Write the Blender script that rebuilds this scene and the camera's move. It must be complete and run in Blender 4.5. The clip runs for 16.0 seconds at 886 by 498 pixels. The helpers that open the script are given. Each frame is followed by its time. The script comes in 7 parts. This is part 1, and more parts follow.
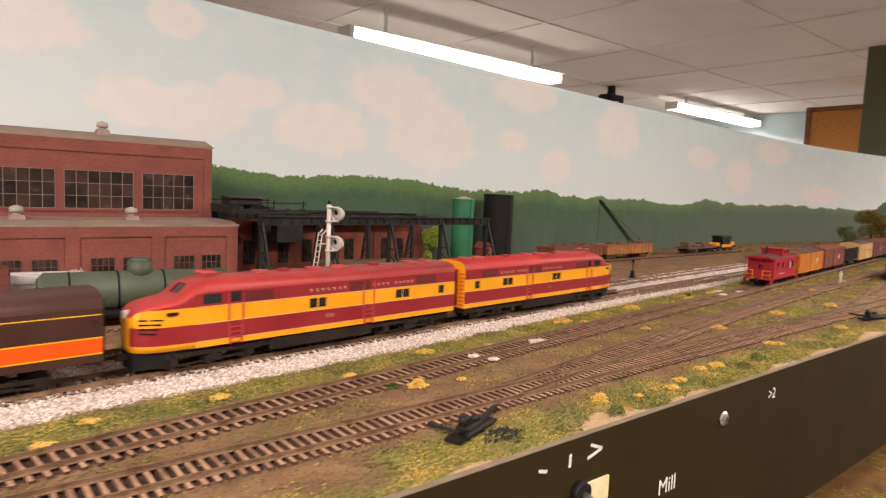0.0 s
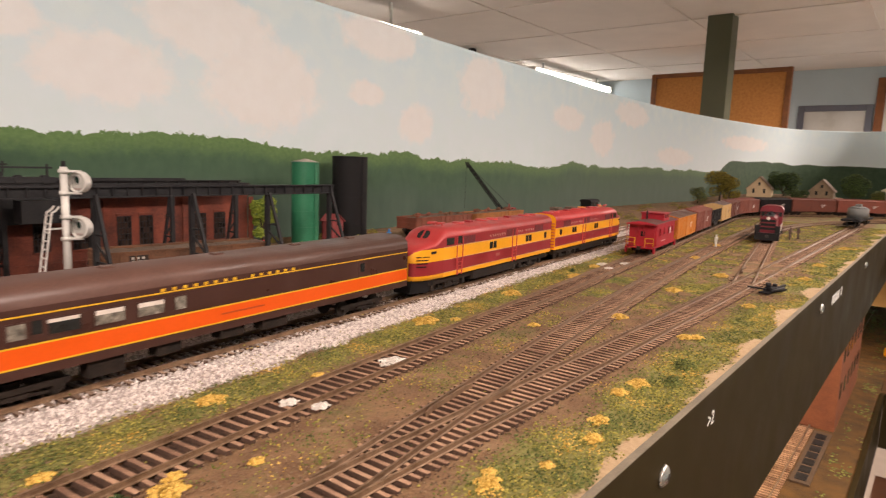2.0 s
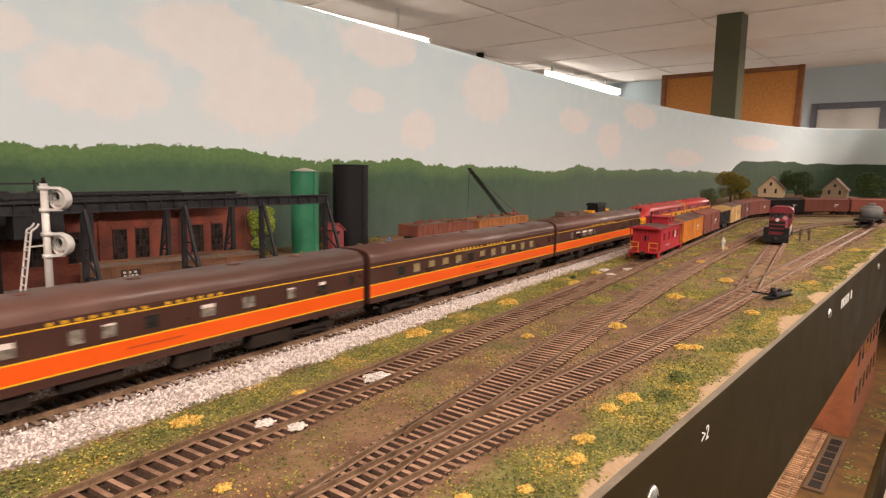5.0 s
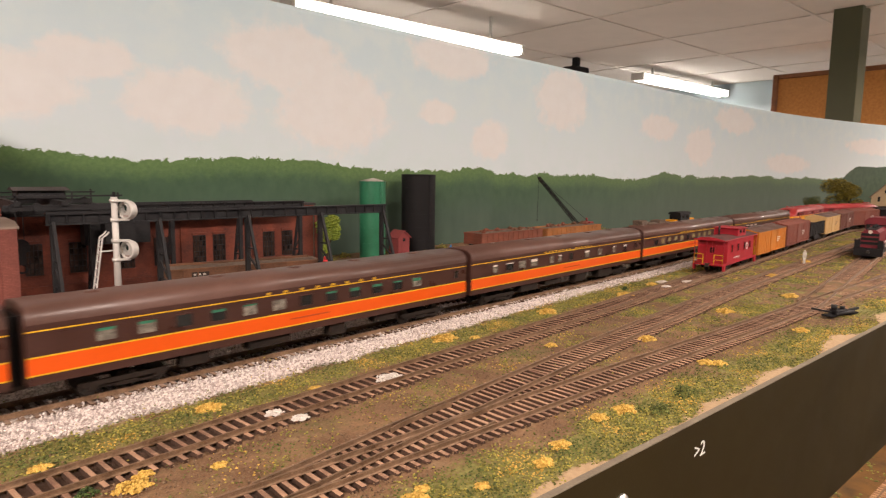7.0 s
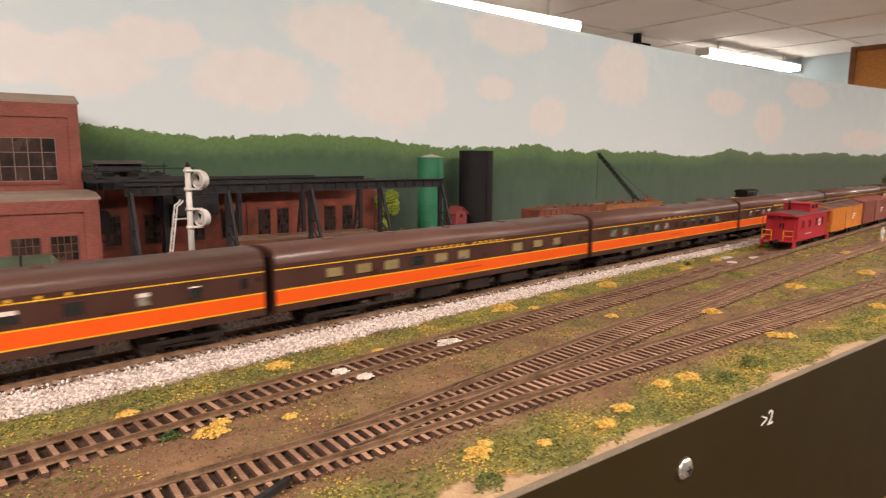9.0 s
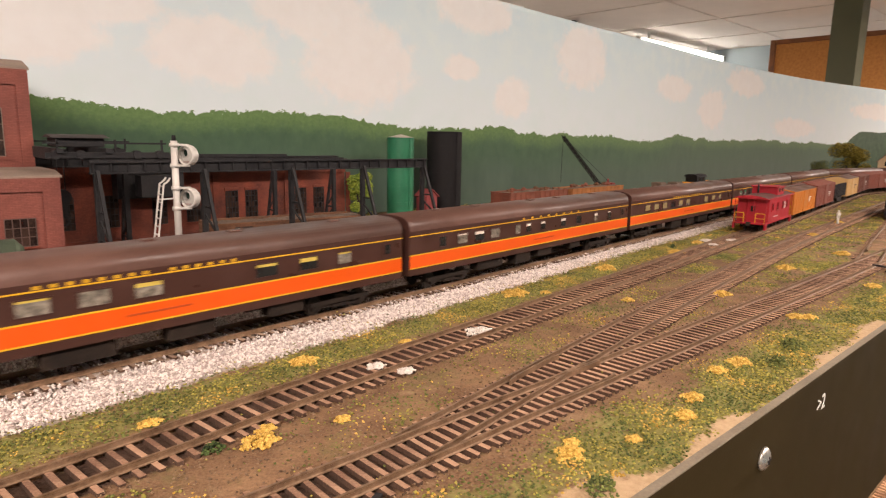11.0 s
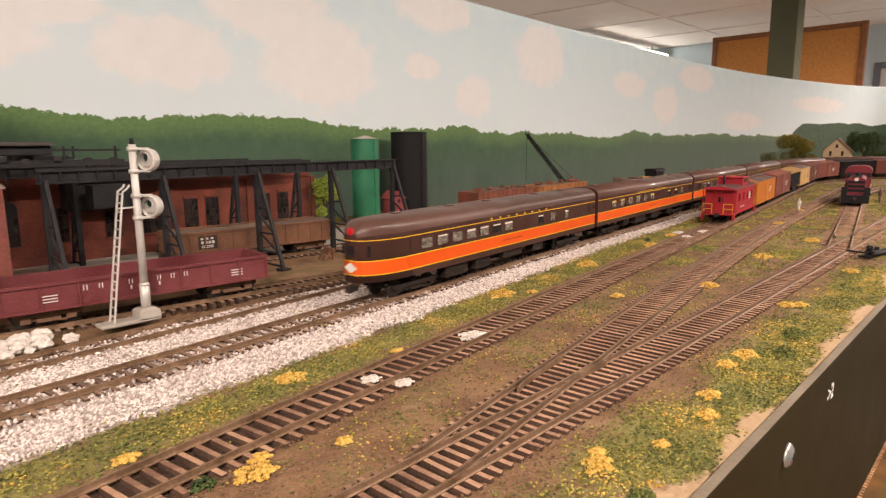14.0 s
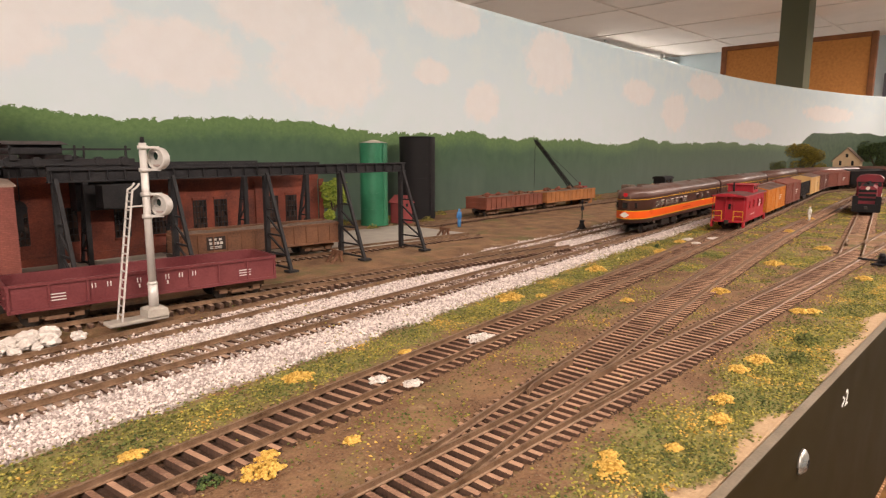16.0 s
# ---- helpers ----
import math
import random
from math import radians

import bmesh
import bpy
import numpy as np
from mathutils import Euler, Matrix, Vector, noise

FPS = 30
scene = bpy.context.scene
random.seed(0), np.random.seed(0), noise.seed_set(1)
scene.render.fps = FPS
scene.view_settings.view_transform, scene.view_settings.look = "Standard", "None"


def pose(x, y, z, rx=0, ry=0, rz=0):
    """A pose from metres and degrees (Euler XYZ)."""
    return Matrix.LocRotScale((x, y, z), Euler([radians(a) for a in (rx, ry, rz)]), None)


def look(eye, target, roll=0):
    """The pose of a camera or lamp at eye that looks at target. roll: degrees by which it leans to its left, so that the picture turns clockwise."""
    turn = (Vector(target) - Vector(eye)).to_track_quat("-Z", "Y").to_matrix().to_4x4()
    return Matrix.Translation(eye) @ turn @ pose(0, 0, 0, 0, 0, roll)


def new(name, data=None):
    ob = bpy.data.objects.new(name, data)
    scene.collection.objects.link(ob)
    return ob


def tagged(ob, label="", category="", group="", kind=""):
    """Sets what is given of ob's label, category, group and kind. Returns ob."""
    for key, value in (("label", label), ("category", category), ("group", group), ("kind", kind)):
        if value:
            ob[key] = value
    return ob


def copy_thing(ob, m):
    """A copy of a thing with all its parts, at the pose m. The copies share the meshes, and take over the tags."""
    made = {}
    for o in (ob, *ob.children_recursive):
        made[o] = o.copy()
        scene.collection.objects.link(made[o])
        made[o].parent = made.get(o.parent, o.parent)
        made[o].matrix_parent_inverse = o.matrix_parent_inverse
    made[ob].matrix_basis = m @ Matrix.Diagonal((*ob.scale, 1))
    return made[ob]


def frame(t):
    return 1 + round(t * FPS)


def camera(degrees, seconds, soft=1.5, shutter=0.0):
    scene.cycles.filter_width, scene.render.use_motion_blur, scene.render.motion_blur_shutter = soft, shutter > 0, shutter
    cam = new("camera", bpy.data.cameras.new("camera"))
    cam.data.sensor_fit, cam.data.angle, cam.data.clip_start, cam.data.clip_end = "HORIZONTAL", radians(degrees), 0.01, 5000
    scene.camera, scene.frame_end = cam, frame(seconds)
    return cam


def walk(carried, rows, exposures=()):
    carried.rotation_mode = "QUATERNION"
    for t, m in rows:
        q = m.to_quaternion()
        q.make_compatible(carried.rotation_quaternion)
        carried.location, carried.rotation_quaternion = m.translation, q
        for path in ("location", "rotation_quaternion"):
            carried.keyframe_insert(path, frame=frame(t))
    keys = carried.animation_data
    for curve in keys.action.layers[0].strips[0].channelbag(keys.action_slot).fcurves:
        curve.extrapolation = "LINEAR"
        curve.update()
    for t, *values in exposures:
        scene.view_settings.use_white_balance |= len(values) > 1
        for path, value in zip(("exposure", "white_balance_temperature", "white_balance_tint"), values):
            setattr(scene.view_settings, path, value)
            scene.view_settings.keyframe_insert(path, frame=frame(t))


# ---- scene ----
cam = camera(70.2, 16.0, soft=1.2, shutter=0.5)
PATH = [
    (0, (-0.229, -0.170, 0.108), (1.038, 1.366, -0.074), 2.5),
    (0.5, (-0.173, -0.170, 0.106), (1.014, 1.429, -0.072), 1.8),
    (1, (-0.140, -0.133, 0.104), (1.150, 1.382, -0.099), 1.6),
    (1.5, (-0.123, -0.088, 0.099), (1.338, 1.250, -0.174), 1.6),
    (2, (-0.111, -0.075, 0.102), (1.445, 1.152, -0.167), 2.0),
    (2.5, (-0.098, -0.069, 0.100), (1.503, 1.098, -0.174), 2.7),
    (3, (-0.093, -0.061, 0.097), (1.497, 1.118, -0.190), 3.1),
    (3.5, (-0.093, -0.058, 0.095), (1.522, 1.086, -0.192), 3.6),
    (3.7, (-0.093, -0.058, 0.095), (1.519, 1.091, -0.190), 3.4),
    (5.8, (-0.097, -0.098, 0.11), (1.372, 1.235, -0.147), 0.1),
    (6, (-0.092, -0.101, 0.108), (1.361, 1.247, -0.163), 0.2),
    (6.5, (-0.080, -0.117, 0.110), (1.314, 1.296, -0.136), 0.6),
    (7, (-0.078, -0.127, 0.111), (1.239, 1.358, -0.132), 0.8),
    (7.5, (-0.074, -0.137, 0.108), (1.186, 1.396, -0.143), 0.7),
    (8, (-0.077, -0.143, 0.109), (1.141, 1.422, -0.148), 0.6),
    (8.5, (-0.084, -0.137, 0.106), (1.138, 1.422, -0.174), 0.9),
    (9, (-0.083, -0.128, 0.103), (1.095, 1.460, -0.197), 0.4),
    (9.2, (-0.083, -0.123, 0.102), (1.080, 1.475, -0.203), 0.4),
    (11.3, (-0.111, -0.076, 0.097), (1.264, 1.337, -0.242), 1.2),
    (11.5, (-0.114, -0.077, 0.098), (1.282, 1.317, -0.232), 1.3),
    (12, (-0.123, -0.077, 0.101), (1.32, 1.276, -0.195), 1.8),
    (12.5, (-0.127, -0.071, 0.096), (1.319, 1.273, -0.22), 1.6),
    (13, (-0.107, -0.065, 0.094), (1.318, 1.284, -0.292), -0.7),
    (13.5, (-0.106, -0.055, 0.093), (1.289, 1.331, -0.272), -0.7),
    (14, (-0.105, -0.054, 0.093), (1.333, 1.295, -0.24), -0.5),
    (14.5, (-0.105, -0.053, 0.092), (1.369, 1.261, -0.213), -0.3),
    (15, (-0.106, -0.053, 0.091), (1.374, 1.26, -0.195), 0.2),
    (15.5, (-0.105, -0.052, 0.091), (1.352, 1.281, -0.217), 0.0),
    (16, (-0.105, -0.052, 0.09), (1.322, 1.314, -0.221), 0.0),
]
# exposure rises slightly towards the end
walk(cam, exposures=((0, -0.12), (3, -0.07), (8.5, -0.09), (11.5, 0.02), (16, -0.01)), rows=[(t, look(eye, target, roll)) for t, eye, target, roll in PATH])


# ---- world, lamps, exposure ----
world = bpy.data.worlds.new("world")
scene.world = world
world.use_nodes = True
world.node_tree.nodes["Background"].inputs[0].default_value = (1.0, 0.9, 0.8, 1)
world.node_tree.nodes["Background"].inputs[1].default_value = 0.05


def area_lamp(name, m, sx, sy, watts, colour):
    data = bpy.data.lights.new(name, "AREA")
    data.shape, data.size, data.size_y = "RECTANGLE", sx, sy
    data.energy, data.color = watts, colour
    ob = new(name, data)
    ob.matrix_basis = m
    return ob


WARM = (1.0, 0.80, 0.705)
CEIL = 0.92
# fluorescent rows: start x, y, and length; the first two are seen, the rest run on over the aisle
TUBES = [(1.20, 2.28, 1.37), (4.18, 2.52, 1.38), (-1.7, 2.2, 1.37), (0.2, -0.55, 1.37), (-1.9, -0.6, 1.37), (3.2, -0.45, 1.37)]
for tx, ty, tl in TUBES:
    area_lamp("tube_light", pose(tx + tl / 2, ty, 0.725, 0, 0, 0), tl, 0.07, {4.18: 42, 3.2: 86, -1.9: 60}.get(tx, 40 if ty > 0 else 17), WARM)

# ---- materials ----
MATS = {}


def mat(name, col, rough=0.6, var=0.15, scale=120.0, bump=0.15, metal=0.0, col2=None, fine=900.0, island=0.0, spec=0.4, coat=0.0):
    """Paint, wood, metal: base colour with two scales of variation and fine relief."""
    if name in MATS:
        return MATS[name]
    m = bpy.data.materials.new(name)
    m.use_nodes = True
    nt = m.node_tree
    N, L = nt.nodes, nt.links
    bs = N["Principled BSDF"]
    bs.inputs["Roughness"].default_value = rough
    bs.inputs["Metallic"].default_value = metal
    bs.inputs["Specular IOR Level"].default_value = spec
    bs.inputs["Coat Weight"].default_value = coat
    tc = N.new("ShaderNodeTexCoord")
    n1 = N.new("ShaderNodeTexNoise"); n1.inputs["Scale"].default_value = scale; n1.inputs["Detail"].default_value = 4
    n2 = N.new("ShaderNodeTexNoise"); n2.inputs["Scale"].default_value = fine; n2.inputs["Detail"].default_value = 3
    L.new(tc.outputs["Object"], n1.inputs["Vector"]); L.new(tc.outputs["Object"], n2.inputs["Vector"])
    add = N.new("ShaderNodeMath"); add.operation = "ADD"
    L.new(n1.outputs["Fac"], add.inputs[0])
    mul = N.new("ShaderNodeMath"); mul.operation = "MULTIPLY"; mul.inputs[1].default_value = 0.6
    L.new(n2.outputs["Fac"], mul.inputs[0]); L.new(mul.outputs[0], add.inputs[1])
    last = add.outputs[0]
    if island:
        oi = N.new("ShaderNodeObjectInfo"); ge = N.new("ShaderNodeNewGeometry")
        a2 = N.new("ShaderNodeMath"); a2.operation = "ADD"; L.new(oi.outputs["Random"], a2.inputs[0]); L.new(ge.outputs["Random Per Island"], a2.inputs[1])
        fr = N.new("ShaderNodeMath"); fr.operation = "FRACT"; L.new(a2.outputs[0], fr.inputs[0])
        a3 = N.new("ShaderNodeMath"); a3.operation = "MULTIPLY_ADD"; a3.inputs[1].default_value = island; L.new(fr.outputs[0], a3.inputs[0]); L.new(last, a3.inputs[2])
        a4 = N.new("ShaderNodeMath"); a4.operation = "SUBTRACT"; a4.inputs[1].default_value = island / 2; L.new(a3.outputs[0], a4.inputs[0])
        last = a4.outputs[0]
    ramp = N.new("ShaderNodeValToRGB")
    c2 = col2 or tuple(min(1, c * (1 + var)) for c in col)
    c1 = tuple(c * (1 - var) for c in col) if not col2 else col
    ramp.color_ramp.elements[0].position, ramp.color_ramp.elements[1].position = 0.5, 1.1 if not col2 else 1.05
    ramp.color_ramp.elements[1].position = min(1.0, ramp.color_ramp.elements[1].position)
    ramp.color_ramp.elements[0].color = (*c1, 1); ramp.color_ramp.elements[1].color = (*c2, 1)
    L.new(last, ramp.inputs["Fac"]); L.new(ramp.outputs["Color"], bs.inputs["Base Color"])
    rr = N.new("ShaderNodeMapRange"); rr.inputs["From Min"].default_value = 0.3; rr.inputs["From Max"].default_value = 0.7
    rr.inputs["To Min"].default_value = max(0.02, rough - 0.1); rr.inputs["To Max"].default_value = min(1, rough + 0.12)
    L.new(n1.outputs["Fac"], rr.inputs["Value"]); L.new(rr.outputs["Result"], bs.inputs["Roughness"])
    if bump:
        bp = N.new("ShaderNodeBump"); bp.inputs["Strength"].default_value = bump; bp.inputs["Distance"].default_value = 0.0006
        L.new(n2.outputs["Fac"], bp.inputs["Height"]); L.new(bp.outputs["Normal"], bs.inputs["Normal"])
    MATS[name] = m
    return m


def glow(name, col, strength):
    m = bpy.data.materials.new(name)
    m.use_nodes = True
    b = m.node_tree.nodes["Principled BSDF"]
    b.inputs["Emission Color"].default_value = (*col, 1)
    b.inputs["Emission Strength"].default_value = strength
    MATS[name] = m
    return m


def brick_mat(name, c1, c2, mortar, size=0.0009):
    """Model brickwork: fine courses scribed in the wall, grime in patches."""
    m = mat(name, c1, 0.75, 0.2, 40, 0.2, col2=c2)
    nt = m.node_tree; N, L = nt.nodes, nt.links
    tc = N["Texture Coordinate"]
    sep = N.new("ShaderNodeSeparateXYZ"); L.new(tc.outputs["Object"], sep.inputs[0])
    ad = N.new("ShaderNodeMath"); ad.operation = "ADD"; L.new(sep.outputs[0], ad.inputs[0]); L.new(sep.outputs[1], ad.inputs[1])
    cb = N.new("ShaderNodeCombineXYZ"); L.new(ad.outputs[0], cb.inputs[0]); L.new(sep.outputs[2], cb.inputs[1])
    br = N.new("ShaderNodeTexBrick"); br.inputs["Scale"].default_value = 1
    br.inputs["Brick Width"].default_value = size * 3; br.inputs["Row Height"].default_value = size; br.inputs["Mortar Size"].default_value = size * 0.13
    br.inputs["Color1"].default_value = (1, 1, 1, 1); br.inputs["Color2"].default_value = (0.82, 0.8, 0.8, 1); br.inputs["Mortar"].default_value = (*mortar, 1)
    L.new(cb.outputs[0], br.inputs["Vector"])
    mx = N.new("ShaderNodeMix"); mx.data_type = "RGBA"; mx.blend_type = "MULTIPLY"; mx.inputs[0].default_value = 1.0
    bs = N["Principled BSDF"]
    L.new(N["Color Ramp"].outputs[0], mx.inputs[6]); L.new(br.outputs["Color"], mx.inputs[7]); L.new(mx.outputs[2], bs.inputs["Base Color"])
    return m


# ---- mesh helpers ----
def box(bm, x0, x1, y0, y1, z0, z1, mi=0):
    vs = [bm.verts.new((x, y, z)) for x in (x0, x1) for y in (y0, y1) for z in (z0, z1)]
    for a, b, c, d in ((0, 1, 3, 2), (4, 6, 7, 5), (0, 4, 5, 1), (2, 3, 7, 6), (0, 2, 6, 4), (1, 5, 7, 3)):
        bm.faces.new((vs[a], vs[b], vs[c], vs[d])).material_index = mi
    return bm


def beam(bm, a, b, w, h=None, mi=0, up=(0, 0, 1)):
    """A square bar from a to b."""
    a, b = Vector(a), Vector(b)
    h = h or w
    d = (b - a).normalized()
    u = Vector(up)
    if abs(d.dot(u)) > 0.95:
        u = Vector((1, 0, 0))
    s = d.cross(u).normalized() * w / 2
    t = s.cross(d).normalized() * h / 2
    q = [[bm.verts.new(p + i * s + j * t) for i, j in ((-1, -1), (1, -1), (1, 1), (-1, 1))] for p in (a, b)]
    for k in range(4):
        bm.faces.new((q[0][k], q[0][(k + 1) % 4], q[1][(k + 1) % 4], q[1][k])).material_index = mi
    bm.faces.new(q[0][::-1]).material_index = mi
    bm.faces.new(q[1]).material_index = mi
    return bm


def tube(bm, a, b, r, r2=None, n=12, mi=0, caps=True):
    a, b = Vector(a), Vector(b)
    r2 = r if r2 is None else r2
    d = (b - a).normalized()
    u = Vector((0, 0, 1)) if abs(d.z) < 0.9 else Vector((1, 0, 0))
    s = d.cross(u).normalized(); t = s.cross(d)
    q = [[bm.verts.new(p + rr * (math.cos(2 * math.pi * k / n) * s + math.sin(2 * math.pi * k / n) * t)) for k in range(n)] for p, rr in ((a, r), (b, r2))]
    for k in range(n):
        f = bm.faces.new((q[0][k], q[0][(k + 1) % n], q[1][(k + 1) % n], q[1][k])); f.smooth = n > 6; f.material_index = mi
    if caps:
        bm.faces.new(q[0][::-1]).material_index = mi
        bm.faces.new(q[1]).material_index = mi
    return bm


def loft(bm, rings, mis=None, caps=True, smooth=False, closed=True):
    """Skin rings of equal length; mis: material index by ring segment."""
    q = [[bm.verts.new(p) for p in r] for r in rings]
    n = len(rings[0])
    for i in range(len(q) - 1):
        for k in range(n if closed else n - 1):
            f = bm.faces.new((q[i][k], q[i][(k + 1) % n], q[i + 1][(k + 1) % n], q[i + 1][k]))
            f.smooth = smooth
            if mis:
                f.material_index = mis[k]
    if caps:
        bm.faces.new(q[0][::-1]); bm.faces.new(q[-1])
    return q


def part(name, bm, material, parent=None, label="", m=None, bevel=0.0):
    """Links a bmesh as one mesh object, under a thing or part."""
    if bevel:
        bmesh.ops.bevel(bm, geom=bm.edges[:], offset=bevel, segments=1, affect="EDGES", clamp_overlap=True)
    bmesh.ops.recalc_face_normals(bm, faces=bm.faces)
    me = bpy.data.meshes.new(name)
    bm.to_mesh(me); bm.free()
    for mm in (material if isinstance(material, (list, tuple)) else [material]):
        me.materials.append(mm)
    ob = new(name, me)
    if parent:
        ob.parent = parent
    if m is not None:
        ob.matrix_basis = m
    if label:
        tagged(ob, label)
    return ob


def pieces(name, bm, material, parent):
    """Links each loose piece of a bmesh as a part of its own."""
    bmesh.ops.recalc_face_normals(bm, faces=bm.faces)
    left = set(bm.faces)
    while left:
        todo, island = [left.pop()], []
        while todo:
            f = todo.pop(); island.append(f)
            for v in f.verts:
                for g in v.link_faces:
                    if g in left:
                        left.remove(g); todo.append(g)
        island.sort(key=lambda f: f.index)
        ids, verts, faces = {}, [], []
        for f in island:
            for v in f.verts:
                if v not in ids:
                    ids[v] = len(verts); verts.append(v.co[:])
            faces.append([ids[v] for v in f.verts])
        me = bpy.data.meshes.new(name); me.from_pydata(verts, [], faces); me.materials.append(material)
        ob = new(name, me); ob.parent = parent
    bm.free()


def thing(name, m, label, category, group="", kind=""):
    ob = new(name)
    ob.empty_display_size = 0.01
    ob.matrix_basis = m
    return tagged(ob, label, category, group, kind)


def soup(name, verts, faces, material, label, category, kind="stuff", parent=None):
    me = bpy.data.meshes.new(name)
    me.from_pydata([tuple(v) for v in verts], [], [tuple(f) for f in faces])
    me.materials.append(material)
    ob = new(name, me)
    if parent:
        ob.parent = parent
    return tagged(ob, label, category, "", kind)


# ---- lines of track: points by distance ----
class Line:
    """A straight from (x0, y0) at a heading, then a bend to the right of radius r, then straight."""
    def __init__(self, x0, y0, slope, x1, r=0.0, turn=0.0, tail=0.0):
        self.p0, self.h = Vector((x0, y0)), math.atan(slope)
        self.l1 = (x1 - x0) / math.cos(self.h)
        self.r, self.turn, self.tail = r, radians(turn), tail
        self.length = self.l1 + r * self.turn + tail

    def at(self, s):
        d = Vector((math.cos(self.h), math.sin(self.h)))
        if s <= self.l1 or not self.r:
            p = self.p0 + d * s
            return p.x, p.y, self.h
        p1 = self.p0 + d * self.l1
        c = p1 + Vector((d.y, -d.x)) * self.r
        a = min((s - self.l1) / self.r, self.turn)
        hh = self.h - a
        p = c + Vector((-math.sin(hh), math.cos(hh))) * self.r
        rest = s - self.l1 - self.r * self.turn
        if rest > 0:
            p = p + Vector((math.cos(hh), math.sin(hh))) * rest
        return p.x, p.y, hh

    def s_of_x(self, x):
        return (x - self.p0.x) / math.cos(self.h)


LINE_M = Line(-1.2, 0.2167 - 0.12, 0.10, 1.36, 0.60, 97, 0.9)
LINE_M2 = Line(-1.2, 0.2657 - 0.12, 0.10, 1.36, 0.645, 97, 0.9)
LINE_A = Line(-1.0, 0.1225 - 0.125, 0.125, 1.36, 0.55, 97, 0.9)
LINE_C = Line(-1.0, 0.0612, 0.0, 1.40)
LINE_B = Line(0.0, 0.0605, 0.16, 0.15, 8.5, 4, 0.62)
LINE_D = Line(0.50, 0.0605, 0.155, 1.08, 0.9, 60, 0.3)
LINE_E = Line(-0.75, 0.3855, -0.10, 0.50)
LINE_E2 = Line(-0.75, 0.4155, -0.10, -0.10)
LINE_F = Line(-0.6, 0.480, -0.10, 0.44)
LINE_G = Line(0.42, 0.482, 0.05, 1.25)

SKY = mat("sky_paint", (0.60, 0.68, 0.68), 0.8)
DIRT = mat("dirt", (0.105, 0.053, 0.028), 0.95, scale=45, bump=1.0, col2=(0.32, 0.19, 0.10), fine=1100)


def patches(m, col, scale, lo, hi):
    """Adds blotches of a second ground cover to a material."""
    N, L = m.node_tree.nodes, m.node_tree.links
    bs = N["Principled BSDF"]
    old = bs.inputs["Base Color"].links[0].from_socket
    n = N.new("ShaderNodeTexNoise"); n.inputs["Scale"].default_value = scale; n.inputs["Detail"].default_value = 6; n.inputs["Roughness"].default_value = 0.7
    L.new(N["Texture Coordinate"].outputs["Object"], n.inputs["Vector"])
    r = N.new("ShaderNodeMapRange"); r.inputs["From Min"].default_value, r.inputs["From Max"].default_value = lo, hi
    L.new(n.outputs["Fac"], r.inputs["Value"])
    mx = N.new("ShaderNodeMix"); mx.data_type = "RGBA"
    L.new(r.outputs["Result"], mx.inputs[0]); L.new(old, mx.inputs[6]); mx.inputs[7].default_value = (*col, 1)
    L.new(mx.outputs[2], bs.inputs["Base Color"])


patches(DIRT, (0.14, 0.125, 0.045), 22, 0.52, 0.66)
patches(DIRT, (0.36, 0.25, 0.14), 31, 0.60, 0.72)
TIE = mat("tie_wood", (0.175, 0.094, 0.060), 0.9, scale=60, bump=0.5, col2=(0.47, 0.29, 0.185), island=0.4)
# tie sides: stain, plus shade put into the colour to deepen the gaps
TIE_SIDE_SHADE = mat("tie_side_shaded", (0.042, 0.023, 0.015), 0.9, scale=60, bump=0.5, col2=(0.110, 0.062, 0.040))
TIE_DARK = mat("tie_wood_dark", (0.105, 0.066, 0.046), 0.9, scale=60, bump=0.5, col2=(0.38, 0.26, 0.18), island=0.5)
RAIL = mat("rail_rust", (0.100, 0.058, 0.032), 0.45, scale=150, bump=0.2, metal=0.2, col2=(0.28, 0.18, 0.11))
STONE = mat("ballast_stone", (0.40, 0.335, 0.305), 0.9, scale=300, bump=0.3, col2=(0.84, 0.76, 0.71), island=0.75)
BALLAST_BED = mat("ballast_bed", (0.30, 0.26, 0.225), 0.95, scale=500, bump=1.0, col2=(0.66, 0.60, 0.55), fine=1500)
FASCIA = mat("fascia_paint", (0.030, 0.021, 0.007), 0.55, 0.14, 12, 0.05, spec=0.10)
EDGE = mat("board_edge", (0.22, 0.185, 0.135), 0.6, 0.25, 60, 0.2)
WHITE = mat("white_print", (0.75, 0.75, 0.70), 0.5, 0.05)
STEEL = mat("screw_steel", (0.62, 0.60, 0.55), 0.3, 0.1, 300, 0.1, metal=0.9)
CEILM = mat("ceiling_tile", (0.74, 0.69, 0.64), 0.9, 0.05, 6, 0.2)
WALLB = mat("blue_wall", (0.46, 0.56, 0.61), 0.8, 0.05, 3, 0.05)
OLIVE = mat("olive_paint", (0.090, 0.092, 0.050), 0.6, 0.1, 10, 0.05)
CORK = mat("cork", (0.42, 0.17, 0.045), 0.9, scale=60, bump=0.3, col2=(0.58, 0.27, 0.08))
OAK = mat("oak_frame", (0.20, 0.075, 0.025), 0.45, 0.25, 20, 0.1)
BRICK = brick_mat("brick_red", (0.18, 0.054, 0.042), (0.285, 0.095, 0.070), (0.75, 0.7, 0.7), 0.00105)
BRICK2 = brick_mat("brick_dark", (0.070, 0.022, 0.015), (0.27, 0.070, 0.040), (0.7, 0.65, 0.65))
ROOFM = mat("tar_roof", (0.26, 0.20, 0.16), 0.9, 0.2, 50, 0.3)
GLASSD = mat("model_glass", (0.02, 0.022, 0.022), 0.15, 0.3, 90, 0.0, spec=0.6)
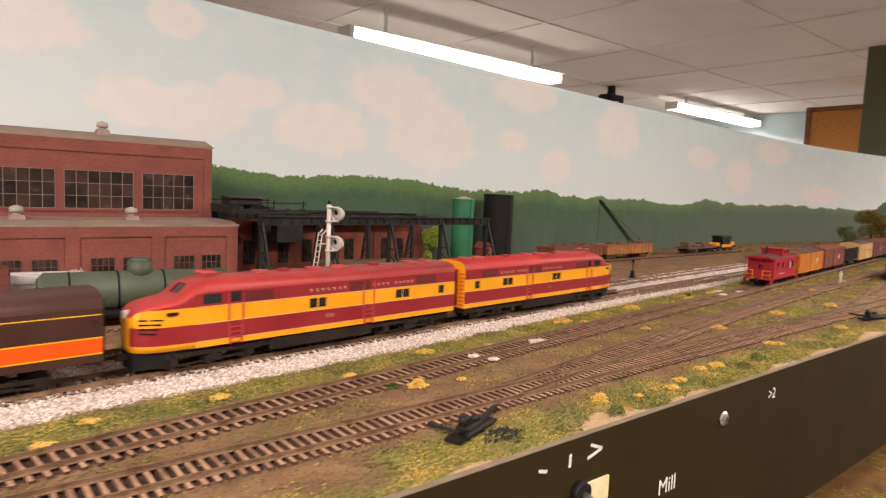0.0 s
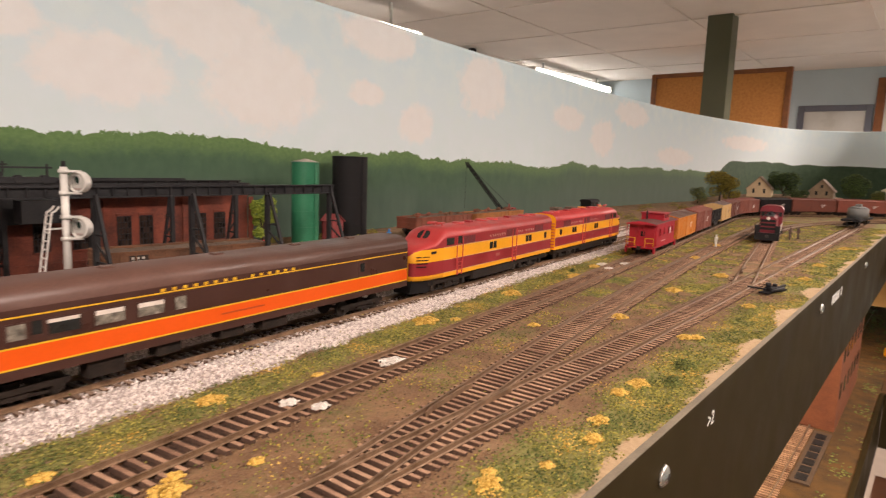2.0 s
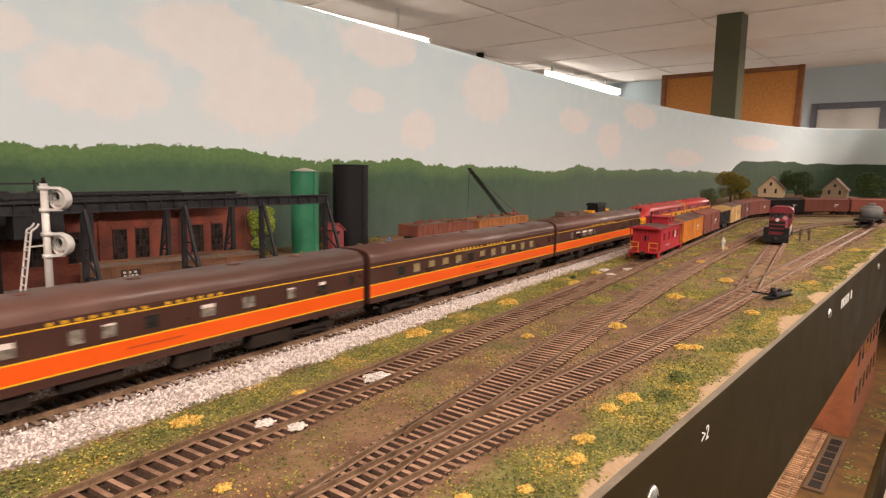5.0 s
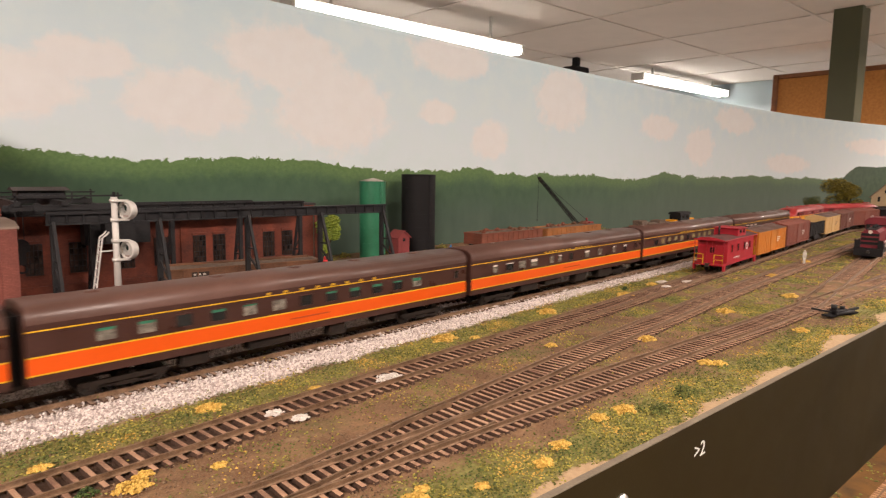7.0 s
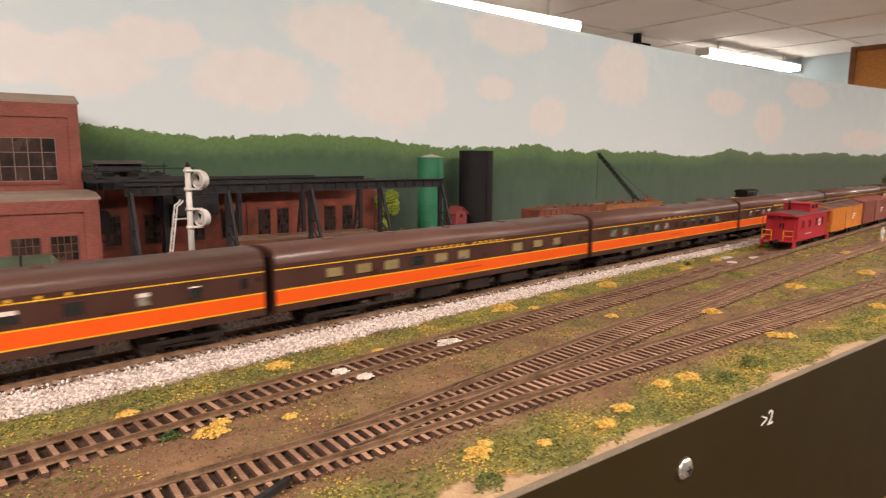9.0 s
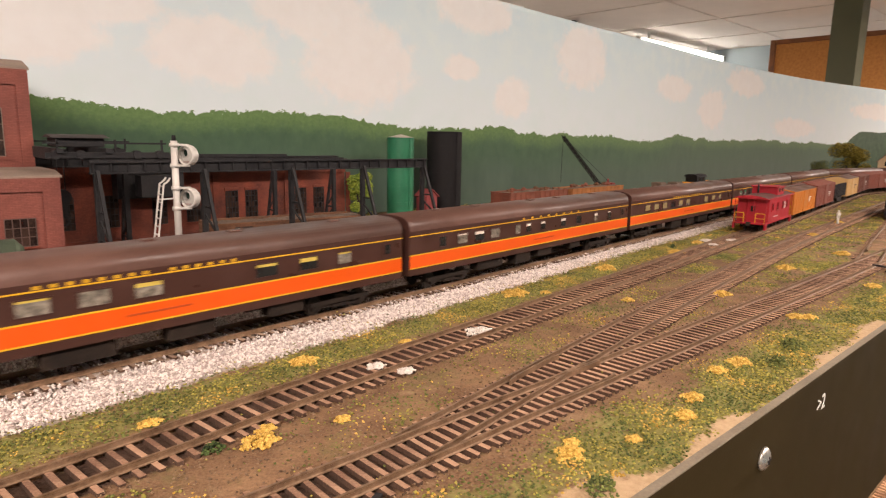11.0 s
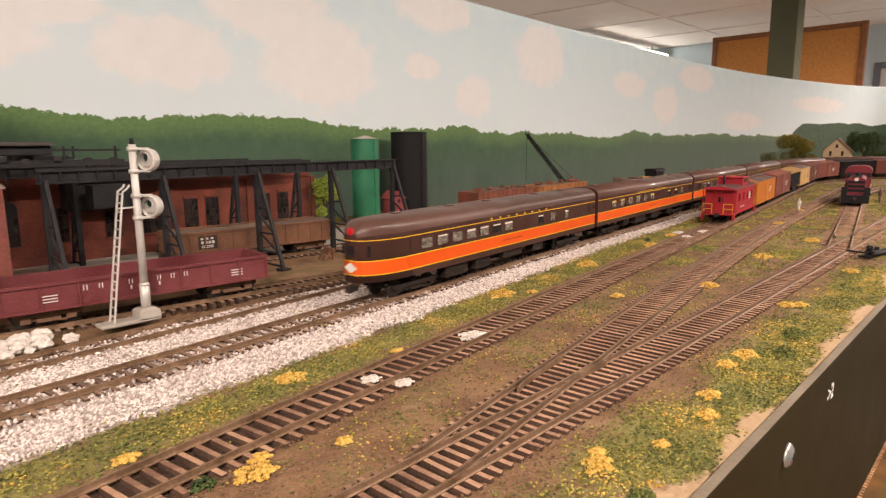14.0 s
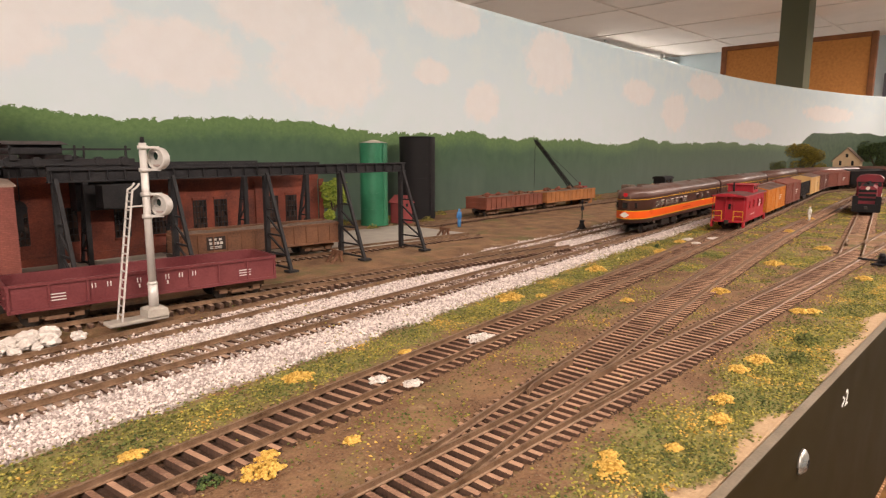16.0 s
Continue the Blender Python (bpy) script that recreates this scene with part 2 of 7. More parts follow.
PANE = mat("dirty_pane", (0.010, 0.008, 0.008), 0.2, scale=60, bump=0.1, col2=(0.060, 0.036, 0.028), island=0.5, spec=0.4)
MULLION = mat("mullion", (0.21, 0.15, 0.12), 0.7, 0.2)
IRON = mat("crane_black", (0.010, 0.010, 0.012), 0.6, scale=80, bump=0.3, col2=(0.030, 0.029, 0.030), spec=0.25)
SILVER = mat("silver_paint", (0.62, 0.60, 0.56), 0.45, 0.08, 100, 0.1, metal=0.25)
CONC = mat("concrete", (0.40, 0.37, 0.32), 0.9, 0.15, 60, 0.3)
GREEN = mat("tank_green", (0.030, 0.175, 0.090), 0.42, 0.25, 40, 0.1)
BLACK = mat("black_paint", (0.011, 0.010, 0.011), 0.65, 0.25, 60, 0.2, spec=0.25)
DBROWN = mat("car_brown", (0.058, 0.025, 0.019), 0.36, 0.12, 50, 0.06)
ROOFB = mat("car_roof", (0.115, 0.060, 0.046), 0.42, 0.22, 30, 0.1)
ORANGE = mat("car_orange", (0.74, 0.095, 0.006), 0.4, 0.06, 40, 0.03)
YSTRIPE = mat("stripe_yellow", (0.70, 0.40, 0.02), 0.45, 0.05)
FRED = mat("loco_red", (0.46, 0.060, 0.058), 0.42, 0.12, 40, 0.05)
FROOF = mat("loco_roof_red", (0.42, 0.042, 0.042), 0.45, 0.22, 30, 0.1)
FDARK = mat("loco_maroon", (0.265, 0.020, 0.026), 0.40, 0.12, 40, 0.05)
FYEL = mat("loco_yellow", (0.82, 0.36, 0.010), 0.42, 0.08, 40, 0.03)
GRILLE = mat("grille", (0.12, 0.014, 0.016), 0.6, 0.3, 500, 0.5)
UNDER = mat("underframe", (0.009, 0.007, 0.006), 0.75, scale=90, bump=0.3, col2=(0.028, 0.019, 0.014), spec=0.2)
WHEEL = mat("wheel_steel", (0.05, 0.042, 0.036), 0.5, 0.3, 100, 0.1, metal=0.5)
CABRED = mat("caboose_red", (0.35, 0.012, 0.024), 0.45, 0.2, 60, 0.1)
ROOFBK = mat("roof_black", (0.045, 0.036, 0.034), 0.75, 0.35, 60, 0.3)
REEFER = mat("reefer_orange", (0.50, 0.17, 0.018), 0.55, 0.18, 50, 0.15)
OXIDE = mat("boxcar_oxide", (0.20, 0.058, 0.038), 0.7, 0.2, 50, 0.2)
OXIDE2 = mat("boxcar_brown", (0.14, 0.045, 0.030), 0.7, 0.2, 50, 0.2)
TAN = mat("reefer_tan", (0.56, 0.36, 0.15), 0.65, 0.12, 50, 0.15)
MAROON = mat("gondola_maroon", (0.105, 0.020, 0.024), 0.5, scale=45, bump=0.15, col2=(0.185, 0.048, 0.050))
RUSTG = mat("gondola_rust", (0.070, 0.036, 0.022), 0.8, scale=45, bump=0.4, col2=(0.22, 0.105, 0.055))
LOAD = mat("load_cinders", (0.14, 0.10, 0.075), 0.95, 0.4, 300, 1.0)
RUSTR = mat("gondola_red_rust", (0.20, 0.066, 0.040), 0.8, 0.3, 60, 0.3)
RUSTO = mat("gondola_orange_rust", (0.34, 0.14, 0.045), 0.8, 0.3, 60, 0.3)
YELB = mat("bush_yellow", (0.40, 0.235, 0.035), 0.95, scale=200, bump=0.5, col2=(0.78, 0.52, 0.13), island=0.5)
TURF = mat("turf_green", (0.10, 0.105, 0.020), 0.95, scale=30, bump=0.5, col2=(0.44, 0.38, 0.085), island=0.7)
TURFD = mat("turf_dark", (0.060, 0.078, 0.022), 0.95, scale=30, bump=0.5, col2=(0.21, 0.23, 0.06), island=0.6)
LEAF = mat("leaf", (0.018, 0.035, 0.012), 0.9, scale=90, bump=0.3, col2=(0.08, 0.12, 0.03), island=0.8)
LEAFY = mat("leaf_autumn", (0.10, 0.085, 0.012), 0.9, scale=90, bump=0.3, col2=(0.36, 0.28, 0.04), island=0.8)
BARK = mat("bark", (0.06, 0.045, 0.03), 0.9, 0.3, 150, 0.5)
PLASTER = mat("plaster_white", (0.50, 0.45, 0.40), 0.9, scale=150, bump=0.6, col2=(0.80, 0.76, 0.70))
TUBEG = glow("tube_glow", (1.0, 0.93, 0.84), 9.0)

# ---- backdrop: one painted board, bent round the far end ----
BACK = [(-1.4, 0.47), (-0.6, 0.545), (0.0, 0.578), (0.4, 0.592), (0.65, 0.602), (1.04, 0.615), (1.5, 0.645), (2.0, 0.640), (2.5, 0.580), (2.95, 0.477),
        (3.13, 0.325), (3.17, 0.17), (3.08, 0.0), (2.9, -0.2), (2.6, -0.5), (2.2, -0.9)]


def smooth_line(pts, step=0.01):
    """Catmull-Rom through the points, at even steps."""
    P = [Vector(p) for p in pts]
    P = [2 * P[0] - P[1]] + P + [2 * P[-1] - P[-2]]
    out = []
    for i in range(1, len(P) - 2):
        n = max(2, int((P[i + 1] - P[i]).length / step))
        for k in range(n):
            t = k / n
            a, b, c, d = P[i - 1:i + 3]
            out.append(0.5 * ((2 * b) + (c - a) * t + (2 * a - 5 * b + 4 * c - d) * t * t + (3 * b - a - 3 * c + d) * t ** 3))
    return out + [P[-2]]


def back_top(x):
    return 0.312 - 0.012 * min(1, max(0, x / 0.9))


def backdrop_paint():
    """Hand-painted sky, clouds and tree line: the board's own paint, laid out by distance along it and height."""
    m = bpy.data.materials.new("backdrop_paint")
    m.use_nodes = True
    nt = m.node_tree; N, L = nt.nodes, nt.links
    bs = N["Principled BSDF"]; bs.inputs["Roughness"].default_value = 0.75; bs.inputs["Specular IOR Level"].default_value = 0.2
    uv = N.new("ShaderNodeUVMap"); uv.uv_map = "along"
    sep = N.new("ShaderNodeSeparateXYZ"); L.new(uv.outputs[0], sep.inputs[0])

    def noise_at(scale, detail, rough=0.55, stretch=None):
        n = N.new("ShaderNodeTexNoise"); n.inputs["Scale"].default_value = scale; n.inputs["Detail"].default_value = detail; n.inputs["Roughness"].default_value = rough
        if stretch:
            mp = N.new("ShaderNodeMapping"); mp.inputs["Scale"].default_value = stretch; L.new(uv.outputs[0], mp.inputs[0]); L.new(mp.outputs[0], n.inputs["Vector"])
        else:
            L.new(uv.outputs[0], n.inputs["Vector"])
        return n.outputs["Fac"]

    def math2(op, a, b):
        n = N.new("ShaderNodeMath"); n.operation = op
        for i, v in enumerate((a, b)):
            if isinstance(v, (int, float)):
                n.inputs[i].default_value = v
            else:
                L.new(v, n.inputs[i])
        return n.outputs[0]

    def step(v, lo, hi):
        n = N.new("ShaderNodeMapRange"); n.interpolation_type = "SMOOTHSTEP"
        n.inputs["From Min"].default_value, n.inputs["From Max"].default_value = lo, hi
        L.new(v, n.inputs["Value"]); return n.outputs["Result"]

    def mix(f, a, b):
        n = N.new("ShaderNodeMix"); n.data_type = "RGBA"
        L.new(f, n.inputs[0])
        for i, v in ((6, a), (7, b)):
            if isinstance(v, tuple):
                n.inputs[i].default_value = (*v, 1)
            else:
                L.new(v, n.inputs[i])
        return n.outputs[2]

    u, v = sep.outputs[0], sep.outputs[1]
    at = N.new("ShaderNodeAttribute"); at.attribute_name = "cloud"
    sky = mix(step(v, 0.08, 0.34), (0.72, 0.80, 0.83), (0.60, 0.74, 0.79))
    brush = noise_at(26, 5)
    sky = mix(step(brush, 0.35, 0.75), sky, (0.68, 0.785, 0.80))
    cl = math2("ADD", at.outputs["Fac"], math2("MULTIPLY", math2("SUBTRACT", noise_at(38, 6, 0.62), 0.5), 0.75))
    cloud_col = mix(noise_at(45, 4), (0.78, 0.745, 0.72), (0.86, 0.85, 0.84))
    col = mix(math2("MULTIPLY", step(cl, 0.36, 0.66), 0.8), sky, cloud_col)
    # pale green near trees, with brushed crowns
    line = math2("ADD", math2("MULTIPLY", math2("SUBTRACT", noise_at(4.2, 2, 0.5, (1, 0, 0)), 0.5), 0.055), 0.108)
    line = math2("ADD", line, math2("MULTIPLY", math2("SUBTRACT", noise_at(150, 4, 0.7), 0.5), 0.018))
    line = math2("ADD", line, math2("MULTIPLY", math2("SUBTRACT", noise_at(26, 2, 0.5, (1, 0, 0)), 0.5), 0.018))
    line = math2("ADD", line, math2("MULTIPLY", step(u, 2.1, 1.5), 0.019))
    depth = math2("SUBTRACT", line, v)
    leaf = mix(noise_at(60, 5, 0.6, (1, 0.6, 1)), (0.040, 0.085, 0.052), (0.098, 0.165, 0.095))
    tip = mix(noise_at(190, 4, 0.7), (0.060, 0.135, 0.045), (0.20, 0.30, 0.12))
    trees = mix(step(depth, 0.003, 0.028), tip, leaf)
    trees = mix(step(depth, 0.020, 0.085), trees, mix(noise_at(30, 4, 0.6, (1, 0.35, 1)), (0.055, 0.092, 0.070), (0.110, 0.158, 0.122)))
    trees = mix(math2("MULTIPLY", step(u, 1.7, 3.2), 0.42), trees, (0.15, 0.19, 0.145))
    edge = math2("LESS_THAN", v, line)
    col = mix(edge, col, trees)
    # dark hills on the bent end
    hill = math2("ADD", math2("MULTIPLY", math2("SUBTRACT", noise_at(3.2, 2, 0.5, (1, 0, 0)), 0.5), 0.06), 0.150)
    hill = math2("ADD", hill, math2("MULTIPLY", math2("SUBTRACT", noise_at(120, 3, 0.6), 0.5), 0.014))
    hill = math2("MULTIPLY", hill, math2("MULTIPLY", step(u, 3.58, 3.92), step(u, 5.02, 4.92)))
    dark = mix(noise_at(50, 5), (0.030, 0.060, 0.036), (0.085, 0.130, 0.078))
    col = mix(math2("LESS_THAN", v, hill), col, dark)
    L.new(col, bs.inputs["Base Color"])
    bp = N.new("ShaderNodeBump"); bp.inputs["Strength"].default_value = 0.08; bp.inputs["Distance"].default_value = 0.0005
    L.new(noise_at(400, 3), bp.inputs["Height"]); L.new(bp.outputs[0], bs.inputs["Normal"])
    return m


# cloud patches: distance along x, height, half width, half height
CLOUDS = [(0.02, 0.187, 0.058, 0.032), (0.08, 0.217, 0.048, 0.022), (-0.05, 0.190, 0.05, 0.027), (0.18, 0.184, 0.075, 0.036), (0.30, 0.246, 0.085, 0.04),
          (0.37, 0.190, 0.088, 0.058), (0.55, 0.199, 0.036, 0.020), (0.67, 0.163, 0.046, 0.032), (0.58, 0.283, 0.09, 0.032), (0.86, 0.245, 0.078, 0.056),
          (1.24, 0.216, 0.09, 0.03), (1.46, 0.182, 0.08, 0.05), (1.66, 0.259, 0.12, 0.036), (2.01, 0.150, 0.15, 0.03), (-0.16, 0.26, 0.06, 0.04), (2.6, 0.22, 0.2, 0.03),
          (-0.01, 0.285, 0.035, 0.022)]


def build_backdrop():
    pts = smooth_line(BACK)
    n, rows = len(pts), 56
    run = [0.0]
    for a, b in zip(pts, pts[1:]):
        run.append(run[-1] + (b - a).length)
    verts, faces, uvs, cloud = [], [], [], []
    for i, p in enumerate(pts):
        top = back_top(p.x)
        for k in range(rows + 1):
            z = -0.06 + (top + 0.06) * k / rows
            verts.append((p.x, p.y, z)); uvs.append((run[i], z))
            c = 0.0
            for cx, cz, rx, rz in CLOUDS:
                d = ((p.x - cx) / rx) ** 2 + ((z - cz) / rz) ** 2
                c = max(c, math.exp(-d * 0.75)) if p.y > 0.3 else c
            cloud.append(c)
    m = rows + 1
    for i in range(n - 1):
        for k in range(rows):
            faces.append((i * m + k, (i + 1) * m + k, (i + 1) * m + k + 1, i * m + k + 1))
    # back of the board
    off = len(verts)
    for i, p in enumerate(pts):
        t = (pts[min(i + 1, n - 1)] - pts[max(i - 1, 0)]).normalized()
        q = p + Vector((-t.y, t.x)) * 0.006
        top = back_top(p.x)
        for z in (-0.06, top):
            verts.append((q.x, q.y, z)); uvs.append((run[i], z)); cloud.append(0)
    for i in range(n - 1):
        a = off + 2 * i
        faces.append((a + 2, a, a + 1, a + 3))
        faces.append((i * m + rows, (i + 1) * m + rows, a + 3, a + 1))
    me = bpy.data.meshes.new("backdrop")
    me.from_pydata(verts, [], faces)
    lay = me.uv_layers.new(name="along")
    idx = np.empty(len(me.loops), dtype=np.int32); me.loops.foreach_get("vertex_index", idx)
    lay.data.foreach_set("uv", np.array(uvs, dtype=np.float32)[idx].ravel())
    at = me.attributes.new("cloud", "FLOAT", "POINT")
    at.data.foreach_set("value", np.array(cloud, dtype=np.float32))
    for p in me.polygons:
        p.use_smooth = True
    me.materials.append(backdrop_paint())
    return tagged(new("backdrop", me), "hand-painted backdrop board with cloudy sky and green treeline", "backdrop", "", "structure")


build_backdrop()


# ---- layout top: one sheet of scenery ----
def bed_height(x, y):
    """The main lines lie in a shallow dip."""
    if x > 1.36:
        return 0.0
    d = y - (0.2412 + 0.1 * x)
    e = abs(d + 0.004)
    return -0.0022 * min(1, max(0, (0.066 - e) / 0.018))


def noise2(x, y, sc, z=0.0):
    return noise.noise((x * sc, y * sc, z)) * 0.5 + 0.5


def cover(a, b):
    """How much turf grows at a place: strips beside the lines, thinning towards the rails."""
    ya, yc, ym = 0.1225 + 0.125 * a, 0.0612, 0.1905 + 0.1 * a + 0.03 * min(0.4, max(0, a))
    e = noise2(a, b, 28, 2.0) * 0.55 + noise2(a, b, 90, 5.0) * 0.45
    if ya + 0.013 < b < ym - 0.016:
        p = 0.85 * min(1, (b - ya - 0.011) / 0.014) * min(1, max(0.05, (ym - 0.020 - b) / 0.012)) * (0.3 + 1.3 * e)
    elif b < yc - 0.0165:
        w = noise2(a, b, 17, 12.0)
        p = 1.15 * min(1, (yc - 0.013 - b) / 0.022) * (0.05 + 1.5 * e) * min(1, max(0.12, (w - 0.30) * 5 + (yc - 0.030 - b) * 18))
    elif b < ya - 0.016:
        p = (1.0 if a > 0.35 else 0.42) * max(0, e - 0.38) * 3.0
    else:
        p = 0.12 * max(0, e - 0.5)
    if abs(b - ya) < 0.0155 or abs(b - yc) < 0.0155 or (a > 0.02 and abs(b - LINE_B.at(max(0, a / 0.987))[1]) < 0.0145) or (0.52 < a < 1.3 and abs(b - LINE_D.at(max(0, (a - 0.5) / 0.985))[1]) < 0.0145):
        p *= 0.08
    p *= 1 - sandy(a, b)
    return max(0.0, min(1.0, p))


def stony(a, b):
    """Ballast share at a place beside the main lines."""
    if a > 1.36:
        return 0.0
    d = b - (0.2412 + 0.1 * a)
    g = min(0.4, max(0.0, a))
    e = 0.010 * (noise2(a, b, 45, 1.0) - 0.5) + 0.006 * (noise2(a, b, 160, 1.0) - 0.5)
    return max(0.0, min(1.0, (d + 0.077 - 0.030 * g + e) / 0.006)) * max(0.0, min(1.0, (0.036 + 0.03 * g + e * 1.5 - d) / 0.010))


def sandy(a, b):
    """Bare sand along the board's edge."""
    if b > 0.03 or a > 1.48:
        return 0.0
    e = 0.034 * noise2(a, 0.5, 16, 7.0) + 0.010 * noise2(a, b, 90, 8.0) - 0.012
    return max(0.0, min(1.0, (e - b) / 0.005))


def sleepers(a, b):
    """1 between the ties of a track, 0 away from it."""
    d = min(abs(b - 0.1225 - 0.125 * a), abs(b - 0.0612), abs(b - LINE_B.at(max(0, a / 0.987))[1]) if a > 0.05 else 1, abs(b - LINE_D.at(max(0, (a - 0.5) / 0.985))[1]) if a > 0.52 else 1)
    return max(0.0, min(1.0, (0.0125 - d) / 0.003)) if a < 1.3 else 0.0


def ground_mix():
    """Soil, turf, gravel and tie-gap shade mixed by what lies where, broken up by noise."""
    N, L = DIRT.node_tree.nodes, DIRT.node_tree.links
    bs = N["Principled BSDF"]
    # last entry: shade between the ties, put into the ground colour as dark brown
    for attr, c1, c2 in (("cover", (0.13, 0.12, 0.035), (0.34, 0.31, 0.095)), ("stone", (0.30, 0.26, 0.23), (0.66, 0.60, 0.55)), ("sand", (0.40, 0.27, 0.15), (0.62, 0.45, 0.28)), ("tie_gap_shade", (0.036, 0.021, 0.014), (0.115, 0.066, 0.042))):
        old = bs.inputs["Base Color"].links[0].from_socket
        at = N.new("ShaderNodeAttribute"); at.attribute_name = attr
        n = N.new("ShaderNodeTexNoise"); n.inputs["Scale"].default_value = 420; n.inputs["Detail"].default_value = 3
        L.new(N["Texture Coordinate"].outputs["Object"], n.inputs["Vector"])
        col = N.new("ShaderNodeMix"); col.data_type = "RGBA"; L.new(n.outputs["Fac"], col.inputs[0]); col.inputs[6].default_value = (*c1, 1); col.inputs[7].default_value = (*c2, 1)
        ad = N.new("ShaderNodeMath"); ad.operation = "ADD"; L.new(at.outputs["Fac"], ad.inputs[0]); L.new(n.outputs["Fac"], ad.inputs[1])
        r = N.new("ShaderNodeMapRange"); r.inputs["From Min"].default_value, r.inputs["From Max"].default_value = 0.75, 1.15
        L.new(ad.outputs[0], r.inputs["Value"])
        mx = N.new("ShaderNodeMix"); mx.data_type = "RGBA"; L.new(r.outputs["Result"], mx.inputs[0]); L.new(old, mx.inputs[6]); L.new(col.outputs[2], mx.inputs[7])
        L.new(mx.outputs[2], bs.inputs["Base Color"])


def build_ground():
    xs = np.concatenate([np.arange(-1.2, -0.42, 0.012), np.arange(-0.42, 0.7, 0.0045), np.arange(0.7, 3.3, 0.014)])
    ys = np.concatenate([np.arange(-0.9, 0.003, 0.03), np.arange(0.003, 0.32, 0.0045), np.arange(0.32, 0.67, 0.008)])
    verts, faces, cov, sto, san, gap_shade = [], [], [], [], [], []
    for x in xs:
        for y in ys:
            z = 0.0009 * noise.noise((x * 60, y * 60, 0)) + 0.0006 * noise.noise((x * 190, y * 190, 3)) - 0.0006
            fill = max(0, min(1, (0.028 - abs(y - 0.072)) / 0.006)) * max(0, min(1, (0.085 - abs(x - 0.63)) / 0.02))
            verts.append((x, y, z + bed_height(x, y) - 0.0005 * sleepers(x, y) * (1 - fill) + 0.0016 * fill))
            # mask for the shade painted into the gaps between ties
            gap_shade.append(0.85 * sleepers(x, y) * (1 - fill))
            san.append(sandy(x, y) if y < 0.04 else 0)
            cov.append(cover(x, y) if 0 < y < 0.34 else 0.25 * noise2(x, y, 20)); sto.append(stony(x, y) * (0.50 if abs(y - 0.2167 - 0.1 * x) < 0.0165 else 1.0))
    m = len(ys)
    for i in range(len(xs) - 1):
        for k in range(m - 1):
            if ys[k] < 0.002 and xs[i] < 1.48:
                continue
            faces.append((i * m + k, (i + 1) * m + k, (i + 1) * m + k + 1, i * m + k + 1))
    ob = soup("ground", verts, faces, DIRT, "brown model railway ground with turf and gravel", "ground", "structure")
    for nm, val in (("cover", cov), ("stone", sto), ("sand", san), ("tie_gap_shade", gap_shade)):
        at = ob.data.attributes.new(nm, "FLOAT", "POINT")
        at.data.foreach_set("value", np.array(val, dtype=np.float32))
    for p in ob.data.polygons:
        p.use_smooth = True
    return ob


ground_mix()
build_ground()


# ---- tracks ----
def tie_mesh(w, l, h, material, seed):
    rnd = random.Random(seed)
    bm = bmesh.new()
    box(bm, -w / 2, w / 2, -l / 2, l / 2, -h, 0)
    for v in bm.verts:
        v.co.x += rnd.uniform(-0.0001, 0.0001); v.co.y += rnd.uniform(-0.0005, 0.0005)
    bmesh.ops.bevel(bm, geom=bm.edges[:], offset=0.00015, segments=1, affect="EDGES")
    # tops keep the wood colour, all other faces get the painted shade
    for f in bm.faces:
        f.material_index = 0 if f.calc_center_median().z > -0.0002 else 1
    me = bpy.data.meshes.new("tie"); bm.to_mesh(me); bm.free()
    me.materials.append(material); me.materials.append(TIE_SIDE_SHADE)
    return me


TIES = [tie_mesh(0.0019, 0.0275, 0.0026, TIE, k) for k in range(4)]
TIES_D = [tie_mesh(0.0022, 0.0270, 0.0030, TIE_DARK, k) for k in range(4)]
RAIL_H = 0.0024


def build_track(name, line, z, s0, s1, label, ties, near=(-0.35, 1.1), pitch=0.0057, gauge=0.0166, longer=None):
    """Two rails on wooden ties; z: the ties' top."""
    th = thing(name, pose(0, 0, 0), label, "track", "", "structure")
    for side in (-1, 1):
        bm = bmesh.new()
        rings = []
        n = max(2, int((s1 - s0) / 0.03))
        for i in range(n + 1):
            x, y, h = line.at(s0 + (s1 - s0) * i / n)
            nx, ny = -math.sin(h), math.cos(h)
            o = side * gauge / 2
            prof = ((-0.0006, 0), (0.0006, 0), (0.0006, 0.0003), (0.0002, 0.0006), (0.0002, 0.0017), (0.00044, 0.0019), (0.00044, RAIL_H), (-0.00044, RAIL_H), (-0.00044, 0.0019), (-0.0002, 0.0017), (-0.0002, 0.0006), (-0.0006, 0.0003))
            rings.append([(x + nx * (o + a), y + ny * (o + a), z + b) for a, b in prof])
        loft(bm, rings)
        part("rail", bm, RAIL, th)
    rnd = random.Random(name)
    s = s0
    far = bmesh.new()
    while s < s1:
        x, y, h = line.at(s)
        w = (longer(x) if longer else 1.0)
        if w > 0:
            m = pose(x, y + 0, z + rnd.uniform(-0.0001, 0.0001), 0, 0, math.degrees(h) + rnd.uniform(-1.2, 1.2))
            if near[0] < x < near[1]:
                ob = new("tie", rnd.choice(ties)); ob.parent = th
                ob.matrix_basis = m
            else:
                k = len(far.verts)
                box(far, -0.0011, 0.0011, -0.015, 0.015, -0.002, 0)
                far.verts.ensure_lookup_table()
                for v in far.verts[k:]:
                    v.co = m @ v.co
        s += pitch
    if far.verts:
        # same split as the near ties: plain tops, shade painted on the sides
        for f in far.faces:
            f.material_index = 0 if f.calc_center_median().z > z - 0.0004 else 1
        tagged(part("far_ties", far, [ties[0].materials[0], TIE_SIDE_SHADE], th), "wooden ties of the distant track", "", "", "stuff")
    else:
        far.free()
    return th


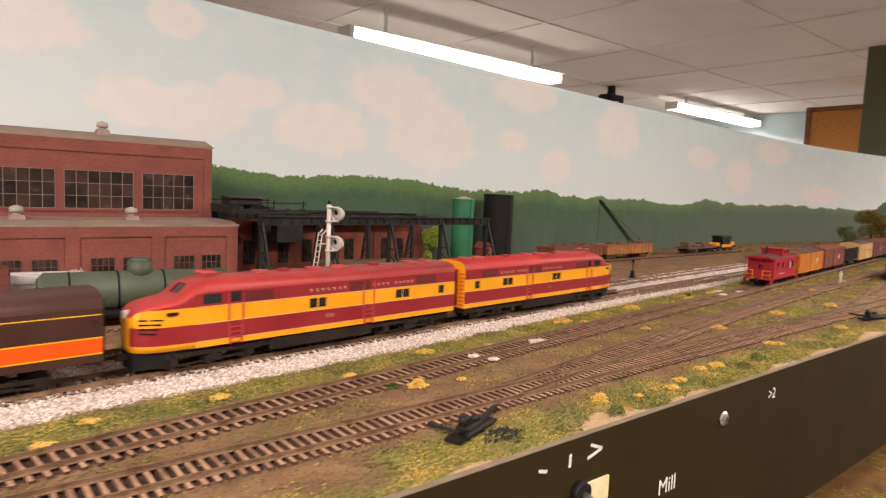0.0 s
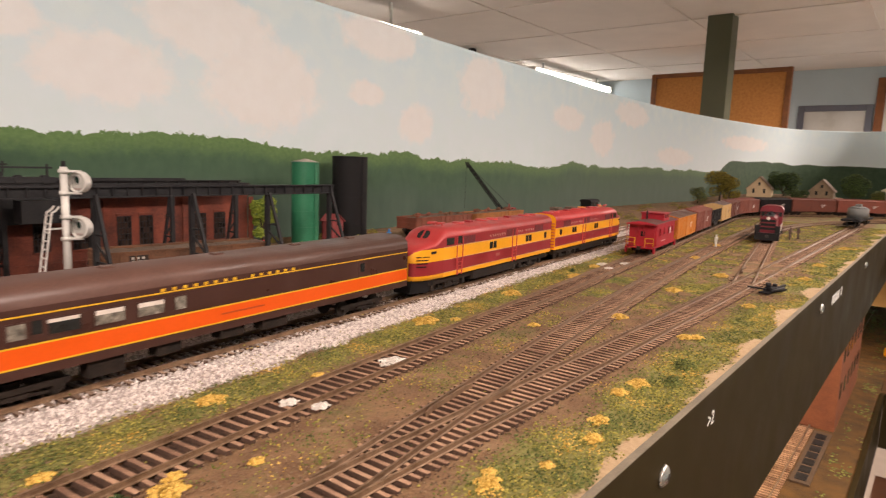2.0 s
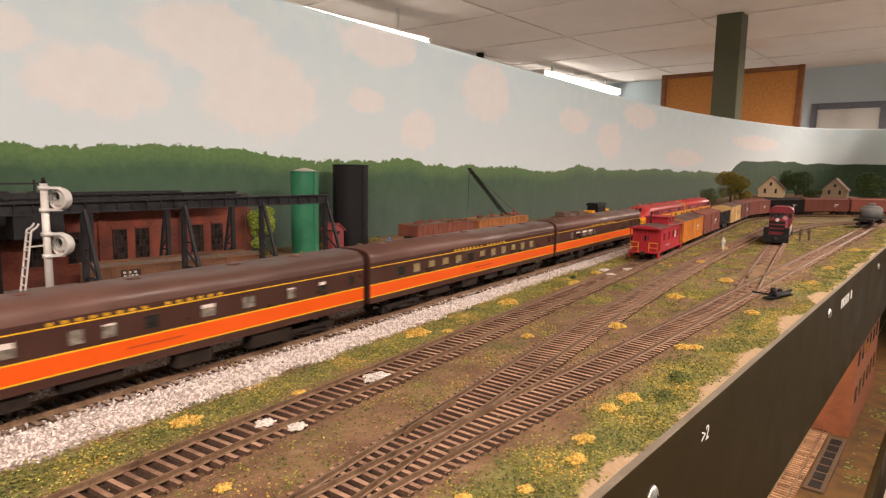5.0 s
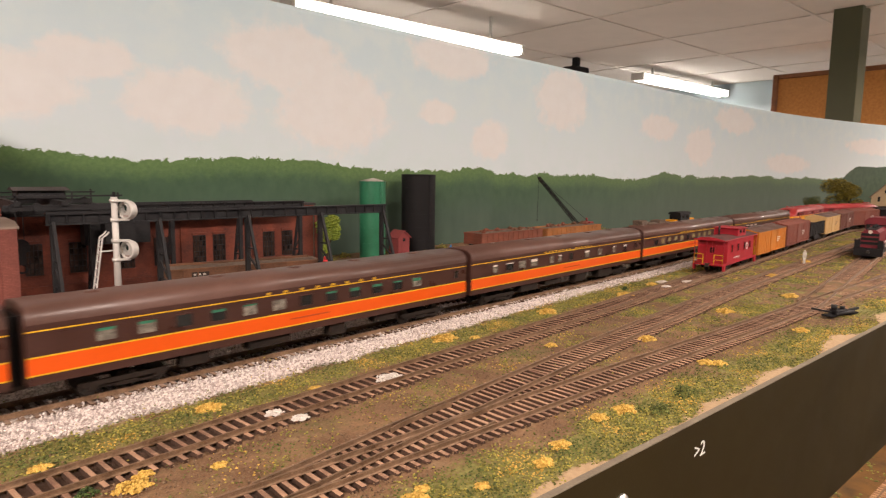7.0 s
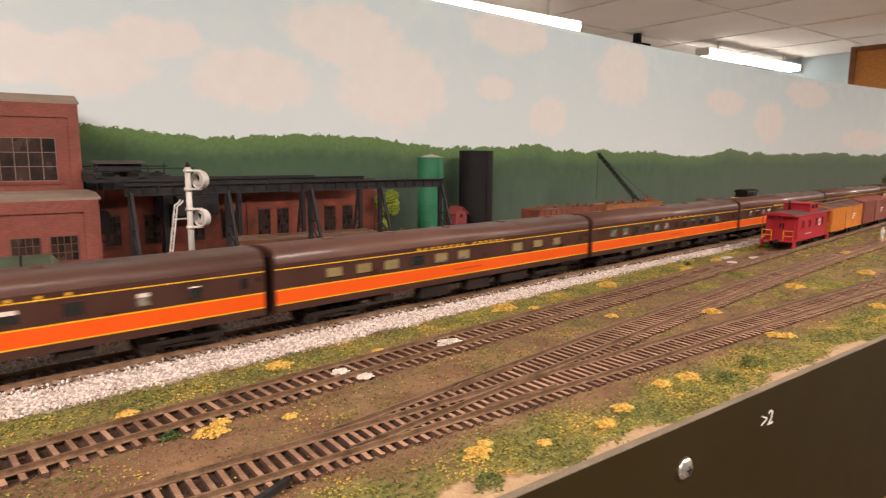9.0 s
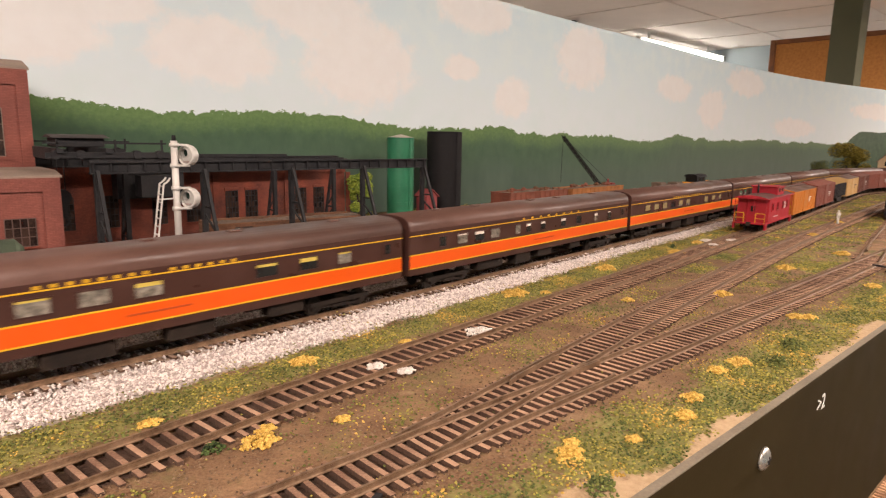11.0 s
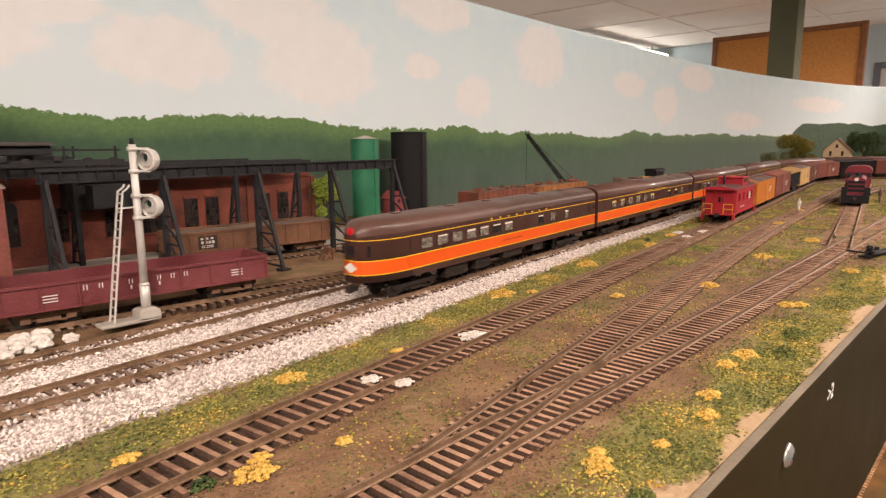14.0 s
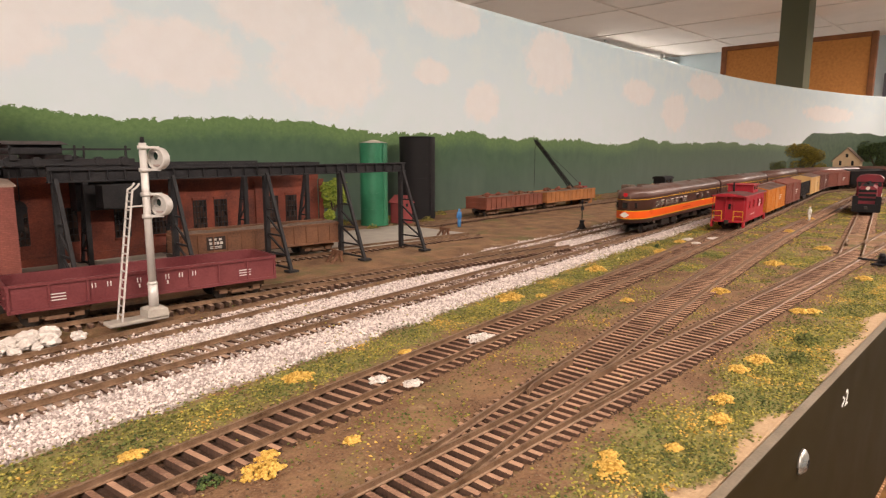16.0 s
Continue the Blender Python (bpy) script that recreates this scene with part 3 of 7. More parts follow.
ZM, ZY = -0.0017, 0.0008
build_track("track_main", LINE_M, ZM, 0.3, LINE_M.length - 0.1, "main line with rusty rails on pale ballast", TIES_D, near=(-0.3, 0.95))
build_track("track_passing", LINE_M2, ZM - 0.0004, 0.3, LINE_M2.length - 0.1, "second main line with rusty rails on pale ballast", TIES_D, near=(-0.3, 0.8))
build_track("track_siding", LINE_A, ZY, 0.5, LINE_A.length - 0.1, "weathered siding track sunk in brown dirt", TIES, near=(-0.35, 1.0))
build_track("track_edge", LINE_C, ZY, 0.4, 2.40, "weathered yard track along the layout edge", TIES, near=(-0.35, 1.0), pitch=0.0049, longer=lambda x: 0 if 0.02 < x < 0.19 or 0.53 < x < 0.69 else 1)
build_track("track_branch", LINE_B, ZY + 0.00012, 0.012, LINE_B.length, "branch of a turnout leaving the yard track", TIES, near=(0.0, 1.0), pitch=0.0049, longer=lambda x: 0 if x < 0.19 else 1)
build_track("track_spur", LINE_D, ZY + 0.00012, 0.0, LINE_D.length, "spur where the switching engine stands", TIES, near=(0.0, 1.1), pitch=0.0049, longer=lambda x: 0 if x < 0.69 else 1)


def turnout_ties(line, x0, x1, label):
    """Long ties under both routes of a turnout."""
    th = thing("turnout", pose(0, 0, 0), label, "turnout", "", "structure")
    rnd = random.Random(label)
    x = x0
    while x < x1:
        yb = line.at((x - line.p0.x) / math.cos(line.h))[1]
        me = tie_mesh(0.0019, yb + 0.0135 - (0.0612 - 0.0135), 0.0022, TIE, int(x * 10000))
        ob = new("tie", me); ob.parent = th
        ob.matrix_basis = pose(x, (yb + 0.0612) / 2, ZY + rnd.uniform(-0.0001, 0.0001), 0, 0, rnd.uniform(-1, 1) + 2)
        x += 0.0049


turnout_ties(LINE_B, 0.0218, 0.189, "long ties of the turnout in the yard track")
turnout_ties(LINE_D, 0.5325, 0.689, "long ties of the turnout to the spur")


def turnout_irons(line, x0, label):
    """Guard rails and joint bars of a turnout; x0: where its frog lies."""
    th = thing("guard_rails", pose(0, 0, 0), label, "guard rail", "", "structure")
    rows = [(lambda x: 0.0612 - 0.0083 + 0.0017, x0 - 0.012, 1), (lambda x: line.at((x - line.p0.x) / math.cos(line.h))[1] + 0.0083 - 0.0017, x0 - 0.012, -1)]
    for fy, xa, flare in rows:
        pts = [(xa - 0.020, fy(xa - 0.020) + flare * 0.0012), (xa - 0.014, fy(xa - 0.014)), (xa + 0.014, fy(xa + 0.014)), (xa + 0.020, fy(xa + 0.020) + flare * 0.0012)]
        bm = bmesh.new()
        for (xa_, ya_), (xb_, yb_) in zip(pts, pts[1:]):
            beam(bm, (xa_, ya_, ZY + 0.0012), (xb_, yb_, ZY + 0.0012), 0.0008, 0.0022)
        part("guard_rail", bm, RAIL, th)
    yf_ = 0.0612 + 0.0083
    for k in (-1, 1):
        bm = bmesh.new(); beam(bm, (x0 - 0.016, yf_ - 0.0006 + k * 0.0007, ZY + 0.0012), (x0 + 0.016, yf_ + 0.0006 + k * 0.0016, ZY + 0.0012), 0.0008, 0.0022)
        part("wing_rail", bm, RAIL, th)


turnout_irons(LINE_B, 0.108, "rusty guard rails and frog of the turnout")
turnout_irons(LINE_D, 0.607, "rusty guard rails and frog of the spur turnout")
build_track("track_yard", LINE_E, ZY, 0.0, 1.15, "rusty yard track where a gondola stands", TIES_D, near=(-0.2, 0.5))
build_track("track_crane", LINE_F, ZY, 0.605, 1.0, "track under the gantry crane", TIES_D, near=(-0.2, 0.5))
build_track("track_factory", LINE_E2, ZY, 0.0, 0.64, "rusty track along the factory wall", TIES_D, near=(0.0, 0.0))
build_track("track_scrap", LINE_G, ZY, 0.0, 0.8, "back track with the scrap gondolas", TIES_D, near=(0.0, 0.0))

# ---- fascia and edge ----
def build_fascia():
    bm = bmesh.new()
    z0 = -0.105
    box(bm, -1.2, 1.478, 0.0, 0.0026, z0, 0.0010)
    f = part("fascia", bm, FASCIA)
    tagged(f, "dark olive fascia board along the layout edge", "fascia", "", "structure")
    bm = bmesh.new(); box(bm, -1.2, 1.478, -0.0002, 0.0027, 0.0010, 0.0015)
    part("top_edge", bm, EDGE, f, "bare pale board edge")
    bm = bmesh.new(); box(bm, 1.474, 1.481, -1.0, -0.0002, -0.105, 0.0010)
    g = part("fascia_return", bm, FASCIA)
    tagged(g, "olive fascia board of the return leg", "fascia", "", "structure")
    bm = bmesh.new(); box(bm, 1.4735, 1.4815, -1.0, -0.0002, 0.0010, 0.0017)
    part("top_edge", bm, EDGE, g)
    bm = bmesh.new(); box(bm, -1.2, 3.2, 0.0034, 0.66, -0.03, -0.006)
    tagged(part("layout_deck", bm, OAK), "plywood deck under the scenery", "deck", "", "structure")
    return f


build_fascia()


def screw(x, z, m=None):
    t = thing("screw", m if m is not None else pose(x, -0.0001, z, 90), "round-head steel screw in the fascia", "screw", "fascia screws")
    bm = bmesh.new()
    rings = [[(r * math.cos(a * math.pi / 10), r * math.sin(a * math.pi / 10), h) for a in range(20)] for r, h in ((0.0046, 0), (0.0044, 0.0008), (0.0032, 0.0018), (0.0016, 0.0023), (0.0004, 0.0024))]
    loft(bm, rings, smooth=True)
    part("head", bm, STEEL, t)
    bm = bmesh.new(); box(bm, -0.0015, 0.0015, -0.0003, 0.0003, 0.0021, 0.00255); box(bm, -0.0003, 0.0003, -0.0015, 0.0015, 0.0021, 0.00256)
    part("slot", bm, BLACK, t)
    return t


for sx, sz in ((0.129, -0.017), (0.527, -0.014), (0.92, -0.016), (-0.28, -0.017)):
    screw(sx, sz)
screw(0, 0, pose(1.474, -0.05, -0.014, 90, 0, -90))


def lettering(txt, x, z, size, m=None):
    cu = bpy.data.curves.new("lettering", "FONT")
    cu.body, cu.size, cu.extrude = txt, size, 0.0001
    cu.materials.append(WHITE)
    ob = new("lettering", cu)
    ob.matrix_basis = m if m is not None else pose(x, -0.0001, z, 90, 0, 0)
    return tagged(ob, "white printed lettering on the fascia", "lettering", "fascia labels")


lettering(">2", 0.1875, -0.0165, 0.010)
lettering("Mill", 0.064, -0.046, 0.012)
def stroke_mark(x0, z0, x1, z1):
    bm = bmesh.new(); beam(bm, (x0, -0.0001, z0), (x1, -0.0001, z1), 0.0014, 0.0004, up=(0, 1, 0))
    tagged(part("track_mark", bm, WHITE), "white painted line of the track diagram", "mark", "fascia labels")


stroke_mark(-0.031, -0.008, -0.026, -0.0095); stroke_mark(-0.0105, -0.0115, -0.0105, -0.0055)
stroke_mark(0.002, -0.0105, 0.012, -0.008); stroke_mark(0.004, -0.0045, 0.0125, -0.0078)
for bx in range(7):
    if bx != 5:
        bm = bmesh.new(); box(bm, 0.60 + bx * 0.011, 0.606 + bx * 0.011, -0.0003, 0.0002, -0.022, -0.013)
        tagged(part("letter_bar", bm, WHITE), "white block of faded lettering", "lettering", "fascia labels")

# ---- room ----
def room():
    bm = bmesh.new(); box(bm, -3.5, 5.75, -3.2, 4.3, CEIL, CEIL + 0.05)
    c = tagged(part("ceiling", bm, CEILM), "off-white tiled ceiling", "ceiling", "", "structure")
    for wall, b in (("wall_east", (5.6, 5.75, -3.2, 4.3)), ("wall_west", (-3.5, -3.35, -3.2, 4.3)), ("wall_north", (-3.35, 5.6, 4.15, 4.3)), ("wall_south", (-3.35, 5.6, -3.2, -3.05))):
        bm = bmesh.new(); box(bm, *b, -1.6, CEIL - 0.001)
        tagged(part(wall, bm, WALLB), "pale blue painted wall", "wall", "", "structure")
    bm = bmesh.new(); box(bm, -3.5, 5.75, -3.2, 4.3, -1.65, -1.6)
    tagged(part("floor", bm, mat("floor_tile", (0.27, 0.215, 0.17), 0.7, 0.2, 6, 0.05)), "dark worn floor", "floor", "", "structure")
    for k in range(12):
        bm = bmesh.new(); x = -3 + k * 0.72
        box(bm, x, x + 0.016, -3.05, 4.15, CEIL - 0.005, CEIL - 0.0005)
        tagged(part("ceiling_joint", bm, CEILM), "thin joint strip of the ceiling tiles", "trim", "", "structure")
    for k in range(9):
        bm = bmesh.new(); y = -2.9 + k * 0.8
        box(bm, -3.35, 5.6, y, y + 0.016, CEIL - 0.0055, CEIL - 0.001)
        tagged(part("ceiling_joint", bm, CEILM), "thin joint strip of the ceiling tiles", "trim", "", "structure")


room()


def ceiling_lamp(tx, ty, tl):
    t = thing("fluorescent_lamp", pose(tx, ty, 0), "twin-tube fluorescent ceiling lamp, lit", "lamp", "ceiling lamps")
    up = 0.06 if tx > 4 else 0.0
    t.matrix_basis = pose(tx, ty, up)
    # plate added wider than the lamp to keep the tubes' glow off the ceiling
    bm = bmesh.new(); box(bm, -0.02, tl + 0.02, -0.055, 0.055, 0.794, 0.799)
    part("housing", bm, SKYW, t, bevel=0.004)
    for hx in (0.2, tl - 0.2):
        bm = bmesh.new(); box(bm, hx - 0.006, hx + 0.006, -0.006, 0.006, 0.799, CEIL - up)
        part("hanger", bm, SKYW, t)
    for dy in (-0.028, 0.028):
        bm = bmesh.new(); tube(bm, (0.01, dy, 0.769), (tl - 0.01, dy, 0.769), 0.0255, n=16)
        part("tube", bm, TUBEG, t)
    for ex in (-0.012, tl - 0.008):
        bm = bmesh.new(); box(bm, ex, ex + 0.02, -0.050, 0.050, 0.746, 0.795)
        part("socket", bm, SKYW, t)


SKYW = mat("lamp_white", (0.75, 0.74, 0.70), 0.5, 0.05)
for tt in TUBES:
    ceiling_lamp(*tt)


def wall_things():
    # wooden-framed cork board
    t = thing("cork_board", pose(4.6, 0, 0), "brown cork board in a wooden frame", "cork board")
    y0, y1, z0, z1 = 0.825, 1.682, 0.16, 0.775
    bm = bmesh.new(); box(bm, 0, 0.018, y0, y1, z0, z1)
    part("cork_panel", bm, CORK, t)
    for b in ((y0 - 0.037, y0, z0 - 0.03, z1 + 0.031), (y1, y1 + 0.037, z0 - 0.03, z1 + 0.031), (y0, y1, z1, z1 + 0.03), (y0, y1, z0 - 0.03, z0)):
        bm = bmesh.new(); box(bm, -0.012, 0.019, *b)
        part("frame_bar", bm, OAK, t, bevel=0.004)
    for ys in (y0 + 0.02, y1 - 0.06):
        bm = bmesh.new(); box(bm, 0.0, 0.018, ys, ys + 0.04, -1.6, z0 - 0.03)
        part("stud", bm, OAK, t)
    bm = bmesh.new(); box(bm, -0.057, 0.057, -0.062, 0.062, -1.6, CEIL)
    tagged(part("post", bm, OLIVE, None, "", pose(3.5, 0.943, 0)), "olive green square post holding the ceiling", "post", "", "structure")
    for (ya, yb, za, zb, fm, lab, w) in ((0.455, 0.86, 0.22, 0.60, mat("frame_grey", (0.12, 0.13, 0.16), 0.4), "framed picture with a grey frame", 0.045), (-0.40, 0.345, 0.2, 0.78, OAK, "framed picture with a brown wooden frame", 0.055)):
        t = thing("picture_frame", pose(5.585, 0, 0), lab, "picture")
        bm = bmesh.new(); box(bm, 0.004, 0.014, ya, yb, za, zb)
        part("picture", bm, mat("print_" + lab[-12:-6], (0.46, 0.46, 0.42), 0.3, 0.3, 4, 0.0, col2=(0.62, 0.64, 0.62)), t)
        for b in ((ya - w, ya, za - w, zb + w), (yb, yb + w, za - w, zb + w), (ya, yb, zb, zb + w), (ya, yb, za - w, za)):
            bm = bmesh.new(); box(bm, -0.012, 0.015, *b)
            part("frame_bar", bm, fm, t, bevel=0.003)
    t = thing("ceiling_speaker", pose(3.64, 2.68, 0), "small black box on a bracket under the ceiling", "speaker")
    bm = bmesh.new(); box(bm, -0.085, 0.085, -0.055, 0.055, 0.80, 0.855); part("case", bm, BLACK, t, bevel=0.008)
    bm = bmesh.new(); box(bm, -0.02, 0.02, -0.02, 0.02, 0.855, CEIL); part("bracket", bm, BLACK, t)
    bm = bmesh.new(); tube(bm, (0.0, -0.02, 0.80), (0.0, -0.03, 0.775), 0.035, n=14); part("lens", bm, SKYW, t)


wall_things()

# ---- rail vehicles: each is built along x, standing on the rail top at z = 0 ----
def wheelset(parent, x, r=0.0052, half=0.0074):
    bm = bmesh.new()
    for s in (-1, 1):
        tube(bm, (x, s * half, r), (x, s * (half + 0.0012), r), r, n=16)
        tube(bm, (x, s * half - s * 0.0006, r), (x, s * half, r), r + 0.0006, n=16)
    tube(bm, (x, -half, r), (x, half, r), 0.0011, n=8)
    return part("wheelset", bm, WHEEL, parent)


def truck(parent, cx, wb=0.026, axles=2, h=0.0078, half=0.0105, material=None, r=0.0052):
    bm = bmesh.new()
    for s in (-1, 1):
        y = s * half
        a, b = min(y, y + s * 0.0018), max(y, y + s * 0.0018)
        box(bm, cx - wb / 2 - 0.005, cx + wb / 2 + 0.005, a, b, h - 0.0024, h)
        for k in range(axles):
            x = cx - wb / 2 + wb * k / (axles - 1)
            box(bm, x - 0.0022, x + 0.0022, a, b + 0.0004, 0.0032, h - 0.0024)
        box(bm, cx - 0.0052, cx + 0.0052, a, b + 0.0003, 0.003, h - 0.003)
        beam(bm, (cx - wb / 2 + 0.002, y, 0.0045), (cx + wb / 2 - 0.002, y, 0.0028), 0.0012)
    box(bm, cx - 0.003, cx + 0.003, -half, half, 0.004, h + 0.002)
    t = part("truck", bm, material or UNDER, parent)
    for k in range(axles):
        wheelset(t, cx - wb / 2 + wb * k / (axles - 1), r)
    return t


def coupler(parent, x, d):
    bm = bmesh.new(); box(bm, min(x, x + d * 0.006), max(x, x + d * 0.006), -0.0012, 0.0012, 0.0075, 0.0105)
    box(bm, min(x + d * 0.005, x + d * 0.0075), max(x + d * 0.005, x + d * 0.0075), -0.002, 0.002, 0.0072, 0.011)
    part("coupler", bm, WHEEL, parent)


def car_section(hw, z0, zs, zt, n=9):
    """Cross-section: flat sides to zs, then an arched roof to zt."""
    pts = [(-hw, z0), (-hw, zs)]
    for k in range(1, n):
        a = math.pi * k / n
        c, s = math.cos(a), math.sin(a)
        e = 0.62
        pts.append((-hw * math.copysign(abs(c) ** e, c), zs + (zt - zs) * abs(s) ** 0.75))
    return pts + [(hw, zs), (hw, z0)]


def panel(bm, x0, x1, z0, z1, y, t=0.00025):
    box(bm, x0, x1, min(y, y + math.copysign(t, y)), max(y, y + math.copysign(t, y)), z0, z1)


CARWIN = mat("car_window", (0.05, 0.045, 0.04), 0.2, 0.3, 300, 0.0, col2=(0.30, 0.27, 0.22), spec=0.6)
BLIND_O = mat("blind_olive", (0.24, 0.18, 0.075), 0.7, 0.15, 200)
BLIND_G = mat("blind_green", (0.03, 0.15, 0.085), 0.7, 0.15, 200)
BLIND_Y = mat("blind_yellow", (0.55, 0.42, 0.08), 0.7, 0.15, 200)
SHADE = mat("window_shade", (0.70, 0.62, 0.55), 0.5, 0.1, 200)


def passenger_car(seed, windows, tail=False, baggage=False):
    """Lightweight passenger car: windows is a list of (centre, width) along the side."""
    t = thing("passenger_car", pose(0, 0, 0), ("dark brown round-end observation car with orange band and yellow stripes" if tail else "dark brown passenger car with orange band and yellow stripes"), "passenger car", "cars of the passenger train")
    L, hw = 0.2965, 0.0172
    z0, zs, zt = 0.0130, 0.0405, 0.0495
    sec = car_section(hw, z0, zs, zt, 14)
    mis = [0] + [1] * (len(sec) - 3) + [0, 0]
    bm = bmesh.new()
    if tail:
        xs = [(-L / 2 + 0.034 * (1 - math.cos(a * math.pi / 16)), math.sin(a * math.pi / 16)) for a in range(0, 9)]
        rings = []
        for x, s in xs:
            w = max(0.30, s ** 0.8)
            drop = 0.0075 * (1 - s) ** 1.5
            rings.append([(x, y * w, z if z <= zs - 0.001 else zs + (z - zs) * (1 - (1 - s) ** 2 * 0.75) - drop * 0.2) for y, z in sec])
        rings.append([(L / 2, y, z) for y, z in sec])
    else:
        rings = [[(x, y, z) for y, z in sec] for x in (-L / 2, L / 2)]
    loft(bm, rings, mis, smooth=tail)
    body = part("body", bm, [DBROWN, ROOFB], t)
    for p in body.data.polygons:
        p.use_smooth = p.material_index == 1 or (tail and p.center.x < -L / 2 + 0.04)
    rnd = random.Random(seed)
    side_x0 = -L / 2 + (0.030 if tail else 0.0)

    def band(name, za, zb, material, proud):
        bm = bmesh.new()
        for y in (-hw, hw):
            panel(bm, side_x0, L / 2 - 0.0005, za, zb, y, proud)
        if tail:
            out, inn = [], []
            for k in range(9):
                a = k * math.pi / 16
                s = math.sin(a); w = max(0.30, s ** 0.8)
                x = -L / 2 + 0.034 * (1 - math.cos(a))
                out.append((x - proud * 1.5, (hw * w + proud)))
            loop = [(x, -y) for x, y in out[::-1]] + out
            q = [[bm.verts.new((x, y, z)) for x, y in loop] for z in (za, zb)]
            for k in range(len(loop) - 1):
                bm.faces.new((q[0][k], q[0][k + 1], q[1][k + 1], q[1][k])).smooth = True
        return part(name, bm, material, t)

    band("orange_band", 0.0178, 0.0253, ORANGE, 0.00022)
    band("stripe", 0.0171, 0.0178, YSTRIPE, 0.00028)
    band("stripe", 0.0253, 0.0260, YSTRIPE, 0.00028)
    band("stripe", 0.0372, 0.0378, YSTRIPE, 0.00024)
    for y in (-hw, hw):
        for cx, w in windows:
            bm = bmesh.new(); panel(bm, cx - w / 2, cx + w / 2, 0.0284, 0.0346, y, 0.00012)
            win = part("window", bm, CARWIN if rnd.random() < 0.6 else GLASSD, t)
            if rnd.random() < 0.75:
                bm = bmesh.new(); hgt = rnd.uniform(0.0045, 0.0058) if seed in (2, 5) else rnd.uniform(0.0008, 0.0024)
                panel(bm, cx - w / 2 + 0.0003, cx + w / 2 - 0.0003, 0.0346 - hgt, 0.0345, y, 0.00018)
                part("blind", bm, {2: BLIND_O, 5: BLIND_O, 4: BLIND_G, 7: BLIND_Y}.get(seed, SHADE), win)
            bm = bmesh.new()
            for b in ((cx - w / 2 - 0.0005, cx - w / 2, 0.0279, 0.0351), (cx + w / 2, cx + w / 2 + 0.0005, 0.0279, 0.0351), (cx - w / 2, cx + w / 2, 0.0346, 0.0351), (cx - w / 2, cx + w / 2, 0.0279, 0.0284)):
                panel(bm, *b, y, 0.0003)
            part("window_frame", bm, DBROWN, win)
        # row of unreadable gold letters over the windows
        x = -0.045 if seed not in (4, 6, 8) else -0.028
        for k in range(15 if seed not in (4, 6, 8) else 8):
            if k != 8:
                bm = bmesh.new(); panel(bm, x, x + 0.0022, 0.0381, 0.0395, y, 0.0001)
                part("letter_bar", bm, YSTRIPE, t)
            x += 0.0058 if seed not in (4, 6, 8) else 0.0115
        bm = bmesh.new(); panel(bm, -0.012, 0.016, 0.0212, 0.0220, y, 0.0004)
        part("name_bar", bm, mat("faded_print", (0.42, 0.06, 0.01), 0.6), t)
        for dx in ((L / 2 - 0.012,) if not baggage else (L / 2 - 0.05, -L / 2 + 0.05)):
            bm = bmesh.new(); panel(bm, dx - 0.0042, dx + 0.0042, 0.0262, 0.0370, y, 0.00016)
            d = part("door", bm, DBROWN, t)
            bm = bmesh.new(); panel(bm, dx - 0.002, dx + 0.002, 0.0295, 0.0350, y, 0.0003)
            part("door_window", bm, GLASSD, d)
    # roof vents
    for k in range(5):
        bm = bmesh.new(); x = -0.11 + k * 0.055 + rnd.uniform(-0.01, 0.01)
        box(bm, x - 0.003, x + 0.003, -0.0025, 0.0025, 0.0485, 0.0503)
        part("roof_vent", bm, ROOFB, t, bevel=0.0004)
    # underfloor equipment
    x = -0.078
    while x < 0.062:
        w = rnd.uniform(0.012, 0.030)
        bm = bmesh.new()
        for s in (-1, 1):
            a, b = sorted((s * 0.0075, s * 0.0150))
            box(bm, x, x + w, a, b, rnd.uniform(0.0042, 0.0078), 0.0133)
        pieces("equipment_box", bm, UNDER, t)
        x += w + rnd.uniform(0.010, 0.030)
    bm = bmesh.new(); box(bm, -0.135, 0.135, -0.006, 0.006, 0.0100, 0.0132)
    part("underframe", bm, UNDER, t)
    for cx in (-0.105, 0.105):
        truck(t, cx, 0.032, 2)
    for s in ((1,) if tail else (-1, 1)):
        bm = bmesh.new(); a, b = sorted((s * L / 2, s * (L / 2 + 0.0028)))
        box(bm, a, b, -0.010, 0.010, 0.012, 0.044)
        part("diaphragm", bm, BLACK, t)
    for s in (-1, 1):
        coupler(t, s * (L / 2 - 0.004), s)
    if tail:
        bm = bmesh.new()
        tube(bm, (-L / 2 + 0.004, 0, 0.0425), (-L / 2 - 0.0002, 0, 0.0425), 0.0022, n=14)
        part("tail_lamp", bm, mat("red_lens", (0.55, 0.02, 0.03), 0.2), t)
        bm = bmesh.new()
        q = [bm.verts.new((-L / 2 - 0.0007, y, z)) for y, z in ((0, 0.0183), (-0.0052, 0.0215), (0, 0.0248), (0.0052, 0.0215))]
        bm.faces.new(q)
        part("diamond_sign", bm, WHITE, t)
        for yy in (-0.0085, 0.0, 0.0085):
            bm = bmesh.new(); xx = -L / 2 + (0.0044 if yy else -0.0002) - 0.0006
            box(bm, xx, xx + 0.0004, yy - 0.0028, yy + 0.0028, 0.0285, 0.0345)
            part("window", bm, GLASSD, t)
    return t


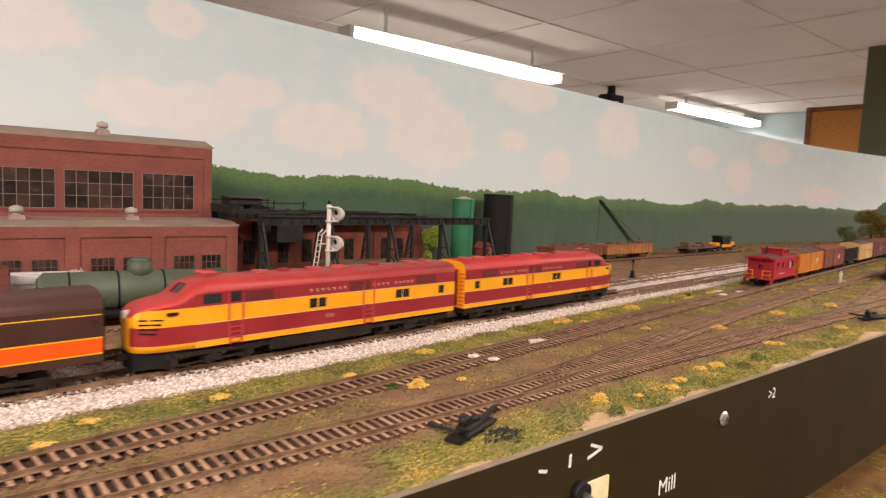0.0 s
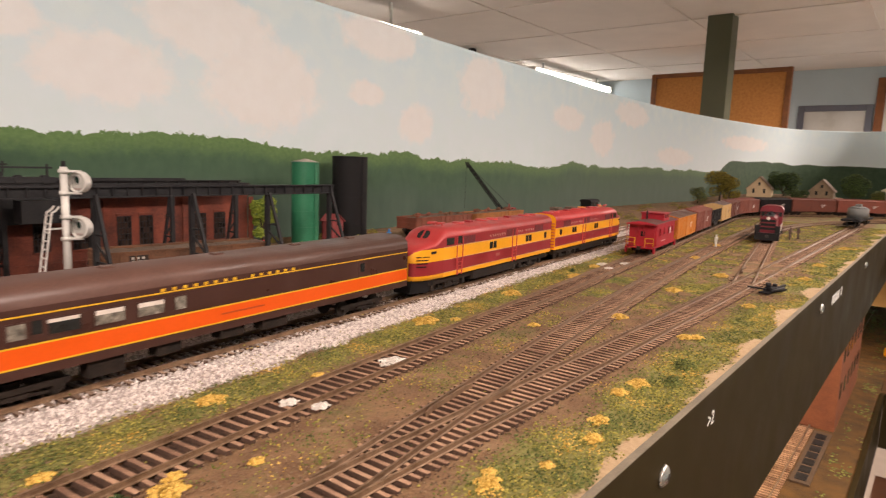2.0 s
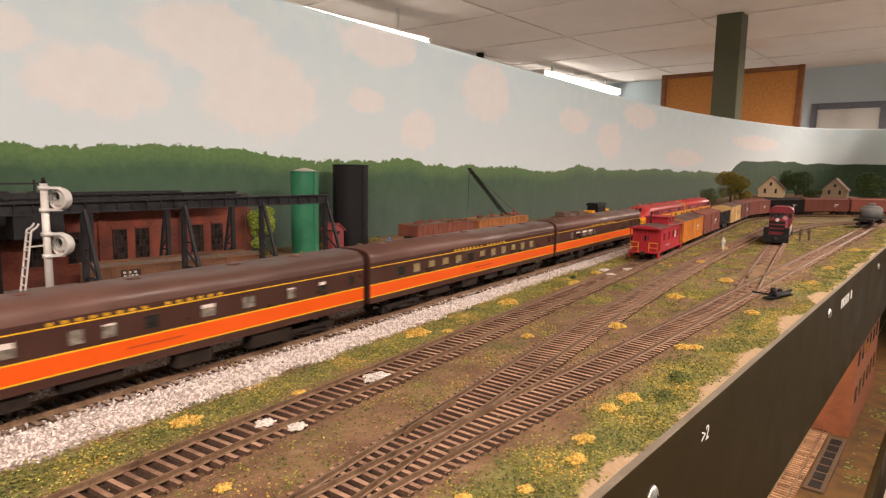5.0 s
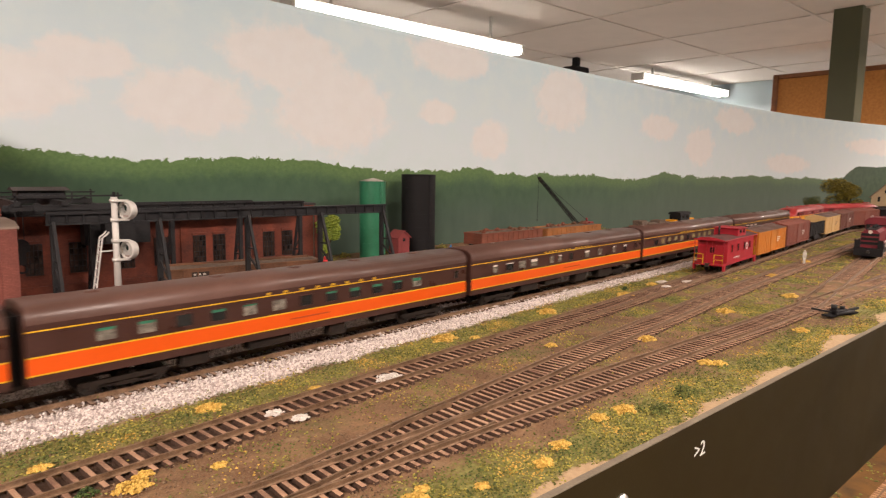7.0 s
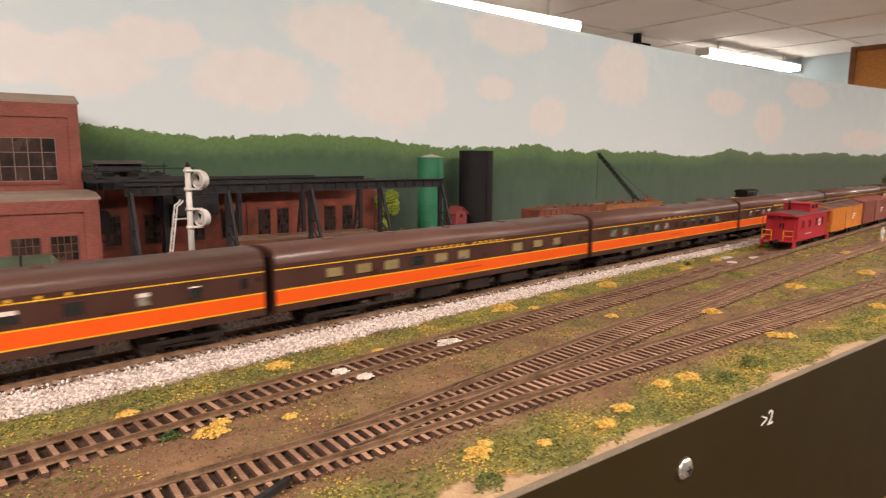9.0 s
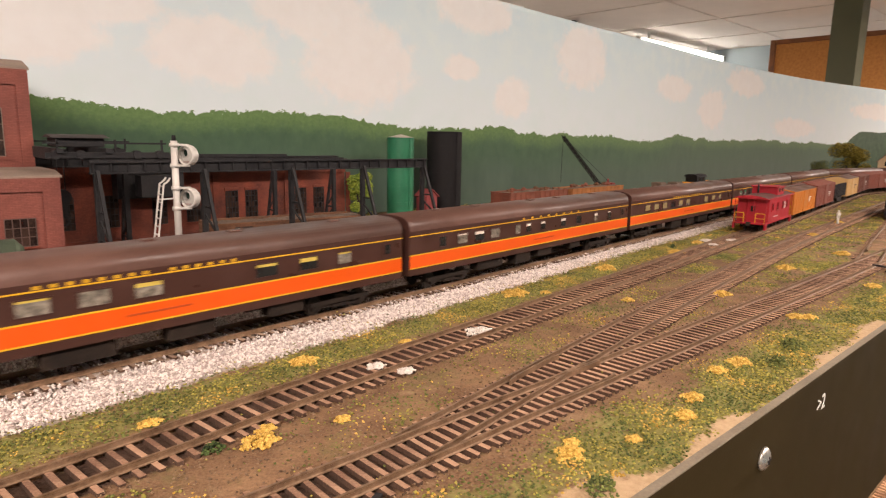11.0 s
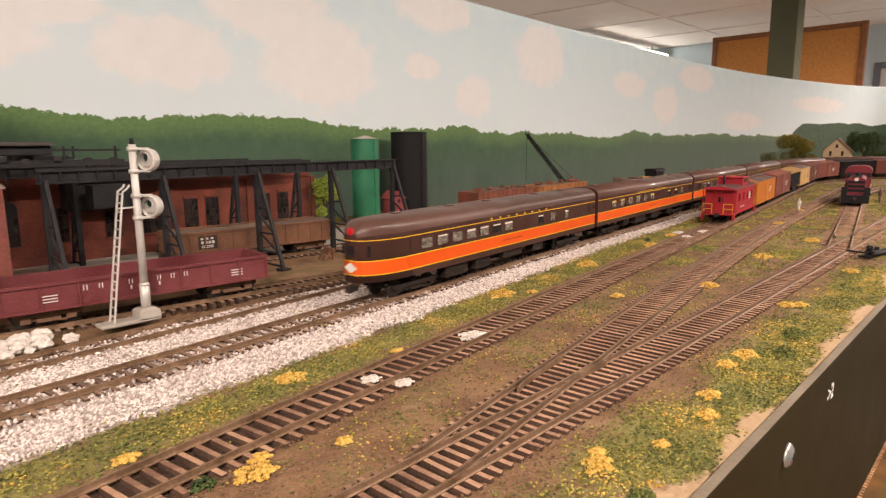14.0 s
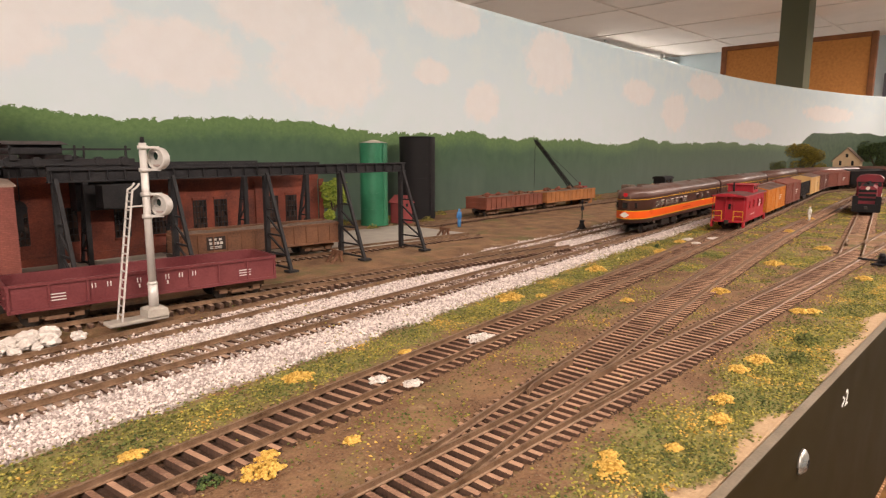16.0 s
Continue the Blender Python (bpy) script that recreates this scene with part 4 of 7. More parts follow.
def e_unit():
    """Streamlined twin-engine passenger diesel; its nose points to +x."""
    t = thing("diesel_locomotive", pose(0, 0, 0), "red and yellow streamlined diesel locomotive with maroon band", "locomotive", "engines of the passenger train")
    hw = 0.0172
    zb = [0.0125, 0.0160, 0.0262, 0.0360, 0.0440]          # band limits on the side
    zt = 0.0512

    def ring(x, w, top, zc, lift=0.0, rnd_=1.0):
        """One ring: sides by bands, roof arched; zc: where the roof springs."""
        side = [min(z, zc) for z in zb]
        pts = [(-w, z) for z in side] 
        for k in range(1, 8):
            a = math.pi * k / 8
            c, s = math.cos(a), math.sin(a)
            pts.append((-w * math.copysign(abs(c) ** 0.6, c), side[-1] + (top - side[-1]) * abs(s) ** 0.8))
        pts += [(w, z) for z in side[::-1]]
        return [(x, y, z) for y, z in pts]

    mis = [0, 1, 0, 1] + [2] * 8 + [1, 0, 1, 0] + [0]
    rings = [ring(-0.122, hw, zt, 0.0440), ring(0.074, hw, zt, 0.0440), ring(0.0815, hw, 0.0508, 0.0440), ring(0.0885, hw, 0.0485, 0.0430), ring(0.0945, hw * 0.97, 0.0430, 0.0395),
             ring(0.0985, hw * 0.96, 0.0408, 0.0380), ring(0.1065, hw * 0.91, 0.0396, 0.0372), ring(0.1135, hw * 0.80, 0.0380, 0.0362), ring(0.1185, hw * 0.60, 0.0355, 0.0345), ring(0.1208, hw * 0.38, 0.0320, 0.0312)]
    bm = bmesh.new()
    loft(bm, rings, mis, smooth=False)
    body = part("body", bm, [FYEL, FDARK, FROOF], t)
    for p in body.data.polygons:
        p.use_smooth = abs(p.normal.z) > 0.2 or p.center.x > 0.09
    # windshield panes, side windows, grilles, doors, portholes
    for s in (-1, 1):
        bm = bmesh.new()
        q = [bm.verts.new(v) for v in ((0.0893, s * 0.0010, 0.0484), (0.0888, s * 0.0128, 0.0460), (0.0950, s * 0.0128, 0.0412), (0.0952, s * 0.0010, 0.0428))]
        bm.faces.new(q); bmesh.ops.solidify(bm, geom=bm.faces[:], thickness=0.0004)
        part("windshield", bm, GLASSD, t)
        y = s * hw
        for (a, b, z0, z1, nm, mt_) in ((0.0735, 0.0845, 0.0375, 0.0430, "cab_window", GLASSD), (0.0615, 0.0675, 0.0375, 0.0435, "door_window", GLASSD), (-0.1095, -0.104, 0.0282, 0.0342, "window", GLASSD),
                                     (-0.073, -0.067, 0.0282, 0.0342, "window", GLASSD), (-0.066, -0.060, 0.0282, 0.0342, "window", GLASSD), (0.001, 0.0065, 0.0282, 0.0342, "window", GLASSD), (0.0080, 0.0135, 0.0282, 0.0342, "window", GLASSD),
                                     (0.040, 0.061, 0.0366, 0.0430, "grille", GRILLE), (-0.036, -0.018, 0.0366, 0.0430, "grille", GRILLE), (-0.100, -0.080, 0.0366, 0.0430, "grille", GRILLE)):
            bm = bmesh.new(); panel(bm, a, b, z0, z1, y, 0.0002)
            part(nm, bm, mt_, t)
        for xd in (0.0645, -0.035):
            bm = bmesh.new()
            for b in ((xd - 0.0048, xd - 0.0043, 0.0170, 0.0425), (xd + 0.0043, xd + 0.0048, 0.0170, 0.0425)):
                panel(bm, *b, y, 0.0007)
            part("grab_rail", bm, FRED, t)
            bm = bmesh.new()
            for k in range(4):
                panel(bm, xd - 0.0035, xd + 0.0035, 0.0130 + k * 0.003, 0.0135 + k * 0.003, y, 0.0009)
            panel(bm, xd - 0.0038, xd - 0.0034, 0.0120, 0.0240, y, 0.0009); panel(bm, xd + 0.0034, xd + 0.0038, 0.0120, 0.0240, y, 0.0009)
            part("step_ladder", bm, FRED, t)
        # cream lines and letter blocks
        bm = bmesh.new(); panel(bm, -0.1215, 0.088, 0.0358, 0.0362, y, 0.00025); panel(bm, -0.1215, 0.088, 0.0260, 0.0264, y, 0.00025); panel(bm, -0.1215, 0.088, 0.0159, 0.0162, y, 0.00025)
        part("pinstripe", bm, mat("pinstripe_cream", (0.66, 0.42, 0.22), 0.5), t)
        for k, xl in enumerate([0.0128 - 0.0045 * q for q in range(7)] + [-0.0395 - 0.0040 * q for q in range(10)]):
            if k != 11:
                bm = bmesh.new()
                panel(bm, xl - 0.0010, xl - 0.0006, 0.0384, 0.0404, y, 0.00015); panel(bm, xl - 0.0006, xl + 0.0010, 0.0400, 0.0404, y, 0.00015); panel(bm, xl - 0.0006, xl + 0.0006, 0.0391, 0.0395, y, 0.00015)
                part("letter_bar", bm, mat("cream_print", (0.58, 0.36, 0.30), 0.5), t)
        bm = bmesh.new(); panel(bm, -0.006, 0.001, 0.0205, 0.0230, y, 0.00012)
        part("number_bar", bm, mat("dull_print", (0.34, 0.10, 0.08), 0.6), t)
        bm = bmesh.new()
        for k in range(4):
            beam(bm, (0.1178, s * 0.0118, 0.0235 + k * 0.0024), (0.1100 - k * 0.0012, s * 0.0158, 0.0232 + k * 0.0024), 0.0007, 0.0007)
        part("nose_stripe", bm, BLACK, t)
        bm = bmesh.new(); panel(bm, 0.0985, 0.1045, 0.0325, 0.0342, s * hw * 0.945, 0.0008)
        part("number_board", bm, BLACK, t)
    bm = bmesh.new(); tube(bm, (0.115, 0, 0.0330), (0.1222, 0, 0.0325), 0.0024, n=14)
    part("headlight", bm, SHADE, t)
    # roof: fans, stacks, horn
    for x in (-0.105, -0.088, -0.020, 0.0, 0.040):
        bm = bmesh.new(); tube(bm, (x, 0, 0.0500), (x, 0, 0.0524), 0.0058, n=18)
        part("roof_fan", bm, FROOF, t)
    for x in (-0.055, 0.02):
        bm = bmesh.new(); box(bm, x, x + 0.006, -0.003, 0.003, 0.0505, 0.0527)
        part("exhaust_stack", bm, FDARK, t, bevel=0.0004)
    bm = bmesh.new()
    for yy in (-0.004, 0.004):
        tube(bm, (0.068, yy, 0.0532), (0.080, yy, 0.0534), 0.0007, 0.0012, n=8)
        tube(bm, (0.072, yy, 0.0500), (0.072, yy, 0.0532), 0.0005, n=6)
    part("horn", bm, FRED, t)
    bm = bmesh.new(); box(bm, -0.118, 0.100, -0.0145, 0.0145, 0.0075, 0.0126)
    part("underframe", bm, UNDER, t)
    bm = bmesh.new(); box(bm, -0.040, 0.040, -0.0160, 0.0160, 0.0035, 0.0122)
    part("fuel_tank", bm, UNDER, t, bevel=0.0012)
    for cx in (-0.077, 0.077):
        truck(t, cx, 0.046, 3, 0.0100, 0.0130, r=0.0058)
    bm = bmesh.new()
    loft(bm, [[(0.100, -0.0145, 0.003), (0.100, 0.0145, 0.003), (0.100, 0.0160, 0.0126), (0.100, -0.0160, 0.0126)], [(0.1195, -0.0075, 0.0022), (0.1195, 0.0075, 0.0022), (0.1195, 0.0090, 0.0130), (0.1195, -0.0090, 0.0130)]])
    part("pilot", bm, BLACK, t)
    bm = bmesh.new(); box(bm, -0.1248, -0.122, -0.009, 0.009, 0.014, 0.044)
    part("diaphragm", bm, FDARK, t)
    bm = bmesh.new()
    for k in range(9):
        box(bm, -0.1236, -0.122, -0.0165, -0.0125, 0.015 + k * 0.0032, 0.0157 + k * 0.0032)
    part("end_ladder", bm, FRED, t)
    coupler(t, 0.118, 1); coupler(t, -0.119, -1)
    return t


def boxcar(L, material, label, category="boxcar", roof=None, height=0.0425, ribs=True, door=None, hw=0.0165, group="cars of the freight train"):
    t = thing("boxcar" if category == "boxcar" else "refrigerator_car", pose(0, 0, 0), label, category, group)
    z0, zs, zt = 0.0095, height - 0.004, height
    bm = bmesh.new()
    sec = [(-hw, z0), (-hw, zs), (-hw - 0.0006, zs), (-hw - 0.0006, zs + 0.0006), (0, zt), (hw + 0.0006, zs + 0.0006), (hw + 0.0006, zs), (hw, zs), (hw, z0)]
    loft(bm, [[(x, y, z) for y, z in sec] for x in (-L / 2, L / 2)], [0, 1, 1, 1, 1, 1, 1, 0, 0])
    part("body", bm, [material, roof or material], t)
    n = int(L / 0.0075)
    for s in (-1, 1):
        bm = bmesh.new()
        for k in range(n + 1):
            x = -L / 2 + L * k / n
            if abs(x) > 0.012 and ribs:
                panel(bm, x - 0.0004, x + 0.0004, z0, zs, s * hw, 0.0004)
        panel(bm, -L / 2, L / 2, z0, z0 + 0.0014, s * hw, 0.0006); panel(bm, -L / 2, L / 2, zs - 0.001, zs, s * hw, 0.0005)
        pieces("side_rib", bm, material, t)
        bm = bmesh.new(); panel(bm, -0.0105, 0.0105, z0 + 0.001, zs - 0.0008, s * hw, 0.0009)
        d = part("door", bm, door or material, t)
        bm = bmesh.new(); panel(bm, -0.0105, 0.0300, zs - 0.0010, zs - 0.0002, s * hw, 0.0014); panel(bm, -0.0105, 0.0300, z0 + 0.0004, z0 + 0.0012, s * hw, 0.0014)
        pieces("door_track", bm, material, t)
        bm = bmesh.new()
        for k in range(3):
            panel(bm, 0.022, 0.022 + 0.014 - k * 0.004, 0.026 - k * 0.0026, 0.0270 - k * 0.0026, s * hw, 0.00055)
        pieces("lettering_bar", bm, WHITE if material is not TAN else BLACK, t)
        for xe in (-L / 2 + 0.002, L / 2 - 0.006):
            bm = bmesh.new()
            for k in range(7):
                panel(bm, xe, xe + 0.004, z0 + 0.001 + k * 0.0038, z0 + 0.0014 + k * 0.0038, s * hw, 0.0010)
            pieces("grab_iron", bm, material, t)
    bm = bmesh.new(); box(bm, -L / 2 + 0.001, L / 2 - 0.001, -0.0028, 0.0028, zt - 0.0002, zt + 0.0008)
    part("roof_walk", bm, roof or material, t)
    for xe in (-1, 1):
        bm = bmesh.new()
        for k in range(6):
            a, b = sorted((xe * L / 2, xe * (L / 2 + 0.0006)))
            box(bm, a, b, -hw + 0.001, hw - 0.001, z0 + 0.002 + k * 0.0045, z0 + 0.0035 + k * 0.0045)
        pieces("end_rib", bm, material, t)
    bm = bmesh.new(); box(bm, -L / 2 + 0.004, L / 2 - 0.004, -0.005, 0.005, 0.0068, 0.0097)
    part("underframe", bm, UNDER, t)
    for s in (-1, 1):
        truck(t, s * (L / 2 - 0.019), 0.020, 2, 0.0075)
        coupler(t, s * (L / 2 - 0.002), s)
    return t


def caboose():
    t = thing("caboose", pose(0, 0, 0), "crimson red caboose with dark roof and yellow end rails", "caboose", "cars of the freight train")
    L, hw, z0, zs = 0.098, 0.0162, 0.0095, 0.0365
    bm = bmesh.new(); box(bm, -L / 2, L / 2, -hw, hw, z0, zs)
    part("body", bm, CABRED, t)
    bm = bmesh.new()
    sec = [(-hw - 0.0012, zs - 0.0004), (-hw - 0.001, zs + 0.0006), (-0.008, zs + 0.0028), (0, zs + 0.0034), (0.008, zs + 0.0028), (hw + 0.001, zs + 0.0006), (hw + 0.0012, zs - 0.0004)]
    loft(bm, [[(x, y, z) for y, z in sec] for x in (-L / 2 - 0.0125, L / 2 + 0.0125)], [0, 1, 1, 1, 1, 0, 0])
    part("roof", bm, [CABRED, mat("caboose_roof", (0.10, 0.040, 0.036), 0.6, 0.4, 60, 0.2)], t)
    bm = bmesh.new(); box(bm, -0.006, 0.024, -0.0135, 0.0135, zs + 0.001, zs + 0.0098)
    cup = part("cupola", bm, CABRED, t)
    bm = bmesh.new(); box(bm, -0.0085, 0.0265, -0.0148, 0.0148, zs + 0.0098, zs + 0.0110)
    part("cupola_roof", bm, CABRED, cup, bevel=0.0004)
    for s in (-1, 1):
        for x in (0.001, 0.013):
            bm = bmesh.new(); panel(bm, x, x + 0.006, zs + 0.0050, zs + 0.0088, s * 0.0135, 0.0003)
            part("cupola_window", bm, GLASSD, cup)
        for x in (-0.034, -0.012, 0.012, 0.032):
            bm = bmesh.new(); panel(bm, x - 0.003, x + 0.003, 0.0225, 0.0305, s * hw, 0.0003)
            w = part("window", bm, GLASSD, t)
            bm = bmesh.new()
            for b in ((x - 0.0037, x - 0.003, 0.0220, 0.0312), (x + 0.003, x + 0.0037, 0.0220, 0.0312), (x - 0.0037, x + 0.0037, 0.0305, 0.0314), (x - 0.0037, x + 0.0037, 0.0215, 0.0225)):
                panel(bm, *b, s * hw, 0.0007)
            part("window_frame", bm, CABRED, w)
        bm = bmesh.new()
        n = 12
        for k in range(n):
            a0, a1 = 2 * math.pi * k / n, 2 * math.pi * (k + 1) / n
            beam(bm, (0.0215 + 0.0036 * math.cos(a0), s * (hw + 0.0001), 0.0255 + 0.0036 * math.sin(a0)), (0.0215 + 0.0036 * math.cos(a1), s * (hw + 0.0001), 0.0255 + 0.0036 * math.sin(a1)), 0.0009)
        part("ring_mark", bm, WHITE, t)
        bm = bmesh.new(); panel(bm, -0.026, -0.004, 0.0150, 0.0158, s * hw, 0.0002)
        part("lettering_bar", bm, WHITE, t)
        bm = bmesh.new(); panel(bm, -L / 2 - 0.012, L / 2 + 0.012, z0 - 0.0008, z0 + 0.0016, s * hw, 0.0004)
        part("side_sill", bm, CABRED, t)
    for e in (-1, 1):
        a, b = sorted((e * L / 2, e * (L / 2 + 0.0125)))
        bm = bmesh.new(); box(bm, a, b, -hw, hw, z0 - 0.001, z0)
        part("platform", bm, CABRED, t)
        x = e * (L / 2 + 0.0115)
        bm = bmesh.new()
        for s in (-1, 1):
            for (ya, yb) in ((0.0155, 0.0060),):
                beam(bm, (x, s * ya, z0), (x, s * ya, z0 + 0.011), 0.0007); beam(bm, (x, s * yb, z0), (x, s * yb, z0 + 0.011), 0.0007)
                beam(bm, (x, s * ya, z0 + 0.011), (x, s * yb, z0 + 0.011), 0.0007); beam(bm, (x, s * ya, z0 + 0.0055), (x, s * yb, z0 + 0.0055), 0.0006)
        pieces("end_rail", bm, YSTRIPE, t)
        for s in (-1, 1):
            bm = bmesh.new(); beam(bm, (x, s * 0.0158, z0), (x, s * 0.0158, zs), 0.0007)
            part("corner_post", bm, CABRED, t)
        for s in (-1, 1):
            bm = bmesh.new(); box(bm, min(x - e * 0.006, x), max(x - e * 0.006, x), s * 0.0162 - 0.0009, s * 0.0162 + 0.0009, 0.0028, z0)
            part("step", bm, CABRED, t)
        bm = bmesh.new(); xx = e * L / 2
        box(bm, min(xx, xx + e * 0.0004), max(xx, xx + e * 0.0004), -0.0038, 0.0038, z0, 0.0300)
        d = part("end_door", bm, CABRED, t)
        bm = bmesh.new(); box(bm, min(xx, xx + e * 0.0007), max(xx, xx + e * 0.0007), -0.0022, 0.0022, 0.0215, 0.0275)
        part("door_window", bm, GLASSD, d)
        bm = bmesh.new(); tube(bm, (x - e * 0.002, -0.003, z0 + 0.012), (x - e * 0.002, -0.003, zs), 0.0005, n=6); tube(bm, (x - e * 0.002, 0.003, z0), (x - e * 0.002, 0.003, zs), 0.0005, n=6)
        part("end_ladder", bm, CABRED, t)
        truck(t, e * 0.033, 0.019, 2, 0.0075)
        coupler(t, e * (L / 2 + 0.009), e)
    bm = bmesh.new(); tube(bm, (-0.014, 0.005, zs), (-0.014, 0.005, zs + 0.0135), 0.0010, n=10)
    part("smoke_jack", bm, BLACK, t)
    bm = bmesh.new(); box(bm, -L / 2, L / 2, -0.006, 0.006, 0.0062, z0)
    part("underframe", bm, UNDER, t)
    return t


def gondola(L, material, label, load=None, hw=0.0165, h=0.0175, letters=True, group="gondola cars"):
    t = thing("gondola", pose(0, 0, 0), label, "gondola", group)
    z0 = 0.0098
    z1 = z0 + h
    bm = bmesh.new(); box(bm, -L / 2, L / 2, -hw + 0.0006, hw - 0.0006, z0, z0 + 0.001)
    part("deck", bm, UNDER if not load else material, t)
    for s in (-1, 1):
        a, b = sorted((s * hw, s * (hw - 0.0009)))
        bm = bmesh.new(); box(bm, -L / 2, L / 2, a, b, z0 + 0.0002, z1)
        part("side", bm, material, t)
        bm = bmesh.new()
        n = 8 if letters else 12
        for k in range(n + 1):
            x = -L / 2 + 0.001 + (L - 0.002) * k / n
            panel(bm, x - 0.0005, x + 0.0005, z0, z1 - 0.0012, s * hw, 0.0008)
        pieces("rib", bm, material, t)
        bm = bmesh.new(); panel(bm, -L / 2, L / 2, z1 - 0.0012, z1 + 0.0003, s * (hw - 0.0004), 0.0014); panel(bm, -L / 2, L / 2, z0 - 0.0006, z0 + 0.0010, s * (hw - 0.0002), 0.0010)
        part("top_chord", bm, material, t)
        if letters:
            x = -0.031
            for k in range(8):
                bm = bmesh.new()
                for dx in (-0.0009, 0.0006):
                    panel(bm, -s * x + dx, -s * x + dx + 0.0004, z0 + 0.0074, z0 + 0.0100, s * hw, 0.0003)
                part("letter_bar", bm, WHITE, t)
                x += 0.0072
            for k in range(4):
                bm = bmesh.new(); xx = -s * (-0.0165 + k * 0.0072)
                panel(bm, xx - 0.0004, xx + 0.0004, z0 + 0.0046, z0 + 0.0066, s * hw, 0.0003)
                part("letter_bar", bm, WHITE, t)
            for k in range(3):
                for xa in (-s * -0.047, -s * 0.049):
                    bm = bmesh.new(); panel(bm, xa - 0.0035, xa + 0.0035, z0 + 0.0036 + k * 0.0015, z0 + 0.0041 + k * 0.0015, s * hw, 0.00025)
                    part("data_bar", bm, WHITE, t)
    for e in (-1, 1):
        a, b = sorted((e * L / 2, e * (L / 2 - 0.0009)))
        bm = bmesh.new(); box(bm, a, b, -hw + 0.001, hw - 0.001, z0 + 0.0002, z1)
        a, b = sorted((e * L / 2, e * (L / 2 + 0.0008)))
        for k in range(3):
            box(bm, a, b, -hw + 0.001, hw - 0.001, z0 + 0.002 + k * 0.005, z0 + 0.0036 + k * 0.005)
        part("end", bm, material, t)
        truck(t, e * (L / 2 - 0.021), 0.020, 2, 0.0080, material=mat("truck_rust", (0.15, 0.085, 0.050), 0.8, 0.35, 120, 0.3))
        coupler(t, e * (L / 2 - 0.002), e)
    bm = bmesh.new(); box(bm, -L / 2 + 0.004, L / 2 - 0.004, -0.005, 0.005, 0.0066, z0)
    part("underframe", bm, UNDER, t)
    if load:
        bm = bmesh.new()
        nx, ny = 60, 12
        g = [[bm.verts.new((-L / 2 + 0.002 + (L - 0.004) * i / nx, -hw + 0.0012 + (2 * hw - 0.0024) * j / ny, z1 - 0.0020 + 0.0030 * math.sin(math.pi * j / ny) ** 0.6 * (0.6 + 0.6 * noise.noise((i * 0.16, j * 0.2, L * 50))) + 0.0006 * noise.noise((i * 0.9, j * 0.9, 1)))) for j in range(ny + 1)] for i in range(nx + 1)]
        for i in range(nx):
            for j in range(ny):
                bm.faces.new((g[i][j], g[i + 1][j], g[i + 1][j + 1], g[i][j + 1]))
        part("load", bm, load, t, "heaped grey-brown load")
    return t


def place_on(ob, line, s, z):
    x, y, h = line.at(s)
    ob.matrix_basis = pose(x, y, z, 0, 0, math.degrees(h))
    return ob


ZR_M, ZR_Y = ZM + RAIL_H, ZY + RAIL_H
# freight train on the siding
FREIGHT = [("cab", 0.128), (REEFER, 0.142), (OXIDE, 0.148), ("hop", 0.115), (TAN, 0.135), (OXIDE2, 0.148), (OXIDE, 0.140), (BLACK, 0.14), (OXIDE2, 0.148), (OXIDE, 0.148), (OXIDE2, 0.14), (REEFER, 0.148), (OXIDE2, 0.148), (OXIDE, 0.148), (BLACK, 0.14), (RUSTO, 0.14)]


def hopper(L):
    t = thing("hopper_car", pose(0, 0, 0), "black two-bay coal hopper car", "hopper car", "cars of the freight train")
    bm = bmesh.new()
    hw = 0.016
    for s in (-1, 1):
        a, b = sorted((s * hw, s * (hw - 0.001)))
        box(bm, -L / 2, L / 2, a, b, 0.0130, 0.0345)
        for k in range(9):
            x = -L / 2 + 0.001 + (L - 0.002) * k / 8
            box(bm, x - 0.0005, x + 0.0005, min(a, b + s * 0.0008) if s > 0 else a - 0.0008, max(b, b + 0.0008) if s > 0 else b, 0.0130, 0.0345)
    part("sides", bm, BLACK, t)
    bm = bmesh.new()
    loft(bm, [[(-L / 2 + 0.002, -0.015, 0.030), (-L / 2 + 0.002, 0.015, 0.030), (-0.010, 0.015, 0.006), (-0.010, -0.015, 0.006)], [(L / 2 - 0.002, -0.015, 0.030), (L / 2 - 0.002, 0.015, 0.030), (0.010, 0.015, 0.006), (0.010, -0.015, 0.006)]])
    part("bays", bm, BLACK, t)
    for e in (-1, 1):
        truck(t, e * (L / 2 - 0.017), 0.019, 2, 0.0078)
        coupler(t, e * (L / 2 - 0.002), e)
    bm = bmesh.new(); box(bm, -L / 2, L / 2, -0.004, 0.004, 0.007, 0.0105)
    part("underframe", bm, UNDER, t)
    return t


s = LINE_A.s_of_x(0.603)
PROTO = {}
for kind, ln in FREIGHT:
    mid = s + ln / 2
    if kind == "cab":
        ob = caboose()
    elif kind == "hop":
        ob = hopper(ln - 0.011)
    else:
        key = (kind.name, ln)
        if key in PROTO:
            ob = copy_thing(PROTO[key], pose(0, 0, 0))
        else:
            rf = ROOFB if kind in (REEFER, TAN) else kind
            lab = {"reefer_orange": "orange wooden refrigerator car with brown roof", "reefer_tan": "pale yellow wooden refrigerator car", "boxcar_oxide": "oxide red boxcar with sliding door", "boxcar_brown": "dark brown boxcar with sliding door", "black_paint": "black boxcar with sliding door", "gondola_orange_rust": "rusty orange boxcar with sliding door"}[kind.name]
            ob = boxcar(ln - 0.010, kind, lab, "boxcar" if kind not in (REEFER, TAN) else "refrigerator car", rf, 0.0425 if kind is not REEFER else 0.0415)
            PROTO[key] = ob
    place_on(ob, LINE_A, mid, ZR_Y)
    s += ln

